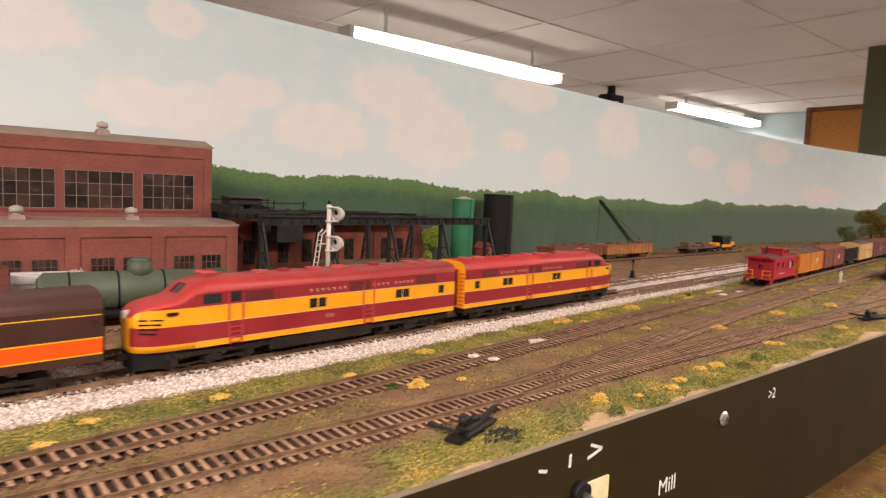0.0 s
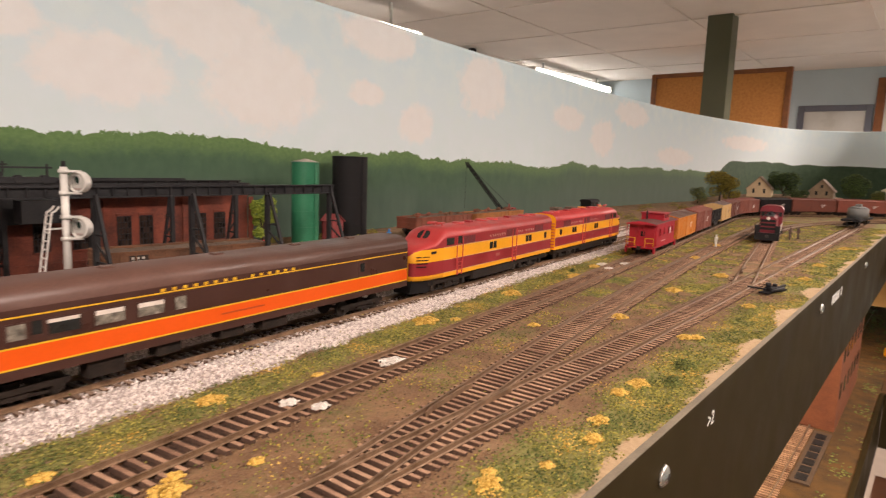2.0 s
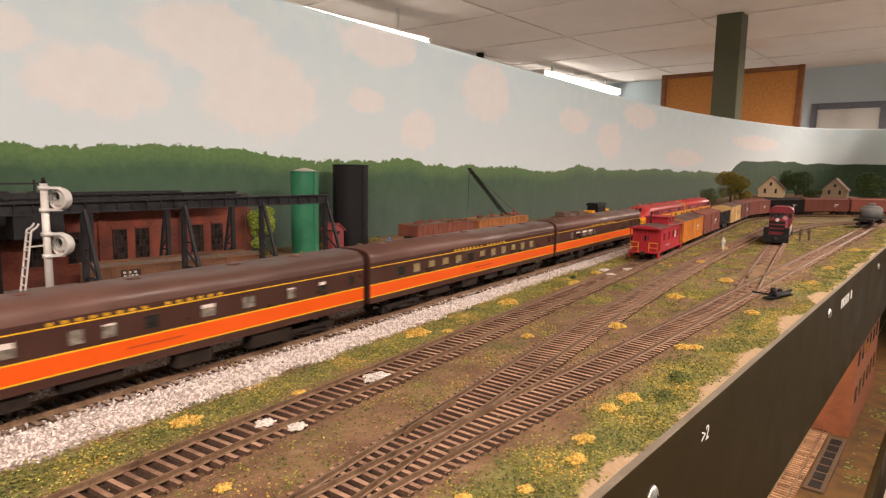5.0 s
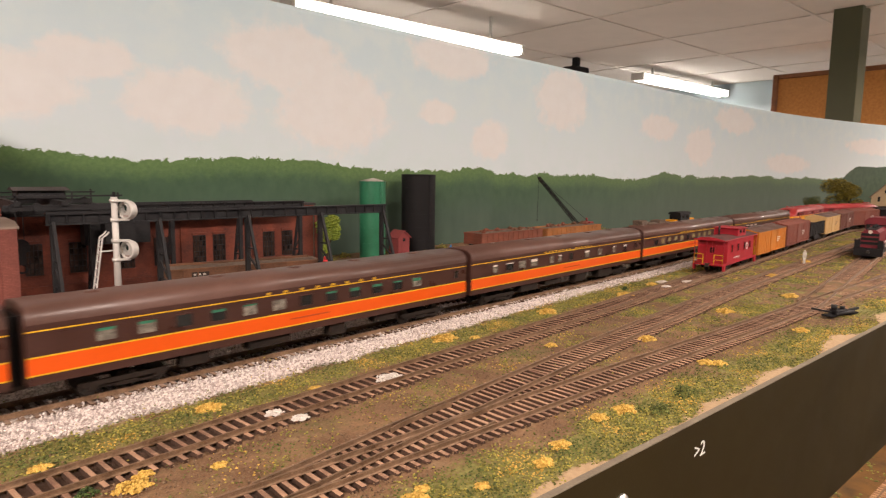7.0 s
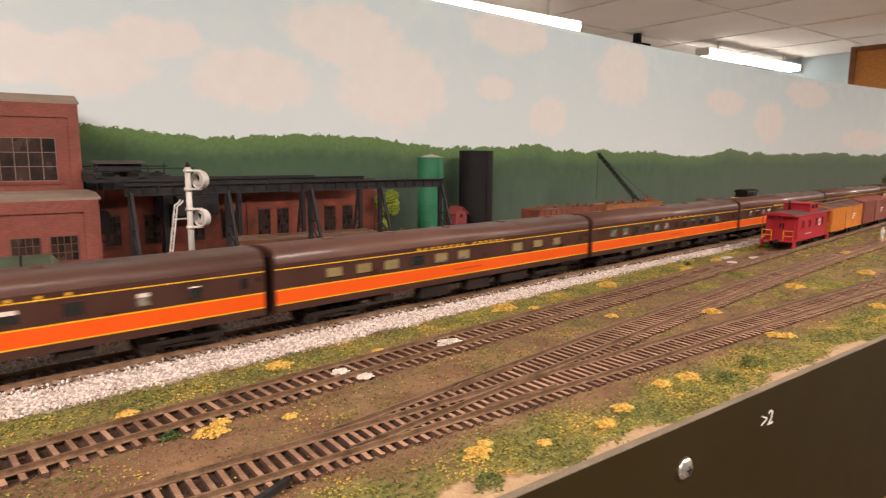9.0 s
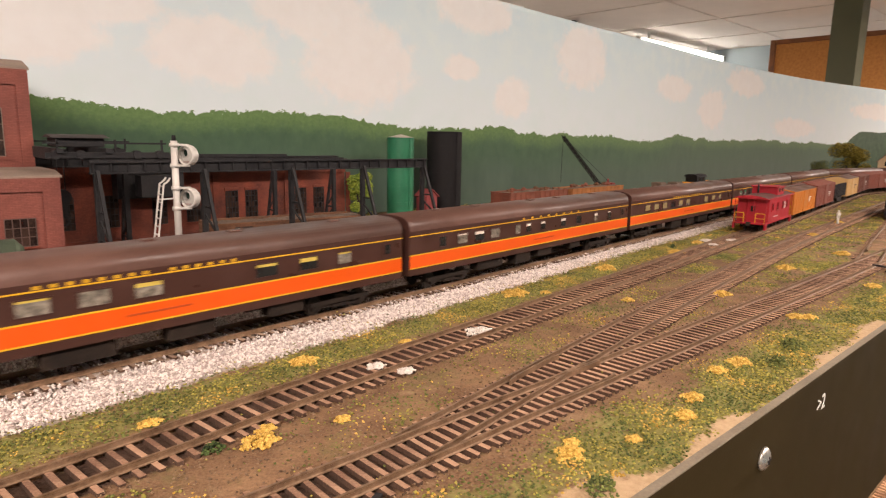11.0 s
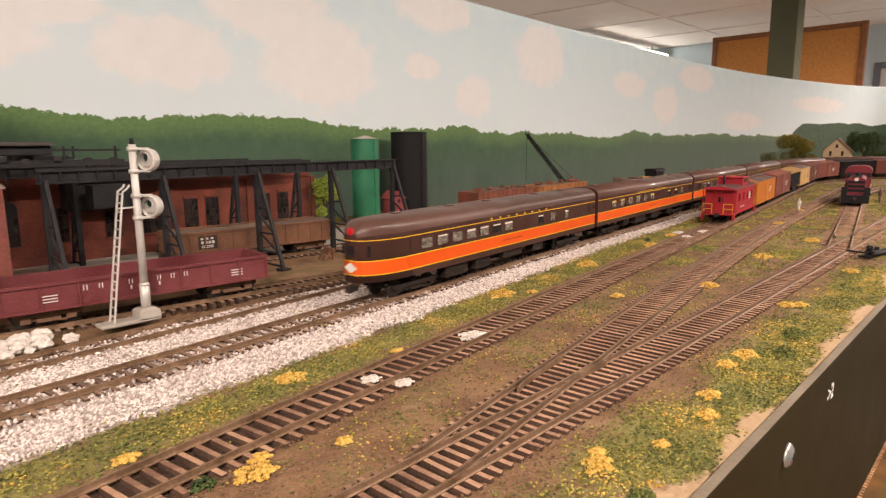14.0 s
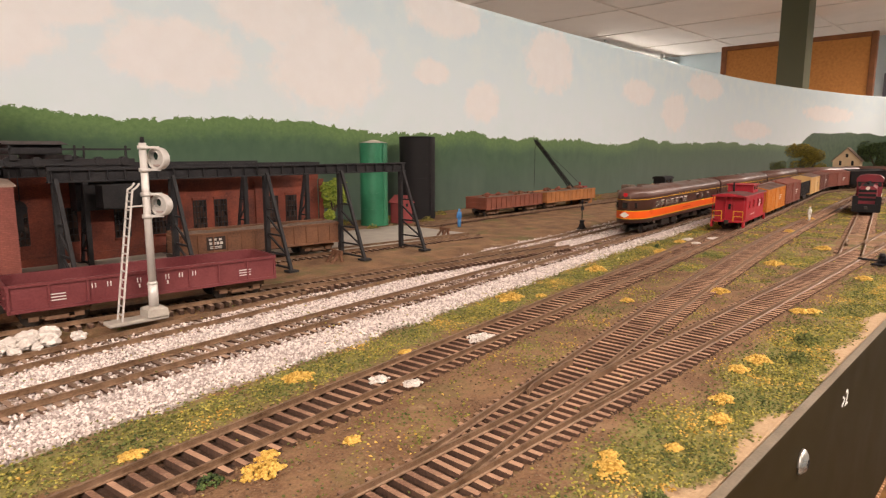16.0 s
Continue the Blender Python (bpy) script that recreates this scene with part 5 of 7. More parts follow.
# ---- passenger train: J is where the leading car meets the engines ----
J_ROWS = [(0, -0.1585), (1.5, 0.131), (3.5, 0.510), (5.25, 0.838), (6, 0.981), (7, 1.165), (9, 1.550), (10.75, 1.891), (12.5, 2.234), (14.5, 2.625), (16, 2.914)]


def joint(t):
    """Smooth run of the joint along the main line, in metres of x on the straight."""
    T, X = [r[0] for r in J_ROWS], [r[1] for r in J_ROWS]
    i = max(0, min(len(T) - 2, sum(1 for q in T if q <= t) - 1))

    def slope(k):
        a, b = max(0, k - 1), min(len(T) - 1, k + 1)
        return (X[b] - X[a]) / (T[b] - T[a])
    h = T[i + 1] - T[i]; q = (t - T[i]) / h
    return ((2 * q ** 3 - 3 * q * q + 1) * X[i] + (q ** 3 - 2 * q * q + q) * h * slope(i) + (-2 * q ** 3 + 3 * q * q) * X[i + 1] + (q ** 3 - q * q) * h * slope(i + 1))


CAR = 0.303
e1 = e_unit()
e2 = copy_thing(e1, pose(0, 0, 0))
WIN_A = [(-0.118, 0.006), (-0.098, 0.010), (-0.080, 0.010), (-0.062, 0.010), (-0.034, 0.006), (-0.020, 0.006), (0.0, 0.006), (0.03, 0.008), (0.055, 0.008), (0.085, 0.006), (0.11, 0.006)]
WIN_B = [(-0.110 + 0.0215 * k, 0.0115) for k in range(6)] + [(0.055, 0.012), (0.080, 0.011), (0.104, 0.009)]
WIN_C = [(-0.115 + 0.019 * k, 0.0085) for k in range(12)]
WIN_D = [(-0.105, 0.008), (-0.088, 0.013), (-0.069, 0.013), (-0.050, 0.013), (-0.035, 0.006)]
cars = [passenger_car(1, WIN_D, baggage=True), passenger_car(2, WIN_C), passenger_car(3, WIN_A), passenger_car(4, WIN_C), passenger_car(5, WIN_B), passenger_car(6, WIN_A), passenger_car(7, WIN_B), passenger_car(8, [(-0.100 + 0.016 * k, 0.0105) for k in range(7)] + [(0.045, 0.008), (0.065, 0.008), (0.09, 0.006)], tail=True)]
# offset of each vehicle's middle ahead of the joint, half the truck spacing, whether it runs backwards
TRAIN = [(e1, 0.0108 + 0.2455 * 1.5 + 0.0105, 0.077, False), (e2, 0.0108 + 0.2455 * 0.5, 0.077, True)] + [(c, -CAR * (k + 0.5), 0.105, False) for k, c in enumerate(cars)]


def on_main(t, off, half, back):
    s0 = LINE_M.s_of_x(0) + joint(t) * 1.005 + off
    xa, ya, _ = LINE_M.at(s0 - half)
    xb, yb, _ = LINE_M.at(s0 + half)
    h = math.degrees(math.atan2(yb - ya, xb - xa))
    return pose((xa + xb) / 2, (ya + yb) / 2, ZR_M, 0, 0, h + (180 if back else 0))


def motions():
    times = [0.25 * k for k in range(65)]
    for ob, off, half, back in TRAIN:
        walk(ob, [(t, on_main(t, off, half, back)) for t in times])

# ---- ground cover ----
OCTA_F = np.array([(0, 2, 4), (2, 1, 4), (1, 3, 4), (3, 0, 4), (2, 0, 5), (1, 2, 5), (3, 1, 5), (0, 3, 5)])
OCTA_V = np.array([(1, 0, 0), (-1, 0, 0), (0, 1, 0), (0, -1, 0), (0, 0, 1), (0, 0, -1)], dtype=float)


def pebbles(name, centres, sizes, material, label, category, squash=0.8, seed=0):
    """Many small faceted lumps as one object."""
    rg = np.random.default_rng(seed)
    n = len(centres)
    v = OCTA_V[None] * (sizes[:, None, None] * rg.uniform(0.65, 1.35, (n, 6, 1)))
    v[:, :, 2] *= squash
    a = rg.uniform(0, 2 * math.pi, n); b = rg.uniform(-0.6, 0.6, n)
    ca, sa, cb, sb = np.cos(a), np.sin(a), np.cos(b), np.sin(b)
    x, y, z = v[:, :, 0].copy(), v[:, :, 1].copy(), v[:, :, 2].copy()
    y2, z2 = y * cb[:, None] - z * sb[:, None], y * sb[:, None] + z * cb[:, None]
    v[:, :, 0] = x * ca[:, None] - y2 * sa[:, None]; v[:, :, 1] = x * sa[:, None] + y2 * ca[:, None]; v[:, :, 2] = z2
    v += np.asarray(centres)[:, None]
    f = (OCTA_F[None] + 6 * np.arange(n)[:, None, None]).reshape(-1, 3)
    me = bpy.data.meshes.new(name)
    me.vertices.add(n * 6); me.vertices.foreach_set("co", v.reshape(-1).astype(np.float32))
    me.loops.add(n * 24); me.loops.foreach_set("vertex_index", f.reshape(-1).astype(np.int32))
    me.polygons.add(n * 8); me.polygons.foreach_set("loop_start", np.arange(0, n * 24, 3, dtype=np.int32))
    me.update(calc_edges=True)
    me.materials.append(material)
    return tagged(new(name, me), label, category, "", "stuff")


rg = np.random.default_rng(7)


def ballast():
    n = 210000
    x = np.where(rg.random(n) < 0.72, rg.uniform(-0.42, 0.45, n), rg.uniform(0.45, 1.33, n))
    d = rg.uniform(-0.082, 0.056, n)
    y = 0.2412 + 0.1 * x + d
    keep = []
    for i in range(n):
        if rg.random() > stony(x[i], y[i]) ** 2:
            continue
        if abs(d[i] + 0.0245) < 0.0165 and rg.random() < 0.80 or abs(d[i] - 0.0245) < 0.0125 and rg.random() < 0.6:
            continue
        keep.append(i)
    xx, yy = x[keep], y[keep]
    zz = np.array([bed_height(a, b) for a, b in zip(xx, yy)]) + rg.uniform(-0.0007, 0.0003, len(keep))
    pebbles("ballast", np.c_[xx, yy, zz], rg.uniform(0.00045, 0.00105, len(keep)) * np.where(xx > 0.6, 1.4, 1.0), STONE, "pale grey-pink crushed stone ballast along the main line", "ballast", 0.85, 1)


ballast()


def turf():
    n = 400000
    x = np.where(rg.random(n) < 0.74, rg.uniform(-0.42, 0.5, n), rg.uniform(0.5, 1.45, n))
    y = rg.uniform(0.004, 0.30, n)
    gr, dk, ye, br = [], [], [], []
    for a, b in zip(x, y):
        p = cover(a, b)
        if rg.random() < p:
            q = noise2(a, b, 35, 9.0) * 0.5 + noise2(a, b, 120, 4.0) * 0.3 + rg.random() * 0.2
            if q > 0.63:
                ye.append((a, b))
            elif q < 0.45:
                dk.append((a, b))
            else:
                gr.append((a, b))
        elif rg.random() < 0.22 and b < 0.19 + 0.1 * a and stony(a, b) < 0.2 and sandy(a, b) < 0.3 and sleepers(a, b) < 0.2:
            br.append((a, b))
    for nm, pts, m, lab, sz, sd in (("turf", gr, TURF, "olive green ground foam turf", 0.00056, 2), ("turf_shaded", dk, TURFD, "dark green ground foam turf", 0.00056, 3), ("dry_grass", ye, YELB, "yellow ground foam tufts", 0.00052, 4), ("soil_crumbs", br, SOIL, "brown soil crumbs on the ground", 0.00045, 5)):
        P = np.array(pts)
        s = rg.uniform(0.5, 1.3, len(P)) * sz * np.where(P[:, 0] > 0.55, 1.5, 1.0)
        pebbles(nm, np.c_[P, rg.uniform(-0.0006, 0.0006, len(P)) * (1 if nm != "soil_crumbs" else 0.3)], s, m, lab, "grass" if nm != "soil_crumbs" else "soil", 0.6, sd)


SOIL = mat("soil", (0.10, 0.062, 0.036), 0.95, scale=60, bump=0.5, col2=(0.30, 0.20, 0.12), island=0.6)
turf()


def clump(name, x, y, r, h, n, material, label, category="bush", group="", z=0.0):
    """A low bush of foam: many lumps heaped unevenly."""
    q = np.random.default_rng(int(abs(x * 9173 + y * 3571) * 1000) % 99991)
    a, d = q.uniform(0, 2 * math.pi, n), np.sqrt(q.random(n))
    lobes = 0.65 + 0.35 * np.sin(a * 3 + x * 90) * np.sin(a * 2 + 1)
    px, py = np.cos(a) * d * r * lobes, np.sin(a) * d * r * lobes * 0.75
    pz = np.maximum(0, (1 - d ** 2)) * h * q.uniform(0.2, 1.0, n)
    ob = pebbles(name, np.c_[px, py, pz], q.uniform(0.0004, 0.0008, n) * (1 + r * 10), material, label, category, 0.75, 11)
    del ob["kind"]
    ob.matrix_basis = pose(x, y, z)
    return tagged(ob, label, category, group)


YB = [(0.029, 0.157, 0.0095), (-0.042, 0.137, 0.0055), (-0.019, 0.100, 0.009), (0.197, 0.178, 0.014), (0.316, 0.190, 0.013), (0.214, 0.169, 0.005), (0.051, 0.030, 0.0075), (0.074, 0.022, 0.004),
      (0.106, 0.020, 0.006), (0.124, 0.025, 0.007), (0.160, 0.033, 0.007), (0.179, 0.031, 0.009), (0.286, 0.036, 0.008), (0.428, 0.190, 0.013), (0.080, 0.149, 0.0045), (0.009, 0.097, 0.004), (0.240, 0.125, 0.006),
      (0.303, 0.094, 0.010), (0.414, 0.034, 0.009), (0.433, 0.100, 0.012), (-0.175, 0.136, 0.006), (-0.117, 0.138, 0.007), (-0.014, 0.107, 0.005), (0.057, 0.034, 0.004), (0.282, 0.041, 0.008), (-0.196, 0.117, 0.006),
      (0.50, 0.205, 0.010), (0.55, 0.06 + 0.03, 0.012), (0.66, 0.15, 0.013), (0.82, 0.17, 0.015), (0.72, 0.03, 0.012), (0.95, 0.03, 0.014), (0.60, 0.025, 0.010)]
for bx, by, br_ in YB:
    clump("dry_bush", bx, by, br_, br_ * 0.24, int(160 + br_ * 30000), YELB, "mustard yellow foam bush on the ground", "bush", "dry bushes")
for bx, by, br_ in ((-0.033, 0.105, 0.005), (0.218, 0.022, 0.011), (0.455, 0.207, 0.005), (0.04, 0.012, 0.008), (0.19, 0.018, 0.008)):
    clump("green_bush", bx, by, br_, br_ * 0.6, int(80 + br_ * 9000), TURFD if br_ > 0.006 else LEAF, "green foam bush on the ground", "bush", "green bushes")
for bx, by, br_ in ((0.120, 0.1365, 0.011), (0.049, 0.1295, 0.006), (0.055, 0.1165, 0.006), (0.52, 0.205, 0.010), (0.545, 0.187, 0.010), (0.498, 0.188, 0.007)):
    clump("plaster_patch", bx, by, br_, 0.0012, int(120 + br_ * 16000), PLASTER, "white plaster spill on the track", "plaster", "plaster patches", 0.0009)
rk = random.Random(12)
ROCKS = [(-0.0410, 0.2840, 0.0085), (-0.0325, 0.2880, 0.0100), (-0.0240, 0.2875, 0.0100), (-0.0350, 0.2785, 0.0080), (-0.0265, 0.2780, 0.0075), (-0.0145, 0.2770, 0.0070), (-0.0460, 0.2770, 0.0070), (-0.0420, 0.2720, 0.0055), (-0.0500, 0.2720, 0.0060), (-0.0330, 0.2725, 0.0045)]
for bx, by, br_ in ROCKS:
    bm = bmesh.new()
    bmesh.ops.create_icosphere(bm, subdivisions=3, radius=br_ * 0.6)
    for v in bm.verts:
        d = v.co.normalized()
        v.co *= 0.80 + 0.30 * noise.noise((d.x * 1.6 + bx * 99, d.y * 1.6 + by * 77, d.z * 1.6)) + 0.14 * noise.noise((d.x * 5 + bx * 40, d.y * 5, d.z * 5))
        v.co.z = v.co.z * 0.72 + br_ * 0.22
        v.co.x *= 1.15
    tagged(part("rock", bm, PLASTER, None, "", pose(bx, by, 0, 0, 0, rk.uniform(0, 180))), "white lump of plaster rock by the track", "rock", "white rocks")


# ---- switch machines and small yard things ----
def switch_machine(x, y, rz, sc=1.0):
    t = thing("switch_machine", pose(x, y, 0.0008, 0, 0, rz), "black switch machine beside the turnout", "switch machine", "switch machines")
    bm = bmesh.new(); box(bm, -0.018 * sc, 0.018 * sc, -0.004, 0.004, 0, 0.0012)
    part("base_plate", bm, BLACK, t)
    bm = bmesh.new(); box(bm, -0.010 * sc, 0.006 * sc, -0.0035, 0.0035, 0.0015, 0.0048)
    part("motor", bm, BLACK, t, bevel=0.001)
    bm = bmesh.new(); tube(bm, (-0.007, 0.001, 0.0048), (-0.007, 0.001, 0.0085), 0.0022, n=12); tube(bm, (0.001, -0.001, 0.0048), (0.001, -0.001, 0.0070), 0.0018, n=10); tube(bm, (-0.012, -0.004, 0.002), (0.010, -0.005, 0.003), 0.0012, n=8)
    part("coil", bm, IRON, t)
    bm = bmesh.new(); beam(bm, (0.008 * sc, 0, 0.0022), (0.030 * sc, 0.003, 0.0022), 0.002); beam(bm, (-0.012, 0, 0.003), (-0.012, 0.016, 0.003), 0.0014)
    part("throw_rod", bm, IRON, t)
    return t


switch_machine(0.495, 0.034, -14)
switch_machine(-0.040, 0.033, 20)
clump("grease_patch", -0.028, 0.024, 0.016, 0.0008, 240, IRON, "dark oily patch of ground", "stain")
for x, y in ((0.201, 0.360), (0.37, 0.40)):
    t = thing("track_bumper", pose(x, y, 0, 0, 0, -6), "rusty track bumping post", "bumper", "bumping posts")
    bm = bmesh.new(); beam(bm, (-0.008, 0.004, 0), (0, 0.004, 0.008), 0.0018); beam(bm, (-0.008, -0.004, 0), (0, -0.004, 0.008), 0.0018); beam(bm, (0.002, 0.004, 0), (0, 0.004, 0.008), 0.0018); beam(bm, (0.002, -0.004, 0), (0, -0.004, 0.008), 0.0018)
    pieces("brace", bm, RUSTG, t)
    bm = bmesh.new(); box(bm, -0.001, 0.001, -0.0075, 0.0075, 0.0065, 0.0095); part("bumper_bar", bm, RUSTG, t)


def switch_stand(x, y):
    t = thing("switch_stand", pose(x, y, 0), "tall black switch stand with a target", "switch stand", "switch stands")
    bm = bmesh.new(); box(bm, -0.004, 0.004, -0.004, 0.004, 0, 0.0015); part("base", bm, BLACK, t)
    bm = bmesh.new(); loft(bm, [[(-a, -a, z), (a, -a, z), (a, a, z), (-a, a, z)] for a, z in ((0.003, 0.0015), (0.0016, 0.007), (0.0022, 0.010))]); part("housing", bm, BLACK, t)
    bm = bmesh.new(); tube(bm, (0, 0, 0.01), (0, 0, 0.030), 0.0006, n=8); part("mast", bm, BLACK, t)
    bm = bmesh.new(); box(bm, -0.003, 0.003, -0.0003, 0.0003, 0.0215, 0.0255); part("target", bm, BLACK, t)
    bm = bmesh.new(); tube(bm, (0, 0, 0.030), (0, 0, 0.0335), 0.0014, 0.0012, n=10); part("lamp", bm, BLACK, t)


switch_stand(0.526, 0.331)


def figure(x, y, col, label, z=0.0, h=0.020):
    """A painted model figure, one plain shape."""
    bm = bmesh.new()
    tube(bm, (-0.0012, 0, 0), (-0.0012, 0, h * 0.48), 0.0011, 0.0013, n=8); tube(bm, (0.0012, 0, 0), (0.0012, 0, h * 0.48), 0.0011, 0.0013, n=8)
    tube(bm, (0, 0, h * 0.46), (0, 0, h * 0.82), 0.0022, 0.0026, n=10)
    tube(bm, (0.0028, 0, h * 0.8), (0.0036, 0.0004, h * 0.48), 0.0008, n=6); tube(bm, (-0.0028, 0, h * 0.8), (-0.0036, 0.0004, h * 0.48), 0.0008, n=6)
    tube(bm, (0, 0, h * 0.84), (0, 0, h), 0.0014, 0.0011, n=10)
    tagged(part("model_figure", bm, col, None, "", pose(x, y, z)), label, "figurine", "model figures")


figure(0.443, 0.446, mat("fig_blue", (0.06, 0.22, 0.50), 0.7), "plain blue painted model figure standing in the yard", h=0.0215)
figure(0.268, 0.452, mat("fig_red", (0.62, 0.05, 0.05), 0.7), "plain red painted model figure by the tanks")
figure(0.254, 0.453, mat("fig_orange", (0.62, 0.25, 0.10), 0.7), "plain orange painted model figure by the tanks")
figure(1.02, 0.112, mat("fig_dark", (0.10, 0.06, 0.05), 0.7), "dark painted model figure beside the spur track")
figure(1.05, 0.105, mat("fig_dark", (0.10, 0.06, 0.05), 0.7), "dark painted model figure beside the spur track")
figure(0.80, 0.165, mat("fig_white", (0.6, 0.58, 0.52), 0.7), "pale painted model figure beside the branch track", h=0.018)

# paving under the crane
bm = bmesh.new(); box(bm, -0.40, 0.40, 0.395, 0.502, -0.004, 0.0014)
tagged(part("paving", bm, CONC), "grey concrete paving beside the shop", "paving", "", "structure")


# ---- signal ----
def build_signal(x, y):
    t = thing("railway_signal", pose(x, y, 0.001), "silver two-head searchlight signal mast with ladder", "signal")
    bm = bmesh.new(); box(bm, -0.024, 0.006, -0.0045, 0.0055, 0, 0.0022); part("base_slab", bm, CONC, t, bevel=0.0006)
    bm = bmesh.new(); loft(bm, [[(-a, -a, z), (a, -a, z), (a, a, z), (-a, a, z)] for a, z in ((0.0055, 0.0022), (0.0052, 0.006), (0.0034, 0.0072))]); part("plinth", bm, CONC, t)
    bm = bmesh.new(); tube(bm, (0, 0, 0.007), (0, 0, 0.019), 0.0025, n=16); tube(bm, (0, 0, 0.019), (0, 0, 0.0205), 0.0028, 0.0020, n=16); tube(bm, (0, 0, 0.0205), (0, 0, 0.0925), 0.0020, 0.0018, n=16); part("mast", bm, SILVER, t)
    bm = bmesh.new(); tube(bm, (0, 0, 0.0925), (0, 0, 0.0955), 0.0012, 0.0009, n=10); part("finial", bm, BLACK, t)
    for zc in (0.0845, 0.0605):
        hd = new("signal_head"); hd.parent = t; hd.empty_display_size = 0.005
        hd.matrix_basis = pose(0.0068, -0.0020, zc, 0, 0, -64)
        R, n = 0.0057, 28
        circ = [(math.cos(2 * math.pi * a / n), math.sin(2 * math.pi * a / n)) for a in range(n)]
        bm = bmesh.new()
        loft(bm, [[(c * r, y, q * r) for c, q in circ] for r, y in ((R * 0.80, -0.0008), (R * 0.80, -0.0020), (R * 0.92, -0.0024), (R, -0.0018), (R, 0.0016), (R * 0.92, 0.0024), (R * 0.3, 0.0028))], smooth=False, caps=False)
        part("drum", bm, SILVER, hd)
        # plate with an off-centre opening
        hx, hz, hr = -0.0012, 0.0012, 0.0023
        bm = bmesh.new()
        loft(bm, [[(c * R * 0.81, -0.0009, q * R * 0.81) for c, q in circ], [(hx + c * hr * 1.25, -0.0010, hz + q * hr * 1.25) for c, q in circ], [(hx + c * hr, -0.0016, hz + q * hr) for c, q in circ], [(hx + c * hr * 0.9, 0.0010, hz + q * hr * 0.9) for c, q in circ]], caps=False)
        part("face_plate", bm, mat("signal_grey", (0.40, 0.39, 0.36), 0.5, 0.12, 200, 0.1), hd)
        bm = bmesh.new(); tube(bm, (hx, 0.0004, hz), (hx, 0.0012, hz), hr * 0.95, n=18)
        part("lens", bm, mat("signal_lens", (0.012, 0.022, 0.018), 0.15, 0.2), hd)
        bm = bmesh.new(); box(bm, -0.0022, 0.0014, -0.0015, -0.0008, -0.0040, -0.0030)
        part("maker_plate", bm, mat("plate_dull", (0.30, 0.24, 0.22), 0.6), hd)
        for q in (-1, 1):
            bm = bmesh.new(); box(bm, -0.0010, 0.0078, -0.0019, 0.0019, zc + q * R - 0.0006, zc + q * R + 0.0006)
            strap = part("strap", bm, SILVER, hd, bevel=0.0002)
            strap.matrix_basis = hd.matrix_basis.inverted() @ pose(0, 0, 0, 0, 0, -16)
            bm = bmesh.new(); tube(bm, (0, 0, zc + q * R - 0.0010), (0, 0, zc + q * R + 0.0010), 0.0026, n=16)
            part("clamp", bm, SILVER, hd).matrix_basis = hd.matrix_basis.inverted()
    for s in (-1, 1):
        bm = bmesh.new()
        top = (-0.0085, s * 0.0032 - 0.002, 0.069)
        beam(bm, (-0.0185, s * 0.0032 - 0.003, 0.003), top, 0.0008)
        pts = [top] + [(-0.0085 + 0.0035 * math.sin(a), s * 0.0032 - 0.002, 0.069 + 0.0035 * (1 - math.cos(a)) ** 0.6) for a in (0.5, 1.0, 1.5)]
        for p, q in zip(pts, pts[1:]):
            beam(bm, p, q, 0.0008)
        part("ladder_stile", bm, SILVER, t)
    for k in range(15):
        f = 0.05 + 0.93 * k / 14
        px, pz = -0.0185 + 0.010 * f, 0.003 + 0.066 * f
        bm = bmesh.new(); beam(bm, (px, -0.0062 + 0.001 * f, pz), (px, 0.0002 + 0.001 * f, pz), 0.0006)
        part("rung", bm, SILVER, t)
    bm = bmesh.new(); beam(bm, (-0.0100, -0.002, 0.0605), (0, 0, 0.0605), 0.0008)
    part("ladder_stay", bm, SILVER, t)


build_signal(0.0245, 0.2845)

# ---- industrial window: brick reveal, panes, mullions ----
def shop_window(parent, x0, x1, z0, z1, y, nx, nz, pane=None, bar=None):
    """A steel-sash window on a wall that faces -y at y: sill, each pane and the bars."""
    bm = bmesh.new(); box(bm, x0, x1, y - 0.0001, y + 0.0010, z0, z1)
    w = part("window", bm, IRON, parent)
    pw, ph = (x1 - x0) / nx, (z1 - z0) / nz
    for i in range(nx):
        for k in range(nz):
            bm = bmesh.new(); box(bm, x0 + i * pw + 0.0003, x0 + (i + 1) * pw - 0.0003, y - 0.0003, y - 0.0001, z0 + k * ph + 0.0003, z0 + (k + 1) * ph - 0.0003)
            part("pane", bm, pane or PANE, w)
    bm = bmesh.new()
    for i in range(nx + 1):
        box(bm, x0 + i * pw - 0.00028, x0 + i * pw + 0.00028, y - 0.0008, y - 0.0001, z0, z1)
    for k in range(nz + 1):
        box(bm, x0, x1, y - 0.0007, y - 0.0001, z0 + k * ph - 0.00025, z0 + k * ph + 0.00025)
    part("sash", bm, bar or MULLION, w)
    bm = bmesh.new(); box(bm, x0 - 0.001, x1 + 0.001, y - 0.0016, y, z0 - 0.0014, z0 - 0.0003)
    part("sill", bm, BRICK if bar is None else BRICK2, w)


MULLION_D = mat("mullion_dark", (0.10, 0.06, 0.048), 0.7, 0.2)


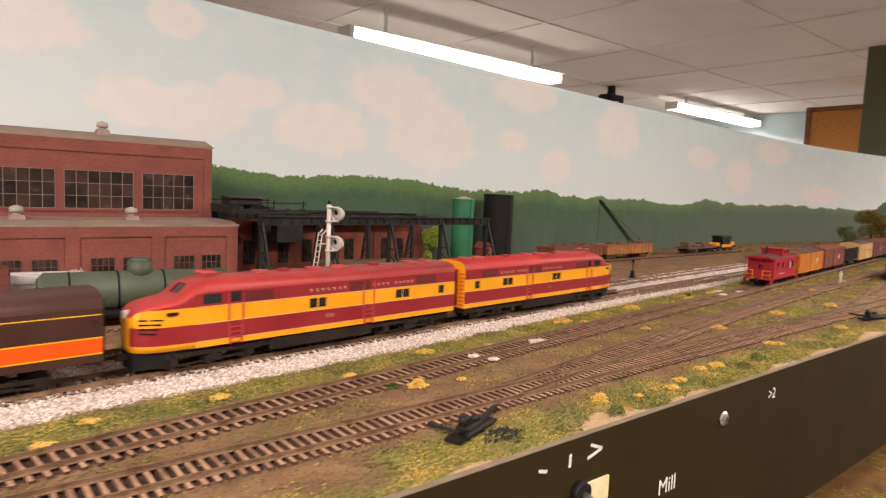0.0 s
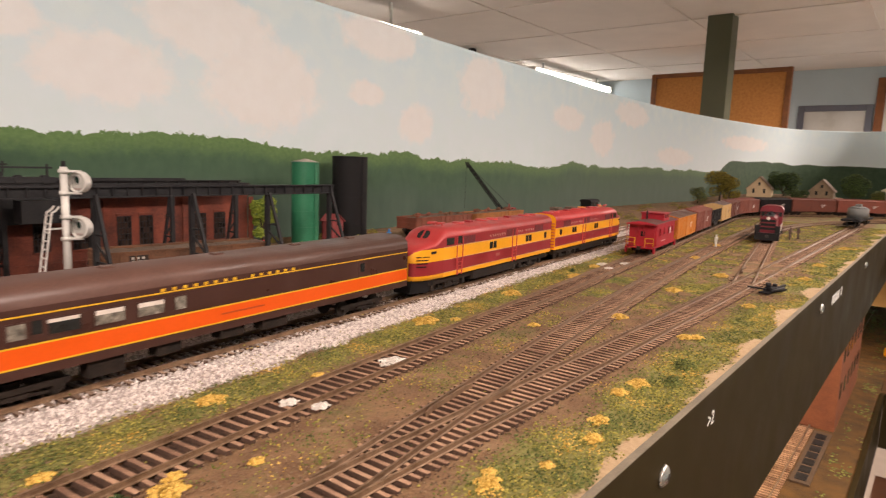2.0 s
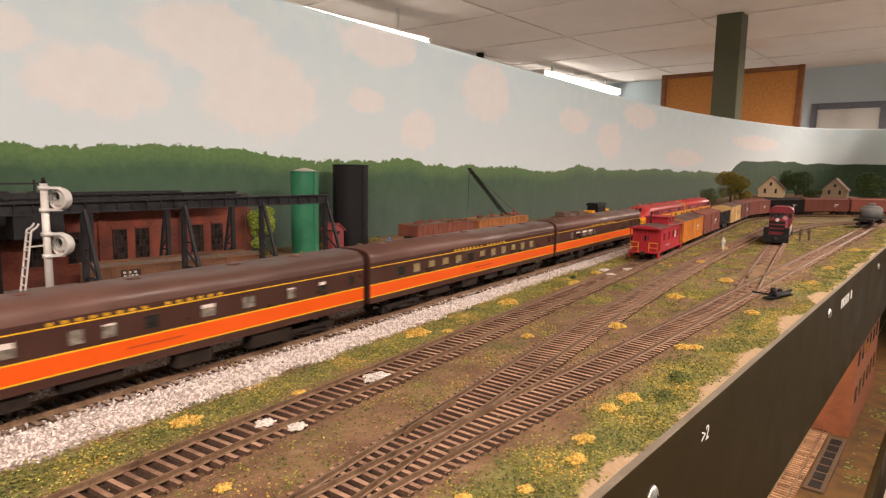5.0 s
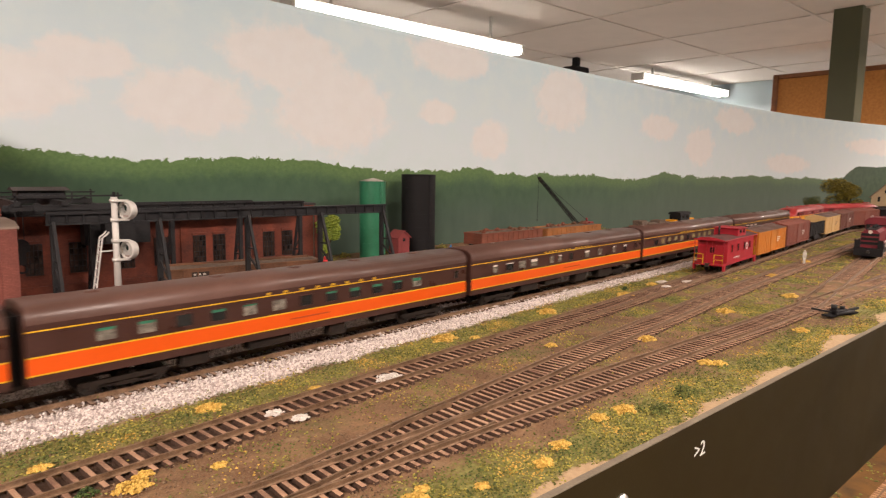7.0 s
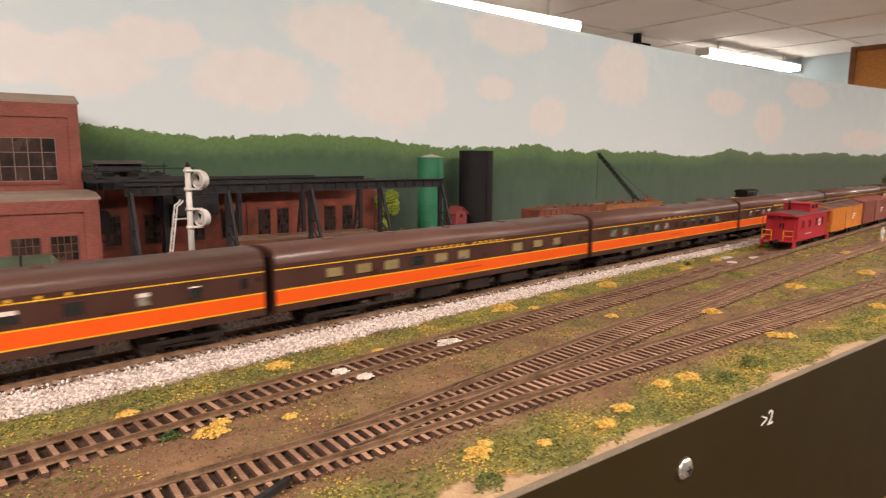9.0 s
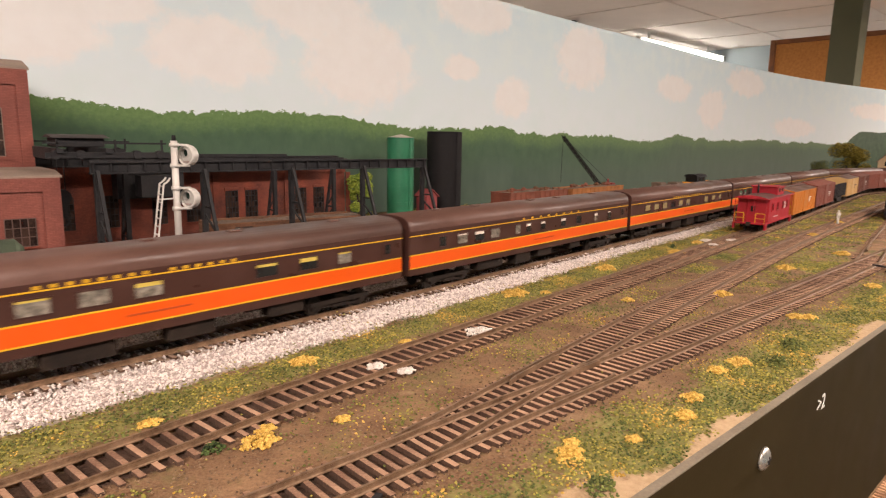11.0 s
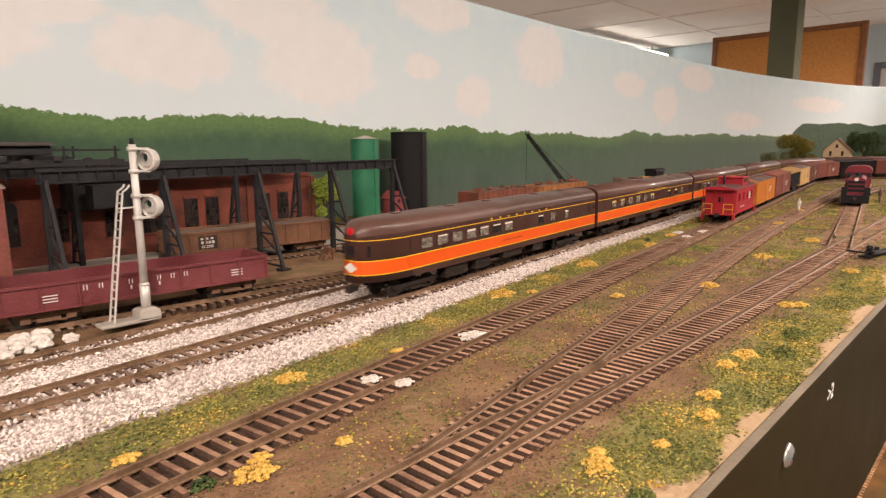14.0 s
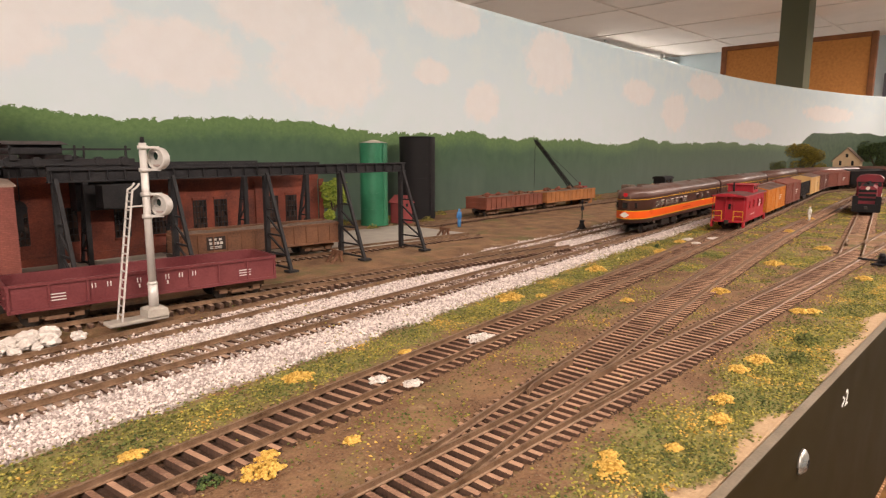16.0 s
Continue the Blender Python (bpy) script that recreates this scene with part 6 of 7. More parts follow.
def factory():
    t = thing("brick_factory", pose(0, 0, 0), "two-tier red brick factory with steel-sash windows", "factory")
    # upper hall and low front range
    bm = bmesh.new(); box(bm, -0.75, -0.013, 0.450, 0.556, 0, 0.139); part("upper_wall", bm, BRICK, t)
    bm = bmesh.new(); box(bm, -0.75, -0.012, 0.385, 0.4498, 0, 0.0685); part("lower_wall", bm, BRICK, t)
    bm = bmesh.new()
    loft(bm, [[(x, 0.4485, 0.139), (x, 0.4485, 0.1402), (x, 0.472, 0.147), (x, 0.556, 0.147), (x, 0.556, 0.139)] for x in (-0.75, -0.0118)])
    part("upper_roof", bm, ROOFM, t)
    bm = bmesh.new()
    loft(bm, [[(x, 0.3838, 0.0685), (x, 0.3838, 0.0698), (x, 0.402, 0.0725), (x, 0.4498, 0.0725), (x, 0.4498, 0.0685)] for x in (-0.75, -0.0106)])
    part("lower_roof", bm, ROOFM, t)
    # piers and cornices
    def raised(nm, y, b):
        bm = bmesh.new(); box(bm, b[0], b[1], y - 0.0012, y - 0.0001, b[2], b[3]); part(nm, bm, BRICK, t)
    raised("cornice", 0.450, (-0.75, -0.013, 0.1285, 0.139))
    raised("corner_pier", 0.450, (-0.0205, -0.013, 0.0726, 0.1285))
    raised("cornice", 0.385, (-0.75, -0.012, 0.0600, 0.0685))
    for k in range(9):
        xc = -0.012 - 0.0055 - k * 0.0625
        raised("pier", 0.385, (xc - 0.0045, xc + 0.0055, 0, 0.0600))
    for k in range(10):
        x1 = -0.030 if k == 0 else -0.0225 - k * 0.0608
        shop_window(t, x1 - (0.0455 if k == 0 else 0.054), x1, 0.080, 0.1125, 0.450, 5 if k == 0 else 6, 3, PANE)
        raised("lintel_sill", 0.450, (x1 - (0.0475 if k == 0 else 0.056), x1 + 0.002, 0.0772, 0.0793))
    for k in range(7):
        for xo in (-0.027, -0.050):
            x1 = xo - k * 0.0625
            shop_window(t, x1 - 0.0165, x1, 0.026, 0.0435, 0.385, 4, 3, PANE, MULLION_D)
    # roof ventilators
    for (x, y, z) in ((-0.104, 0.470, 0.146), (-0.094, 0.410, 0.0722), (-0.175, 0.412, 0.0722), (-0.30, 0.47, 0.146)):
        v = new("roof_ventilator"); v.parent = t; v.matrix_basis = pose(x, y, z); v.empty_display_size = 0.005
        bm = bmesh.new(); loft(bm, [[(-a, -a, q), (a, -a, q), (a, a, q), (-a, a, q)] for a, q in ((0.006, -0.001), (0.0045, 0.004))]); part("curb", bm, ROOFM, v)
        bm = bmesh.new(); tube(bm, (0, 0, 0.004), (0, 0, 0.006), 0.0032, n=14); tube(bm, (0, 0, 0.006), (0, 0, 0.0098), 0.0048, 0.0046, n=16); tube(bm, (0, 0, 0.0098), (0, 0, 0.0112), 0.0046, 0.001, n=16); part("cowl", bm, CONC, v)


factory()


def shop():
    t = thing("engine_house", pose(0, 0, 0), "long dark brick shop with tall windows", "workshop")
    bm = bmesh.new(); box(bm, -0.012, 0.284, 0.503, 0.556, 0, 0.072); part("wall", bm, BRICK2, t)
    bm = bmesh.new(); box(bm, -0.0118, 0.286, 0.501, 0.558, 0.072, 0.0745); part("roof", bm, ROOFBK, t)
    def raised(nm, b):
        bm = bmesh.new(); box(bm, b[0], b[1], 0.5016, 0.5029, b[2], b[3]); part(nm, bm, BRICK2, t)
    raised("cornice", (-0.0118, 0.284, 0.060, 0.072)); raised("plinth", (-0.0118, 0.284, 0, 0.008))
    for k in range(5):
        x = -0.0118 + k * 0.0742
        raised("pier", (x, x + 0.0055, 0.008, 0.060))
    for a, b in ((0.008, 0.0205), (0.041, 0.054), (0.082, 0.094), (0.112, 0.124), (0.149, 0.161), (0.169, 0.181), (0.223, 0.2355), (0.245, 0.257)):
        shop_window(t, a, b, 0.018, 0.0445, 0.503, 4, 5, PANE, IRON)
        raised("lintel", (a - 0.001, b + 0.001, 0.0452, 0.0475))
    bm = bmesh.new(); box(bm, 0.050, 0.104, 0.486, 0.5015, 0.043, 0.066); part("duct_box", bm, IRON, t, "dark sheet-metal box on the wall")


shop()


def gantry():
    t = thing("gantry_crane", pose(0, 0, 0), "black steel overhead crane runway on braced legs", "gantry crane")
    yf, yr, zt = 0.380, 0.477, 0.0785
    for y, X, spread in ((yf, (0.0085, 0.079, 0.1505, 0.2205, 0.290), 0.031), (yr, (-0.006, 0.054, 0.121, 0.187, 0.2535), 0.020)):
        bm = bmesh.new()
        box(bm, X[0] - 0.004, X[-1] + 0.004, y - 0.0008, y + 0.0008, zt - 0.0073, zt - 0.001); box(bm, X[0] - 0.004, X[-1] + 0.004, y - 0.0026, y + 0.0026, zt - 0.0011, zt); box(bm, X[0] - 0.004, X[-1] + 0.004, y - 0.0026, y + 0.0026, zt - 0.0082, zt - 0.0073)
        x = X[0] - 0.002
        while x < X[-1] + 0.002:
            box(bm, x - 0.0003, x + 0.0003, y - 0.0024, y + 0.0024, zt - 0.0073, zt - 0.0011)
            x += 0.0105
        part("runway_beam", bm, IRON, t)
        bm = bmesh.new(); box(bm, X[0] - 0.004, 0.2, y - 0.0007, y + 0.0007, zt, zt + 0.0018); part("crane_rail", bm, IRON, t)
        sl = -1 if y == yf else 1
        for x in X:
            leg = new("leg"); leg.parent = t; leg.empty_display_size = 0.005
            bm = bmesh.new(); beam(bm, (x, y, 0.0008), (x, y, zt - 0.0082), 0.0036, 0.0022, up=(0, 1, 0)); beam(bm, (x - 0.0015, y, 0.0008), (x - 0.0015, y, zt - 0.0082), 0.0010, 0.0038, up=(0, 1, 0)); part("column", bm, IRON, leg)
            bm = bmesh.new(); beam(bm, (x, y + sl * 0.002, zt - 0.006), (x, y + sl * spread, 0.0008), 0.0024, 0.0022, up=(1, 0, 0)); part("raker", bm, IRON, leg)
            for za, zb in ((0.012, 0.026), (0.026, 0.040)):
                ya, yb = y + sl * spread * (1 - za / zt), y + sl * spread * (1 - zb / zt)
                bm = bmesh.new(); beam(bm, (x, y, za), (x, ya, za), 0.0013); beam(bm, (x, ya, za), (x, y, zb), 0.0012); part("brace", bm, IRON, leg)
            bm = bmesh.new(); beam(bm, (x, y, 0.0026), (x, y + sl * spread * 0.94, 0.0026), 0.0014); beam(bm, (x, y, 0.045), (x, y + sl * 0.012, 0.045), 0.0012); pieces("tie_bar", bm, IRON, leg)
            bm = bmesh.new(); box(bm, x - 0.004, x + 0.004, y + sl * spread - 0.004, y + sl * spread + 0.004, 0, 0.0015); part("footing", bm, IRON, leg)
    # bridge with end trucks, trolley, cab and hook
    br = new("bridge"); br.parent = t; br.empty_display_size = 0.005
    for xb in (-0.012, 0.016):
        bm = bmesh.new(); loft(bm, [[(xb - 0.002, y, z0), (xb + 0.002, y, z0), (xb + 0.002, y, zt + 0.0085), (xb - 0.002, y, zt + 0.0085)] for y, z0 in ((0.376, zt + 0.0055), (0.395, zt + 0.001), (0.455, zt + 0.001), (0.481, zt + 0.0055))]); part("bridge_girder", bm, IRON, br)
    for y in (yf, yr):
        bm = bmesh.new(); box(bm, -0.020, 0.055, y - 0.002, y + 0.002, zt + 0.0022, zt + 0.006); part("end_truck", bm, IRON, br)
        for xw in (-0.014, 0.000, 0.034, 0.049):
            bm = bmesh.new(); tube(bm, (xw, y - 0.0026, zt + 0.0045), (xw, y + 0.0026, zt + 0.0045), 0.0028, n=14); part("wheel", bm, IRON, br)
    bm = bmesh.new()
    for yy in (0.384, 0.466):
        beam(bm, (-0.02, yy, zt + 0.0118), (0.055, yy, zt + 0.0118), 0.0012)
        for xx in (-0.012, 0.022, 0.052):
            beam(bm, (xx, yy, zt + 0.006), (xx, yy, zt + 0.0142), 0.0012)
    pieces("walkway_rail", bm, IRON, br)
    bm = bmesh.new(); box(bm, -0.006, 0.024, 0.415, 0.442, zt + 0.0085, zt + 0.0148); part("trolley_house", bm, IRON, br, bevel=0.0006)
    bm = bmesh.new(); loft(bm, [[(x, 0.412, zt + 0.0148), (x, 0.4285, zt + 0.0172), (x, 0.445, zt + 0.0148)] for x in (-0.009, 0.027)]); part("trolley_roof", bm, ROOFBK, br)
    bm = bmesh.new(); box(bm, 0.060, 0.084, 0.458, 0.474, zt - 0.032, zt - 0.015); part("cab", bm, IRON, br)
    bm = bmesh.new()
    for dx in (-0.002, 0.002):
        tube(bm, (-0.008 + dx, 0.400, zt + 0.006), (-0.008 + dx, 0.400, zt - 0.020), 0.0003, n=6)
    part("cable", bm, IRON, br)
    bm = bmesh.new(); tube(bm, (-0.008, 0.398, zt - 0.024), (-0.008, 0.402, zt - 0.024), 0.0052, n=14); box(bm, -0.0105, -0.0055, 0.3985, 0.4015, zt - 0.037, zt - 0.024)
    for k in range(7):
        a0, a1 = math.pi * (0.5 - k * 0.22), math.pi * (0.5 - (k + 1) * 0.22)
        beam(bm, (-0.008 + 0.003 * math.cos(a0), 0.400, zt - 0.040 + 0.003 * math.sin(a0)), (-0.008 + 0.003 * math.cos(a1), 0.400, zt - 0.040 + 0.003 * math.sin(a1)), 0.0013)
    part("hook_block", bm, IRON, br)


gantry()


# ---- tanks, shed, weed tree ----
def tank(x, y, r, h, material, label, roof=None, courses=5):
    t = thing("storage_tank", pose(x, y, 0), label, "tank", "storage tanks")
    bm = bmesh.new(); tube(bm, (0, 0, 0), (0, 0, h), r, n=40, caps=False); tube(bm, (0, 0, h - 0.001), (0, 0, h), r + 0.0005, n=40); part("shell", bm, material, t)
    for k in range(1, courses):
        bm = bmesh.new(); z = h * k / courses; tube(bm, (0, 0, z - 0.0002), (0, 0, z + 0.0002), r + 0.00025, n=40); part("hoop", bm, material, t)
    bm = bmesh.new(); tube(bm, (0, 0, h), (0, 0, h + (0.004 if roof else 0.0006)), r + 0.0004, 0.0008 if roof else r * 0.9, n=40); part("roof", bm, roof or material, t)
    bm = bmesh.new(); tube(bm, (0, -r - 0.0006, 0.001), (0, -r - 0.0006, h), 0.0005, n=6); part("pipe", bm, material, t)
    return t


tank(0.388, 0.535, 0.0165, 0.098, GREEN, "green painted cylindrical storage tank with pale cone roof", CONC)
tank(0.479, 0.554, 0.0235, 0.1065, BLACK, "tall black cylindrical storage tank", None, 6)


def shed(x, y):
    t = thing("shed", pose(x, y, 0), "small dull red wooden shed", "shed")
    RS = mat("shed_red", (0.24, 0.05, 0.05), 0.8, 0.2, 80, 0.2)
    bm = bmesh.new(); loft(bm, [[(-0.009, yy, 0), (0.009, yy, 0), (0.009, yy, 0.026), (0, yy, 0.033), (-0.009, yy, 0.026)] for yy in (-0.010, 0.010)]); part("wall", bm, RS, t)
    for s in (-1, 1):
        bm = bmesh.new(); beam(bm, (s * 0.0112, 0, 0.0248), (0, 0, 0.0342), 0.024, 0.0010, up=(0, 0, 1)); part("roof", bm, RS, t)
    bm = bmesh.new(); box(bm, -0.0035, 0.0035, -0.0105, -0.010, 0.0, 0.017); part("door", bm, RS, t)
    bm = bmesh.new(); box(bm, -0.0018, 0.0018, -0.0105, -0.010, 0.0205, 0.0245); part("vent", bm, BLACK, t)


shed(0.425, 0.527)


def leaf_cloud(name, parent, lobes, n, size, material, seed):
    """Crown of many small leaf flakes round several lobes."""
    q = np.random.default_rng(seed)
    pts = []
    for (cx, cy, cz, r) in lobes:
        k = int(n * r * r / sum(l[3] ** 2 for l in lobes))
        d = q.normal(size=(k, 3)); d /= np.linalg.norm(d, axis=1)[:, None]
        rad = r * q.uniform(0.45, 1.08, (k, 1)) ** 0.6
        pts.append(d * rad * np.array([1, 1, 0.9]) + np.array([cx, cy, cz]))
    P = np.concatenate(pts)
    ob = pebbles(name, P, q.uniform(0.6, 1.3, len(P)) * size, material, "", "", 0.45, seed)
    for key in ("label", "category", "kind"):
        if key in ob:
            del ob[key]
    ob.parent = parent
    return ob


def tree(x, y, h, w, material, label, seed, z=0.0, group="trees"):
    q = random.Random(seed)
    t = thing("tree", pose(x, y, z, 0, 0, q.uniform(0, 360)), label, "tree", group)
    bm = bmesh.new(); tube(bm, (0, 0, -0.001), (0.001, 0, h * 0.42), h * 0.035, h * 0.015, n=8)
    lobes = []
    for k in range(8):
        a = k * 2.4 + q.uniform(-0.4, 0.4)
        hh = h * q.uniform(0.35, 0.85)
        rr = w * 0.5 * (1.0 - 0.5 * abs(hh / h - 0.5)) * q.uniform(0.4, 0.75)
        e = (rr * math.cos(a), rr * math.sin(a), hh)
        tube(bm, (0, 0, h * 0.3 + 0.1 * hh), e, h * 0.012, h * 0.004, n=6)
        lobes.append((*e, w * q.uniform(0.20, 0.32)))
    lobes.append((0, 0, h * 0.82, w * 0.25))
    part("trunk", bm, BARK, t)
    leaf_cloud("crown", t, lobes, 2600, h * 0.024, material, seed)
    return t


tree(0.296, 0.492, 0.064, 0.026, mat("leaf_bright", (0.10, 0.17, 0.02), 0.9, 0.3, 90, 0.3, col2=(0.30, 0.36, 0.05), island=0.6), "slim yellow-green shrub by the shop wall", 3)
for bx, by in ((0.355, 0.50), (0.36, 0.56), (0.43, 0.56), (0.33, 0.54), (0.46, 0.515), (0.53, 0.56)):
    clump("weed_bush", bx, by, 0.014, 0.007, 180, TURF, "dry olive weeds by the tanks", "bush", "weeds")

# ---- standing cars in the yard ----
g1 = gondola(0.137, MAROON, "dark maroon empty gondola with white lettering blocks", h=0.0132)
place_on(g1, LINE_E, LINE_E.s_of_x(0.0315), ZR_Y)
g2 = gondola(0.134, RUSTG, "rust-brown gondola with a heaped load", LOAD, letters=False, h=0.0160)
place_on(g2, LINE_F, LINE_F.s_of_x(0.1575), ZR_Y)
bm = bmesh.new(); panel(bm, -0.0490, -0.0350, 0.0130, 0.0228, -0.0165, 0.0004)
part("stencil_panel", bm, mat("stencil_ground", (0.030, 0.020, 0.016), 0.8, 0.3, 90, 0.2), g2)
for a, w_, z, h_ in [(-0.0475 + 0.0038 * k, 0.0020, 0.0200, 0.0016) for k in range(3)] + [(-0.0472 + 0.0027 * k, 0.0019, 0.0170, 0.0020) for k in range(4)] + [(-0.0470, 0.0090, 0.0152, 0.0006), (-0.0470, 0.0090, 0.0140, 0.0006)]:
    bm = bmesh.new(); panel(bm, a, a + w_, z, z + h_, -0.0169, 0.0003); part("letter_bar", bm, mat("stencil_white", (0.50, 0.47, 0.42), 0.7), g2)
s1 = gondola(0.135, RUSTR, "rusty red scrap gondola by the backdrop", LOAD, letters=False, h=0.0155)
place_on(s1, LINE_G, LINE_G.s_of_x(0.588), ZR_Y)
s2 = gondola(0.150, RUSTO, "rusty orange scrap gondola by the backdrop", LOAD, letters=False, h=0.0150)
place_on(s2, LINE_G, LINE_G.s_of_x(0.742), ZR_Y)
rs = random.Random(4)
for car, gg in ((s1, "red"), (s2, "orange")):
    for k in range(9):
        bm = bmesh.new()
        bmesh.ops.create_icosphere(bm, subdivisions=1, radius=rs.uniform(0.002, 0.0045))
        for v in bm.verts:
            v.co.x *= rs.uniform(0.5, 1.8); v.co.z *= rs.uniform(0.4, 1.2)
        ob = part("scrap_piece", bm, RUSTR if k % 2 else RUSTG, car)
        ob.matrix_basis = pose(rs.uniform(-0.06, 0.06), rs.uniform(-0.010, 0.010), 0.0265, rs.uniform(0, 90), 0, rs.uniform(0, 180))


def yard_crane():
    t = thing("crawler_crane", pose(0.806, 0.508, 0, 0, 0, 3), "red crane with a black lattice boom", "crane")
    CR = mat("crane_red", (0.26, 0.03, 0.03), 0.6, 0.2, 80, 0.1)
    bm = bmesh.new(); box(bm, -0.022, 0.022, -0.012, 0.012, 0.0, 0.014); part("flat_base", bm, RUSTO, t)
    bm = bmesh.new(); box(bm, -0.018, 0.016, -0.011, 0.011, 0.016, 0.026); part("house", bm, CR, t, bevel=0.001)
    bm = bmesh.new(); tube(bm, (0, 0, 0.014), (0, 0, 0.016), 0.009, n=18); part("turntable", bm, BLACK, t)
    bm = bmesh.new(); box(bm, 0.002, 0.012, -0.008, 0.008, 0.026, 0.031); tube(bm, (0.009, 0.004, 0.031), (0.009, 0.004, 0.037), 0.0015, n=8); part("engine_hood", bm, CR, t)
    a, b = Vector((-0.016, 0, 0.022)), Vector((-0.118, 0.012, 0.104))
    bm = bmesh.new()
    for s in (-1, 1):
        for q in (-1, 1):
            o = Vector((0, s * 0.0032, q * 0.0022)); o2 = Vector((0, s * 0.0018, q * 0.0012))
            beam(bm, a + o, b + o2, 0.0009)
    for k in range(14):
        p, r = a.lerp(b, k / 14), a.lerp(b, (k + 1) / 14)
        for s in (-1, 1):
            beam(bm, p + Vector((0, s * 0.003, -0.002)), r + Vector((0, s * 0.003, 0.002)), 0.0006)
        beam(bm, p + Vector((0, -0.003, 0.002)), r + Vector((0, 0.003, 0.002)), 0.0006)
    part("boom", bm, BLACK, t)
    bm = bmesh.new(); tube(bm, b, (0.004, 0, 0.033), 0.0003, n=6); part("boom_stay", bm, BLACK, t)
    bm = bmesh.new(); tube(bm, b, b + Vector((-0.001, 0, -0.070)), 0.0003, n=6); part("hoist_line", bm, BLACK, t)


yard_crane()


def switcher():
    t = thing("switching_engine", pose(0, 0, 0), "dark red and black diesel switching engine", "locomotive")
    SR = mat("switcher_red", (0.165, 0.012, 0.020), 0.45, 0.25, 60, 0.1)
    bm = bmesh.new(); box(bm, -0.075, 0.075, -0.0165, 0.0165, 0.0100, 0.0135); part("deck", bm, BLACK, t)
    bm = bmesh.new(); loft(bm, [[(-0.068, -0.0105, 0.0135), (-0.068, 0.0105, 0.0135), (-0.068, 0.0105, 0.0345), (-0.068, 0.006, 0.0375), (-0.068, -0.006, 0.0375), (-0.068, -0.0105, 0.0345)], [(0.026, -0.0105, 0.0135), (0.026, 0.0105, 0.0135), (0.026, 0.0105, 0.0345), (0.026, 0.006, 0.0375), (0.026, -0.006, 0.0375), (0.026, -0.0105, 0.0345)]]); part("hood", bm, SR, t)
    bm = bmesh.new(); sec = car_section(0.0160, 0.0135, 0.0400, 0.0490); loft(bm, [[(x, y, z) for y, z in sec] for x in (0.026, 0.060)]); part("cab", bm, SR, t)
    bm = bmesh.new(); sec = car_section(0.0172, 0.0400, 0.0405, 0.0505); loft(bm, [[(x, y, z) for y, z in sec] for x in (0.022, 0.064)]); part("cab_roof", bm, SR, t)
    for yy in (-0.0125, 0.0125):
        bm = bmesh.new(); box(bm, 0.0252, 0.026, yy - 0.0024, yy + 0.0024, 0.033, 0.040); part("cab_window", bm, GLASSD, t)
    for k in range(3):
        bm = bmesh.new(); box(bm, -0.0690, -0.068, -0.0100, 0.0100, 0.0180 + k * 0.0058, 0.0215 + k * 0.0058); part("grille_stripe", bm, BLACK, t)
    for yy in (-0.0132, 0.0132):
        bm = bmesh.new(); box(bm, -0.0755, -0.0735, yy - 0.0035, yy + 0.0035, 0.0135, 0.0245); part("end_guard", bm, BLACK, t)
    bm = bmesh.new(); box(bm, -0.0645, 0.020, -0.0060, 0.0060, 0.0375, 0.0384); part("hood_top", bm, BLACK, t)
    bm = bmesh.new(); box(bm, 0.0245, 0.0258, -0.0120, 0.0120, 0.0385, 0.0435); part("cab_front_glass", bm, GLASSD, t)
    bm = bmesh.new(); tube(bm, (-0.0705, 0, 0.0350), (-0.068, 0, 0.0350), 0.0024, n=14); part("headlight", bm, SHADE, t)
    for xa in (-0.077, 0.074):
        bm = bmesh.new(); box(bm, xa, xa + 0.003, -0.0165, 0.0165, 0.003, 0.0135); part("pilot", bm, BLACK, t)
    bm = bmesh.new()
    for s in (-1, 1):
        beam(bm, (-0.074, s * 0.016, 0.023), (0.026, s * 0.016, 0.023), 0.0007)
        for x in (-0.074, -0.045, -0.015, 0.015):
            beam(bm, (x, s * 0.016, 0.0135), (x, s * 0.016, 0.023), 0.0007)
    part("handrail", bm, SHADE, t)
    for x in (-0.03, 0.0):
        bm = bmesh.new(); tube(bm, (x, 0, 0.037), (x, 0, 0.042), 0.0022, n=12); part("exhaust_stack", bm, BLACK, t)
    for e in (-1, 1):
        truck(t, e * 0.042, 0.028, 2, 0.0085, 0.0112)
        coupler(t, e * 0.075, e)
    bm = bmesh.new(); box(bm, -0.022, 0.022, -0.013, 0.013, 0.004, 0.0100); part("fuel_tank", bm, BLACK, t)
    return t


place_on(switcher(), LINE_D, LINE_D.s_of_x(0.985), ZR_Y)


def depressed_flat():
    t = thing("flat_car", pose(1.445, 0.062, 0, 0, 0, -10), "dark flat car carrying a grey drum", "flat car")
    bm = bmesh.new(); box(bm, -0.075, 0.075, -0.0165, 0.0165, 0.0125, 0.0165); part("deck", bm, BLACK, t)
    bm = bmesh.new(); tube(bm, (0, 0, 0.0165), (0, 0, 0.036), 0.019, n=28); tube(bm, (0, 0, 0.036), (0, 0, 0.040), 0.019, 0.012, n=28); part("drum", bm, mat("drum_grey", (0.15, 0.15, 0.145), 0.6, 0.15, 60), t)
    bm = bmesh.new(); box(bm, -0.008, 0.008, -0.005, 0.005, 0.040, 0.045); part("drum_cap", bm, mat("drum_grey", (0.26, 0.26, 0.25)), t)
    for e in (-1, 1):
        truck(t, e * 0.053, 0.02, 2, 0.0085)
    t.matrix_basis = pose(1.445, 0.062, ZR_Y, 0, 0, -4)


depressed_flat()


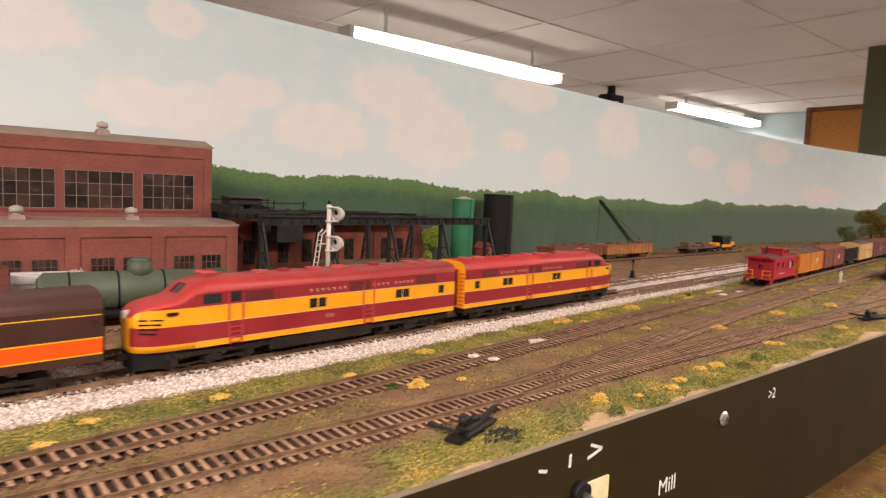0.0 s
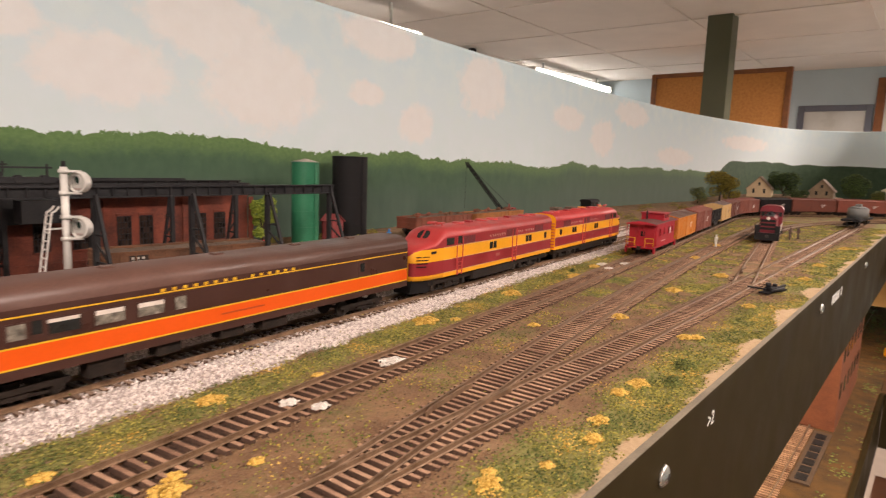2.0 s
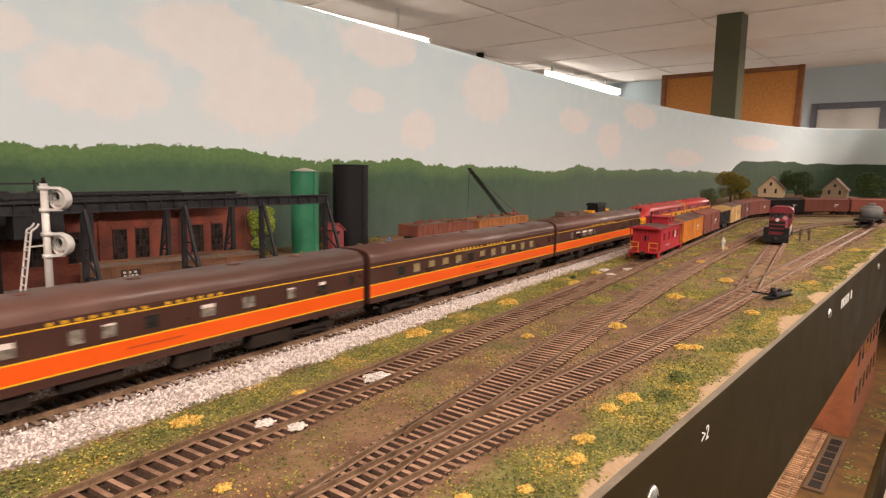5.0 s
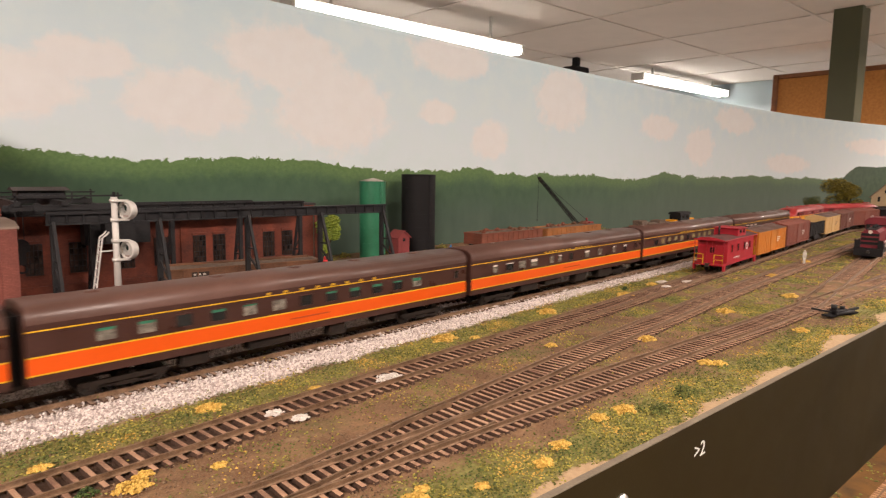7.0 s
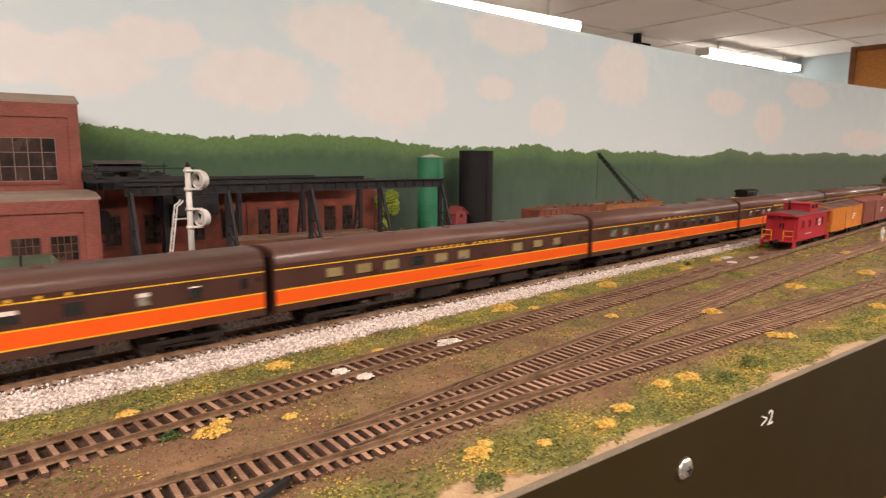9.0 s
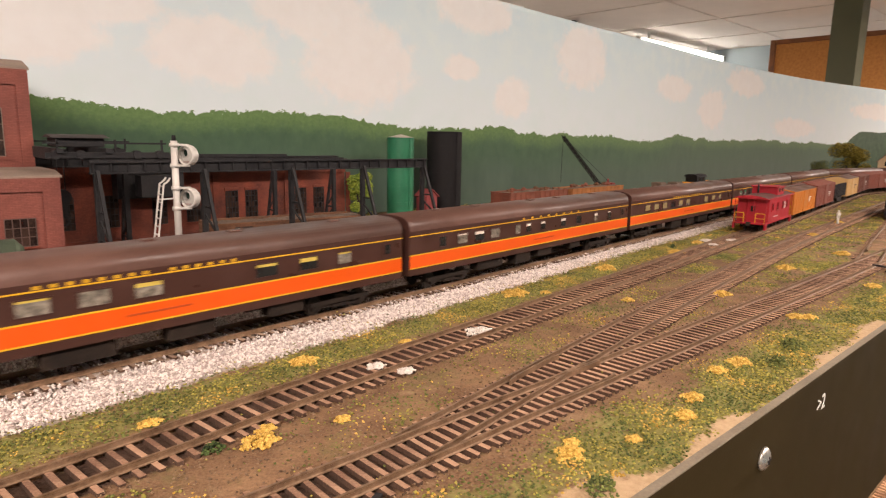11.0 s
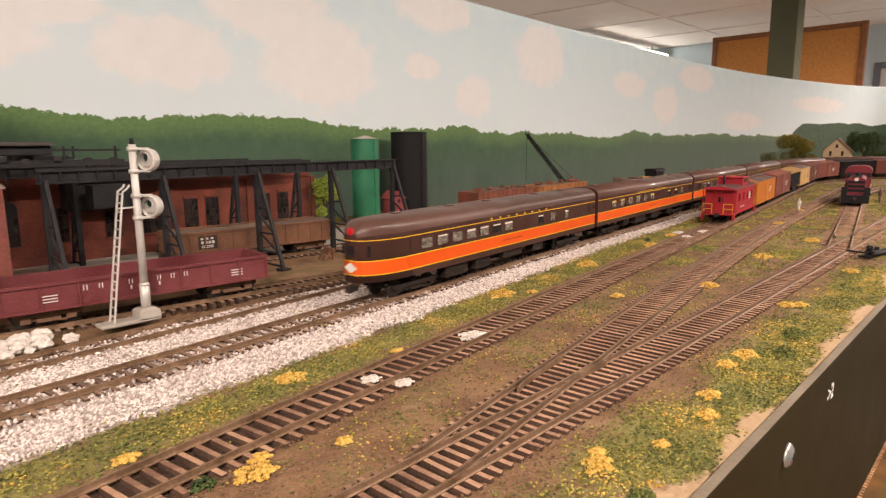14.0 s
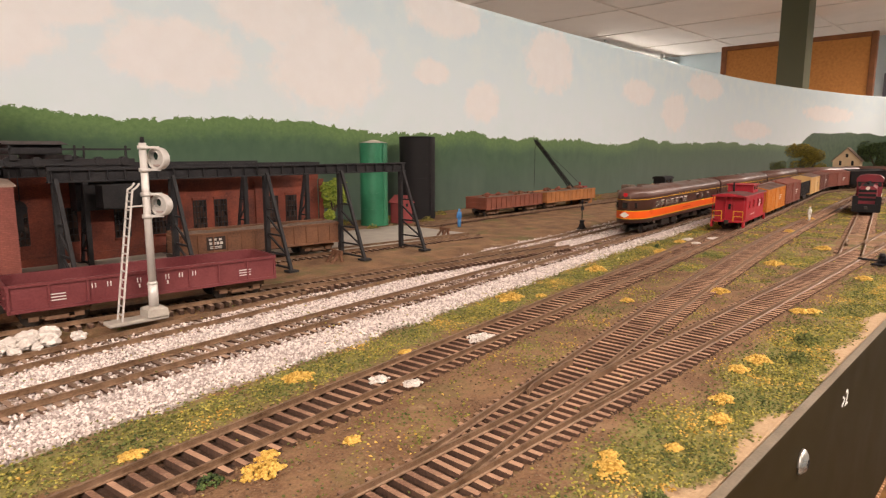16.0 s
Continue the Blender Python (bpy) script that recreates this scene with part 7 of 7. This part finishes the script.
def black_loco():
    t = thing("yellow_engine", pose(1.145, 0.519, ZR_Y, 0, 0, 3), "small black engine with yellow frame ends", "locomotive")
    bm = bmesh.new(); box(bm, -0.045, 0.045, -0.013, 0.013, 0.0085, 0.0115); part("deck", bm, BLACK, t)
    bm = bmesh.new(); loft(bm, [[(x, y, z) for y, z in car_section(0.0120, 0.0115, 0.0285, 0.0330)] for x in (-0.022, 0.018)]); part("cab", bm, BLACK, t)
    bm = bmesh.new(); loft(bm, [[(x, y, z) for y, z in car_section(0.0132, 0.0285, 0.0290, 0.0340)] for x in (-0.026, 0.022)]); part("cab_roof", bm, BLACK, t)
    for xw in (-0.016, 0.002):
        bm = bmesh.new(); panel(bm, xw, xw + 0.010, 0.0205, 0.0268, -0.0120, 0.0003); part("cab_window", bm, GLASSD, t)
    for xa, xb, zz in ((-0.045, -0.030, 0.0190), (0.020, 0.045, 0.0200)):
        bm = bmesh.new(); box(bm, xa, xb, -0.010, 0.010, 0.0115, zz); part("hood", bm, FYEL, t, bevel=0.0012)
    bm = bmesh.new(); panel(bm, -0.028, 0.022, 0.0090, 0.0155, -0.0131, 0.0006); part("side_panel", bm, FYEL, t)
    for x in (-0.030, 0.0, 0.030):
        wheelset(t, x, 0.0050)
    bm = bmesh.new(); box(bm, -0.040, 0.040, -0.004, 0.004, 0.0045, 0.0085); part("underframe", bm, UNDER, t)
    f = thing("flat_car", pose(1.025, 0.5125, ZR_Y, 0, 0, 3), "dark weathered flat car with low scrap", "flat car")
    bm = bmesh.new(); box(bm, -0.062, 0.062, -0.014, 0.014, 0.0095, 0.0130); part("deck", bm, RUSTG, f)
    for xa, w_, h_ in ((-0.056, 0.020, 0.010), (-0.030, 0.034, 0.005), (0.012, 0.026, 0.008), (0.044, 0.014, 0.004)):
        bm = bmesh.new(); box(bm, xa, xa + w_, -0.010, 0.010, 0.0130, 0.0130 + h_); part("scrap_block", bm, LOAD, f, bevel=0.0015)
    for e in (-1, 1):
        truck(f, e * 0.042, 0.020, 2, 0.0080)


black_loco()


def tank_car():
    t = thing("tank_car", pose(0, 0, 0), "dull green tank car with a centre dome", "tank car")
    G = mat("tank_car_green", (0.075, 0.10, 0.065), 0.55, 0.2, 60, 0.1)
    bm = bmesh.new(); tube(bm, (-0.060, 0, 0.0245), (0.060, 0, 0.0245), 0.0135, n=28); tube(bm, (-0.064, 0, 0.0245), (-0.060, 0, 0.0245), 0.009, 0.0135, n=28); tube(bm, (0.060, 0, 0.0245), (0.064, 0, 0.0245), 0.0135, 0.009, n=28); part("tank", bm, G, t)
    bm = bmesh.new(); tube(bm, (0, 0, 0.034), (0, 0, 0.0450), 0.0085, n=20); tube(bm, (0, 0, 0.0450), (0, 0, 0.0475), 0.0085, 0.004, n=20); part("dome", bm, G, t)
    for x in (-0.045, -0.015, 0.015, 0.045):
        bm = bmesh.new(); tube(bm, (x - 0.0006, 0, 0.0245), (x + 0.0006, 0, 0.0245), 0.0139, n=28); part("tank_band", bm, BLACK, t)
    bm = bmesh.new(); box(bm, -0.068, 0.068, -0.012, 0.012, 0.0085, 0.0115); part("frame", bm, BLACK, t)
    for e in (-1, 1):
        truck(t, e * 0.047, 0.02, 2)
        coupler(t, e * 0.066, e)
    return t


place_on(tank_car(), LINE_E, LINE_E.s_of_x(-0.109), ZR_Y)
wb = boxcar(0.105, mat("car_white", (0.52, 0.52, 0.50), 0.6, 0.1, 40, 0.1), "pale grey low boxcar in the yard", height=0.034, group="gondola cars")
place_on(wb, LINE_E2, LINE_E2.s_of_x(-0.193), ZR_Y)
bb = boxcar(0.14, OXIDE2, "brown weathered boxcar in the yard", height=0.0425, group="gondola cars")
place_on(bb, LINE_E, LINE_E.s_of_x(-0.257), ZR_Y)


# ---- village by the bend ----
def cottage(x, y, z, rz, w, d, h, wall, roof, label):
    t = thing("cottage", pose(x, y, z, 0, 0, rz), label, "house", "village houses")
    bm = bmesh.new(); loft(bm, [[(xx, -w / 2, 0), (xx, w / 2, 0), (xx, w / 2, h * 0.42), (xx, 0, h), (xx, -w / 2, h * 0.42)] for xx in (-d / 2, d / 2)]); part("wall", bm, wall, t)
    for s in (-1, 1):
        bm = bmesh.new()
        e = (s * (w / 2 + 0.004), h * 0.42 - 0.003)
        loft(bm, [[(xx, 0, h), (xx, 0, h + 0.0025), (xx, e[0], e[1] + 0.0025), (xx, e[0], e[1])] for xx in (-d / 2 - 0.004, d / 2 + 0.004)]); part("roof", bm, roof, t)
    for yy in (-w * 0.22, w * 0.22):
        bm = bmesh.new(); box(bm, -d / 2 - 0.0006, -d / 2, yy - 0.003, yy + 0.003, h * 0.2, h * 0.42); part("window", bm, GLASSD, t)
    bm = bmesh.new(); box(bm, -d / 2 - 0.0006, -d / 2, -0.003, 0.003, h * 0.58, h * 0.74); part("attic_window", bm, GLASSD, t)
    return t


bm = bmesh.new()
for k, (cx, cy, rx, ry, hh) in enumerate(((2.15, 0.30, 0.30, 0.30, 0.045),)):
    nx, ny = 40, 40
    g = [[bm.verts.new((cx + rx * (i / nx * 2 - 1), cy + ry * (j / ny * 2 - 1), -0.004 + hh * max(0, 1 - ((i / nx * 2 - 1) ** 2 + (j / ny * 2 - 1) ** 2)) ** 0.5 + 0.004 * noise.noise((i * 0.4, j * 0.4, 0)))) for j in range(ny + 1)] for i in range(nx + 1)]
    for i in range(nx):
        for j in range(ny):
            bm.faces.new((g[i][j], g[i + 1][j], g[i + 1][j + 1], g[i][j + 1])).smooth = True
tagged(part("knoll", bm, DIRT), "low rise of ground behind the tracks", "ground", "", "structure")
CREAM = mat("clapboard_cream", (0.56, 0.42, 0.26), 0.8, 0.1, 60, 0.1)
GREYW = mat("clapboard_brown", (0.22, 0.16, 0.10), 0.85, 0.2, 60, 0.1)
SHING = mat("shingle_brown", (0.20, 0.14, 0.10), 0.9, 0.2, 60, 0.3)
cottage(2.02, 0.372, 0.034, 6, 0.066, 0.07, 0.060, CREAM, SHING, "cream clapboard house with a brown gable roof")
cottage(2.02, 0.205, 0.038, 2, 0.058, 0.07, 0.054, GREYW, SHING, "weathered brown clapboard house with a gable roof")
TREES = [(1.92, 0.462, 0.095, 0.085, LEAFY, "autumn yellow-green model tree"), (1.90, 0.43, 0.075, 0.06, LEAFY, "autumn yellow-green model tree"), (2.06, 0.315, 0.100, 0.085, LEAF, "dark green model tree"), (2.05, 0.132, 0.105, 0.075, LEAF, "tall dark green model tree"),
         (1.85, 0.505, 0.045, 0.05, TURFD, "small green model tree"), (2.10, 0.075, 0.055, 0.05, TURFD, "small green model tree"), (1.98, 0.26, 0.05, 0.05, LEAF, "dark green model tree")]
for k, (x, y, h, w, m_, lab) in enumerate(TREES):
    tree(x, y, h, w, m_, lab, 20 + k, 0.010, "village trees")


def depot(x, y):
    t = thing("depot", pose(x, y, 0, 0, 0, 12), "cream wooden depot with a roof cupola", "building")
    W = mat("depot_white", (0.66, 0.60, 0.46), 0.8, 0.1, 60, 0.1)
    bm = bmesh.new(); box(bm, -0.03, 0.03, -0.055, 0.055, 0, 0.068); part("wall", bm, W, t)
    bm = bmesh.new(); loft(bm, [[(-a, -b, z), (a, -b, z), (a, b, z), (-a, b, z)] for a, b, z in ((0.040, 0.066, 0.066), (0.040, 0.066, 0.069), (0.018, 0.040, 0.086))]); part("roof", bm, W, t)
    bm = bmesh.new(); box(bm, -0.010, 0.010, -0.012, 0.012, 0.084, 0.100); part("cupola", bm, W, t)
    bm = bmesh.new(); loft(bm, [[(-a, -b, z), (a, -b, z), (a, b, z), (-a, b, z)] for a, b, z in ((0.015, 0.018, 0.100), (0.003, 0.004, 0.110))]); part("cupola_roof", bm, W, t)
    for yy in (-0.036, -0.012, 0.012, 0.036):
        bm = bmesh.new(); box(bm, -0.0308, -0.030, yy - 0.006, yy + 0.006, 0.030, 0.056); part("window", bm, GLASSD, t)


depot(2.02, -0.005)
for k, (bx, by) in enumerate(((1.2, 0.48), (1.3, 0.55), (1.45, 0.52), (1.6, 0.56), (1.7, 0.50), (1.15, 0.43), (0.92, 0.55), (1.78, 0.55), (1.5, 0.44), (1.62, 0.45))):
    clump("brush", bx, by, 0.03, 0.016, 260, TURF if k % 2 else LEAFY, "low brush along the backdrop", "bush", "brush")

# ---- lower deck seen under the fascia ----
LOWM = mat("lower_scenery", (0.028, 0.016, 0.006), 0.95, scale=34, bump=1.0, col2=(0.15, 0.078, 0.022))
LOWZ = -0.30
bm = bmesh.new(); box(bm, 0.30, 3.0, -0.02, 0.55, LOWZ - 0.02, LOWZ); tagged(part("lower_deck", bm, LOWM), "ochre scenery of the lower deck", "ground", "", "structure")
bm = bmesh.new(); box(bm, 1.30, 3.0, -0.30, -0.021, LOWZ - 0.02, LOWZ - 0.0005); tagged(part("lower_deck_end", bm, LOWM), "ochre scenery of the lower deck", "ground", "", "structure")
bm = bmesh.new(); box(bm, 0.30, 1.299, -0.027, -0.0205, LOWZ - 0.10, LOWZ + 0.004); tagged(part("lower_fascia", bm, FASCIA), "olive fascia board of the lower deck", "fascia", "", "structure")
bm = bmesh.new(); box(bm, 1.293, 1.299, -0.60, -0.0275, LOWZ - 0.10, LOWZ + 0.004); tagged(part("lower_fascia_end", bm, FASCIA), "olive fascia board of the lower deck", "fascia", "", "structure")
screw(0, 0, pose(1.2928, -0.060, LOWZ - 0.02, 90, 0, -90))


def low_building():
    t = thing("loading_building", pose(0.93, 0.0, LOWZ), "tall narrow orange-brown brick building", "building")
    RB = brick_mat("brick_orange", (0.22, 0.075, 0.035), (0.36, 0.13, 0.06), (0.8, 0.75, 0.7), 0.0012)
    bm = bmesh.new(); box(bm, 0.10, 0.42, 0.022, 0.075, 0, 0.205); part("wall", bm, RB, t)
    for k in range(6):
        for z in (0.05, 0.11, 0.165):
            bm = bmesh.new(); box(bm, 0.115 + k * 0.05, 0.135 + k * 0.05, 0.0212, 0.022, z, z + 0.025); part("window", bm, GLASSD, t)
    bm = bmesh.new(); box(bm, 0.098, 0.422, 0.020, 0.077, 0.205, 0.210); part("parapet", bm, CREAM, t)


low_building()
t = thing("ash_pit", pose(0.90, 0.034, LOWZ), "concrete ash pit between lower deck rails", "ash pit")
bm = bmesh.new(); box(bm, -0.10, 0.11, -0.012, 0.012, 0.0005, 0.003); part("curb", bm, mat("sooty_concrete", (0.085, 0.055, 0.035), 0.9, 0.3, 60, 0.3), t)
for k in range(7):
    bm = bmesh.new(); box(bm, -0.092 + k * 0.028, -0.070 + k * 0.028, -0.007, 0.007, 0.003, 0.0036); part("opening", bm, BLACK, t)
for yy in (0.056, 0.0735):
    bm = bmesh.new(); box(bm, 0.32, 2.2, yy - 0.0008, yy + 0.0008, LOWZ + 0.001, LOWZ + 0.004); tagged(part("lower_rail", bm, RAIL), "rusty rail on the lower deck", "rail", "lower deck rails")
k = 0
bm = bmesh.new()
while k < 150:
    box(bm, 0.40 + k * 0.0075, 0.4032 + k * 0.0075, 0.049, 0.081, LOWZ, LOWZ + 0.0012); k += 1
tagged(part("lower_ties", bm, TIE), "wooden ties of the lower deck track", "ties", "", "stuff")
clump("hedge", 1.85, 0.03, 0.14, 0.11, 1500, LEAF, "dark green hedge on the lower deck", "hedge", "", LOWZ)
bm = bmesh.new(); box(bm, 1.75, 1.76, -0.018, 0.045, -0.21, -0.115); tagged(part("tan_panel", bm, TAN), "plain tan board under the upper deck", "panel", "", "structure")
bm = bmesh.new(); box(bm, 1.80, 3.0, -0.30, 0.55, -0.14, -0.12); tagged(part("shelf_board", bm, OAK), "wooden board under the upper deck", "board", "", "structure")
t = thing("toy_bus", pose(1.60, -0.042, LOWZ, 0, 0, 80), "small yellow model bus", "bus")
bm = bmesh.new(); box(bm, -0.035, 0.035, -0.012, 0.012, 0.004, 0.026); part("body", bm, FYEL, t, bevel=0.003)
for xx in (-0.02, 0.02):
    bm = bmesh.new(); tube(bm, (xx, -0.0125, 0.005), (xx, 0.0125, 0.005), 0.005, n=12); part("wheel", bm, BLACK, t)
# shelf under the lower deck with a cup
bm = bmesh.new(); box(bm, 0.55, 1.292, -0.40, -0.03, -0.47, -0.455); tagged(part("aisle_shelf", bm, mat("shelf_brown", (0.085, 0.032, 0.012), 0.6, 0.3, 20, 0.1)), "orange-brown wooden shelf below the lower deck", "shelf", "", "structure")
t = thing("paper_cup", pose(1.12, -0.115, -0.455), "white crumpled paper cup on the shelf", "cup")
bm = bmesh.new(); tube(bm, (0, 0, 0), (0, 0, 0.075), 0.026, 0.034, n=20, caps=False); tube(bm, (0, 0, 0.0), (0, 0, 0.075), 0.025, 0.033, n=20, caps=False); part("wall", bm, PLASTER, t)
bm = bmesh.new(); tube(bm, (0, 0, 0.0005), (0, 0, 0.002), 0.0255, n=20); part("bottom", bm, PLASTER, t)
q = np.random.default_rng(31)
n = 14000
lx, ly = q.uniform(0.4, 2.2, n), q.uniform(-0.018, 0.30, n)
ok = [i for i in range(n) if noise2(lx[i], ly[i], 14, 3.0) * 0.6 + noise2(lx[i], ly[i], 60, 1.0) * 0.4 > 0.52 and not 0.012 < ly[i] < 0.085]
pebbles("lower_turf", np.c_[lx[ok], ly[ok], np.full(len(ok), LOWZ)], q.uniform(0.0012, 0.0032, len(ok)), TURFD, "dark green ground foam on the lower deck", "grass", 0.6, 41)
area_lamp("under_deck_light", pose(1.1, 0.1, -0.115), 1.2, 0.03, 1.3, (1.0, 0.66, 0.34))
t = thing("strip_light", pose(0.5, 0.085, -0.112), "warm strip light under the upper deck", "lamp")
bm = bmesh.new(); box(bm, 0, 1.2, 0, 0.03, 0, 0.010); part("housing", bm, WHITE, t)
# toggle switch with a yellow plate on the fascia
t = thing("toggle_switch", pose(-0.004, -0.0002, -0.024, 90), "black toggle switch with a pale yellow plate", "switch")
bm = bmesh.new(); tube(bm, (0, 0, 0), (0, 0, 0.004), 0.005, n=18); part("collar", bm, BLACK, t)
bm = bmesh.new(); tube(bm, (0, 0, 0.004), (0.0, -0.003, 0.012), 0.0016, 0.0022, n=12); part("lever", bm, STEEL, t)
bm = bmesh.new(); box(bm, 0.004, 0.022, -0.009, 0.002, 0.0, 0.0012); part("plate", bm, mat("cream_card", (0.75, 0.66, 0.40), 0.6), t)


motions()
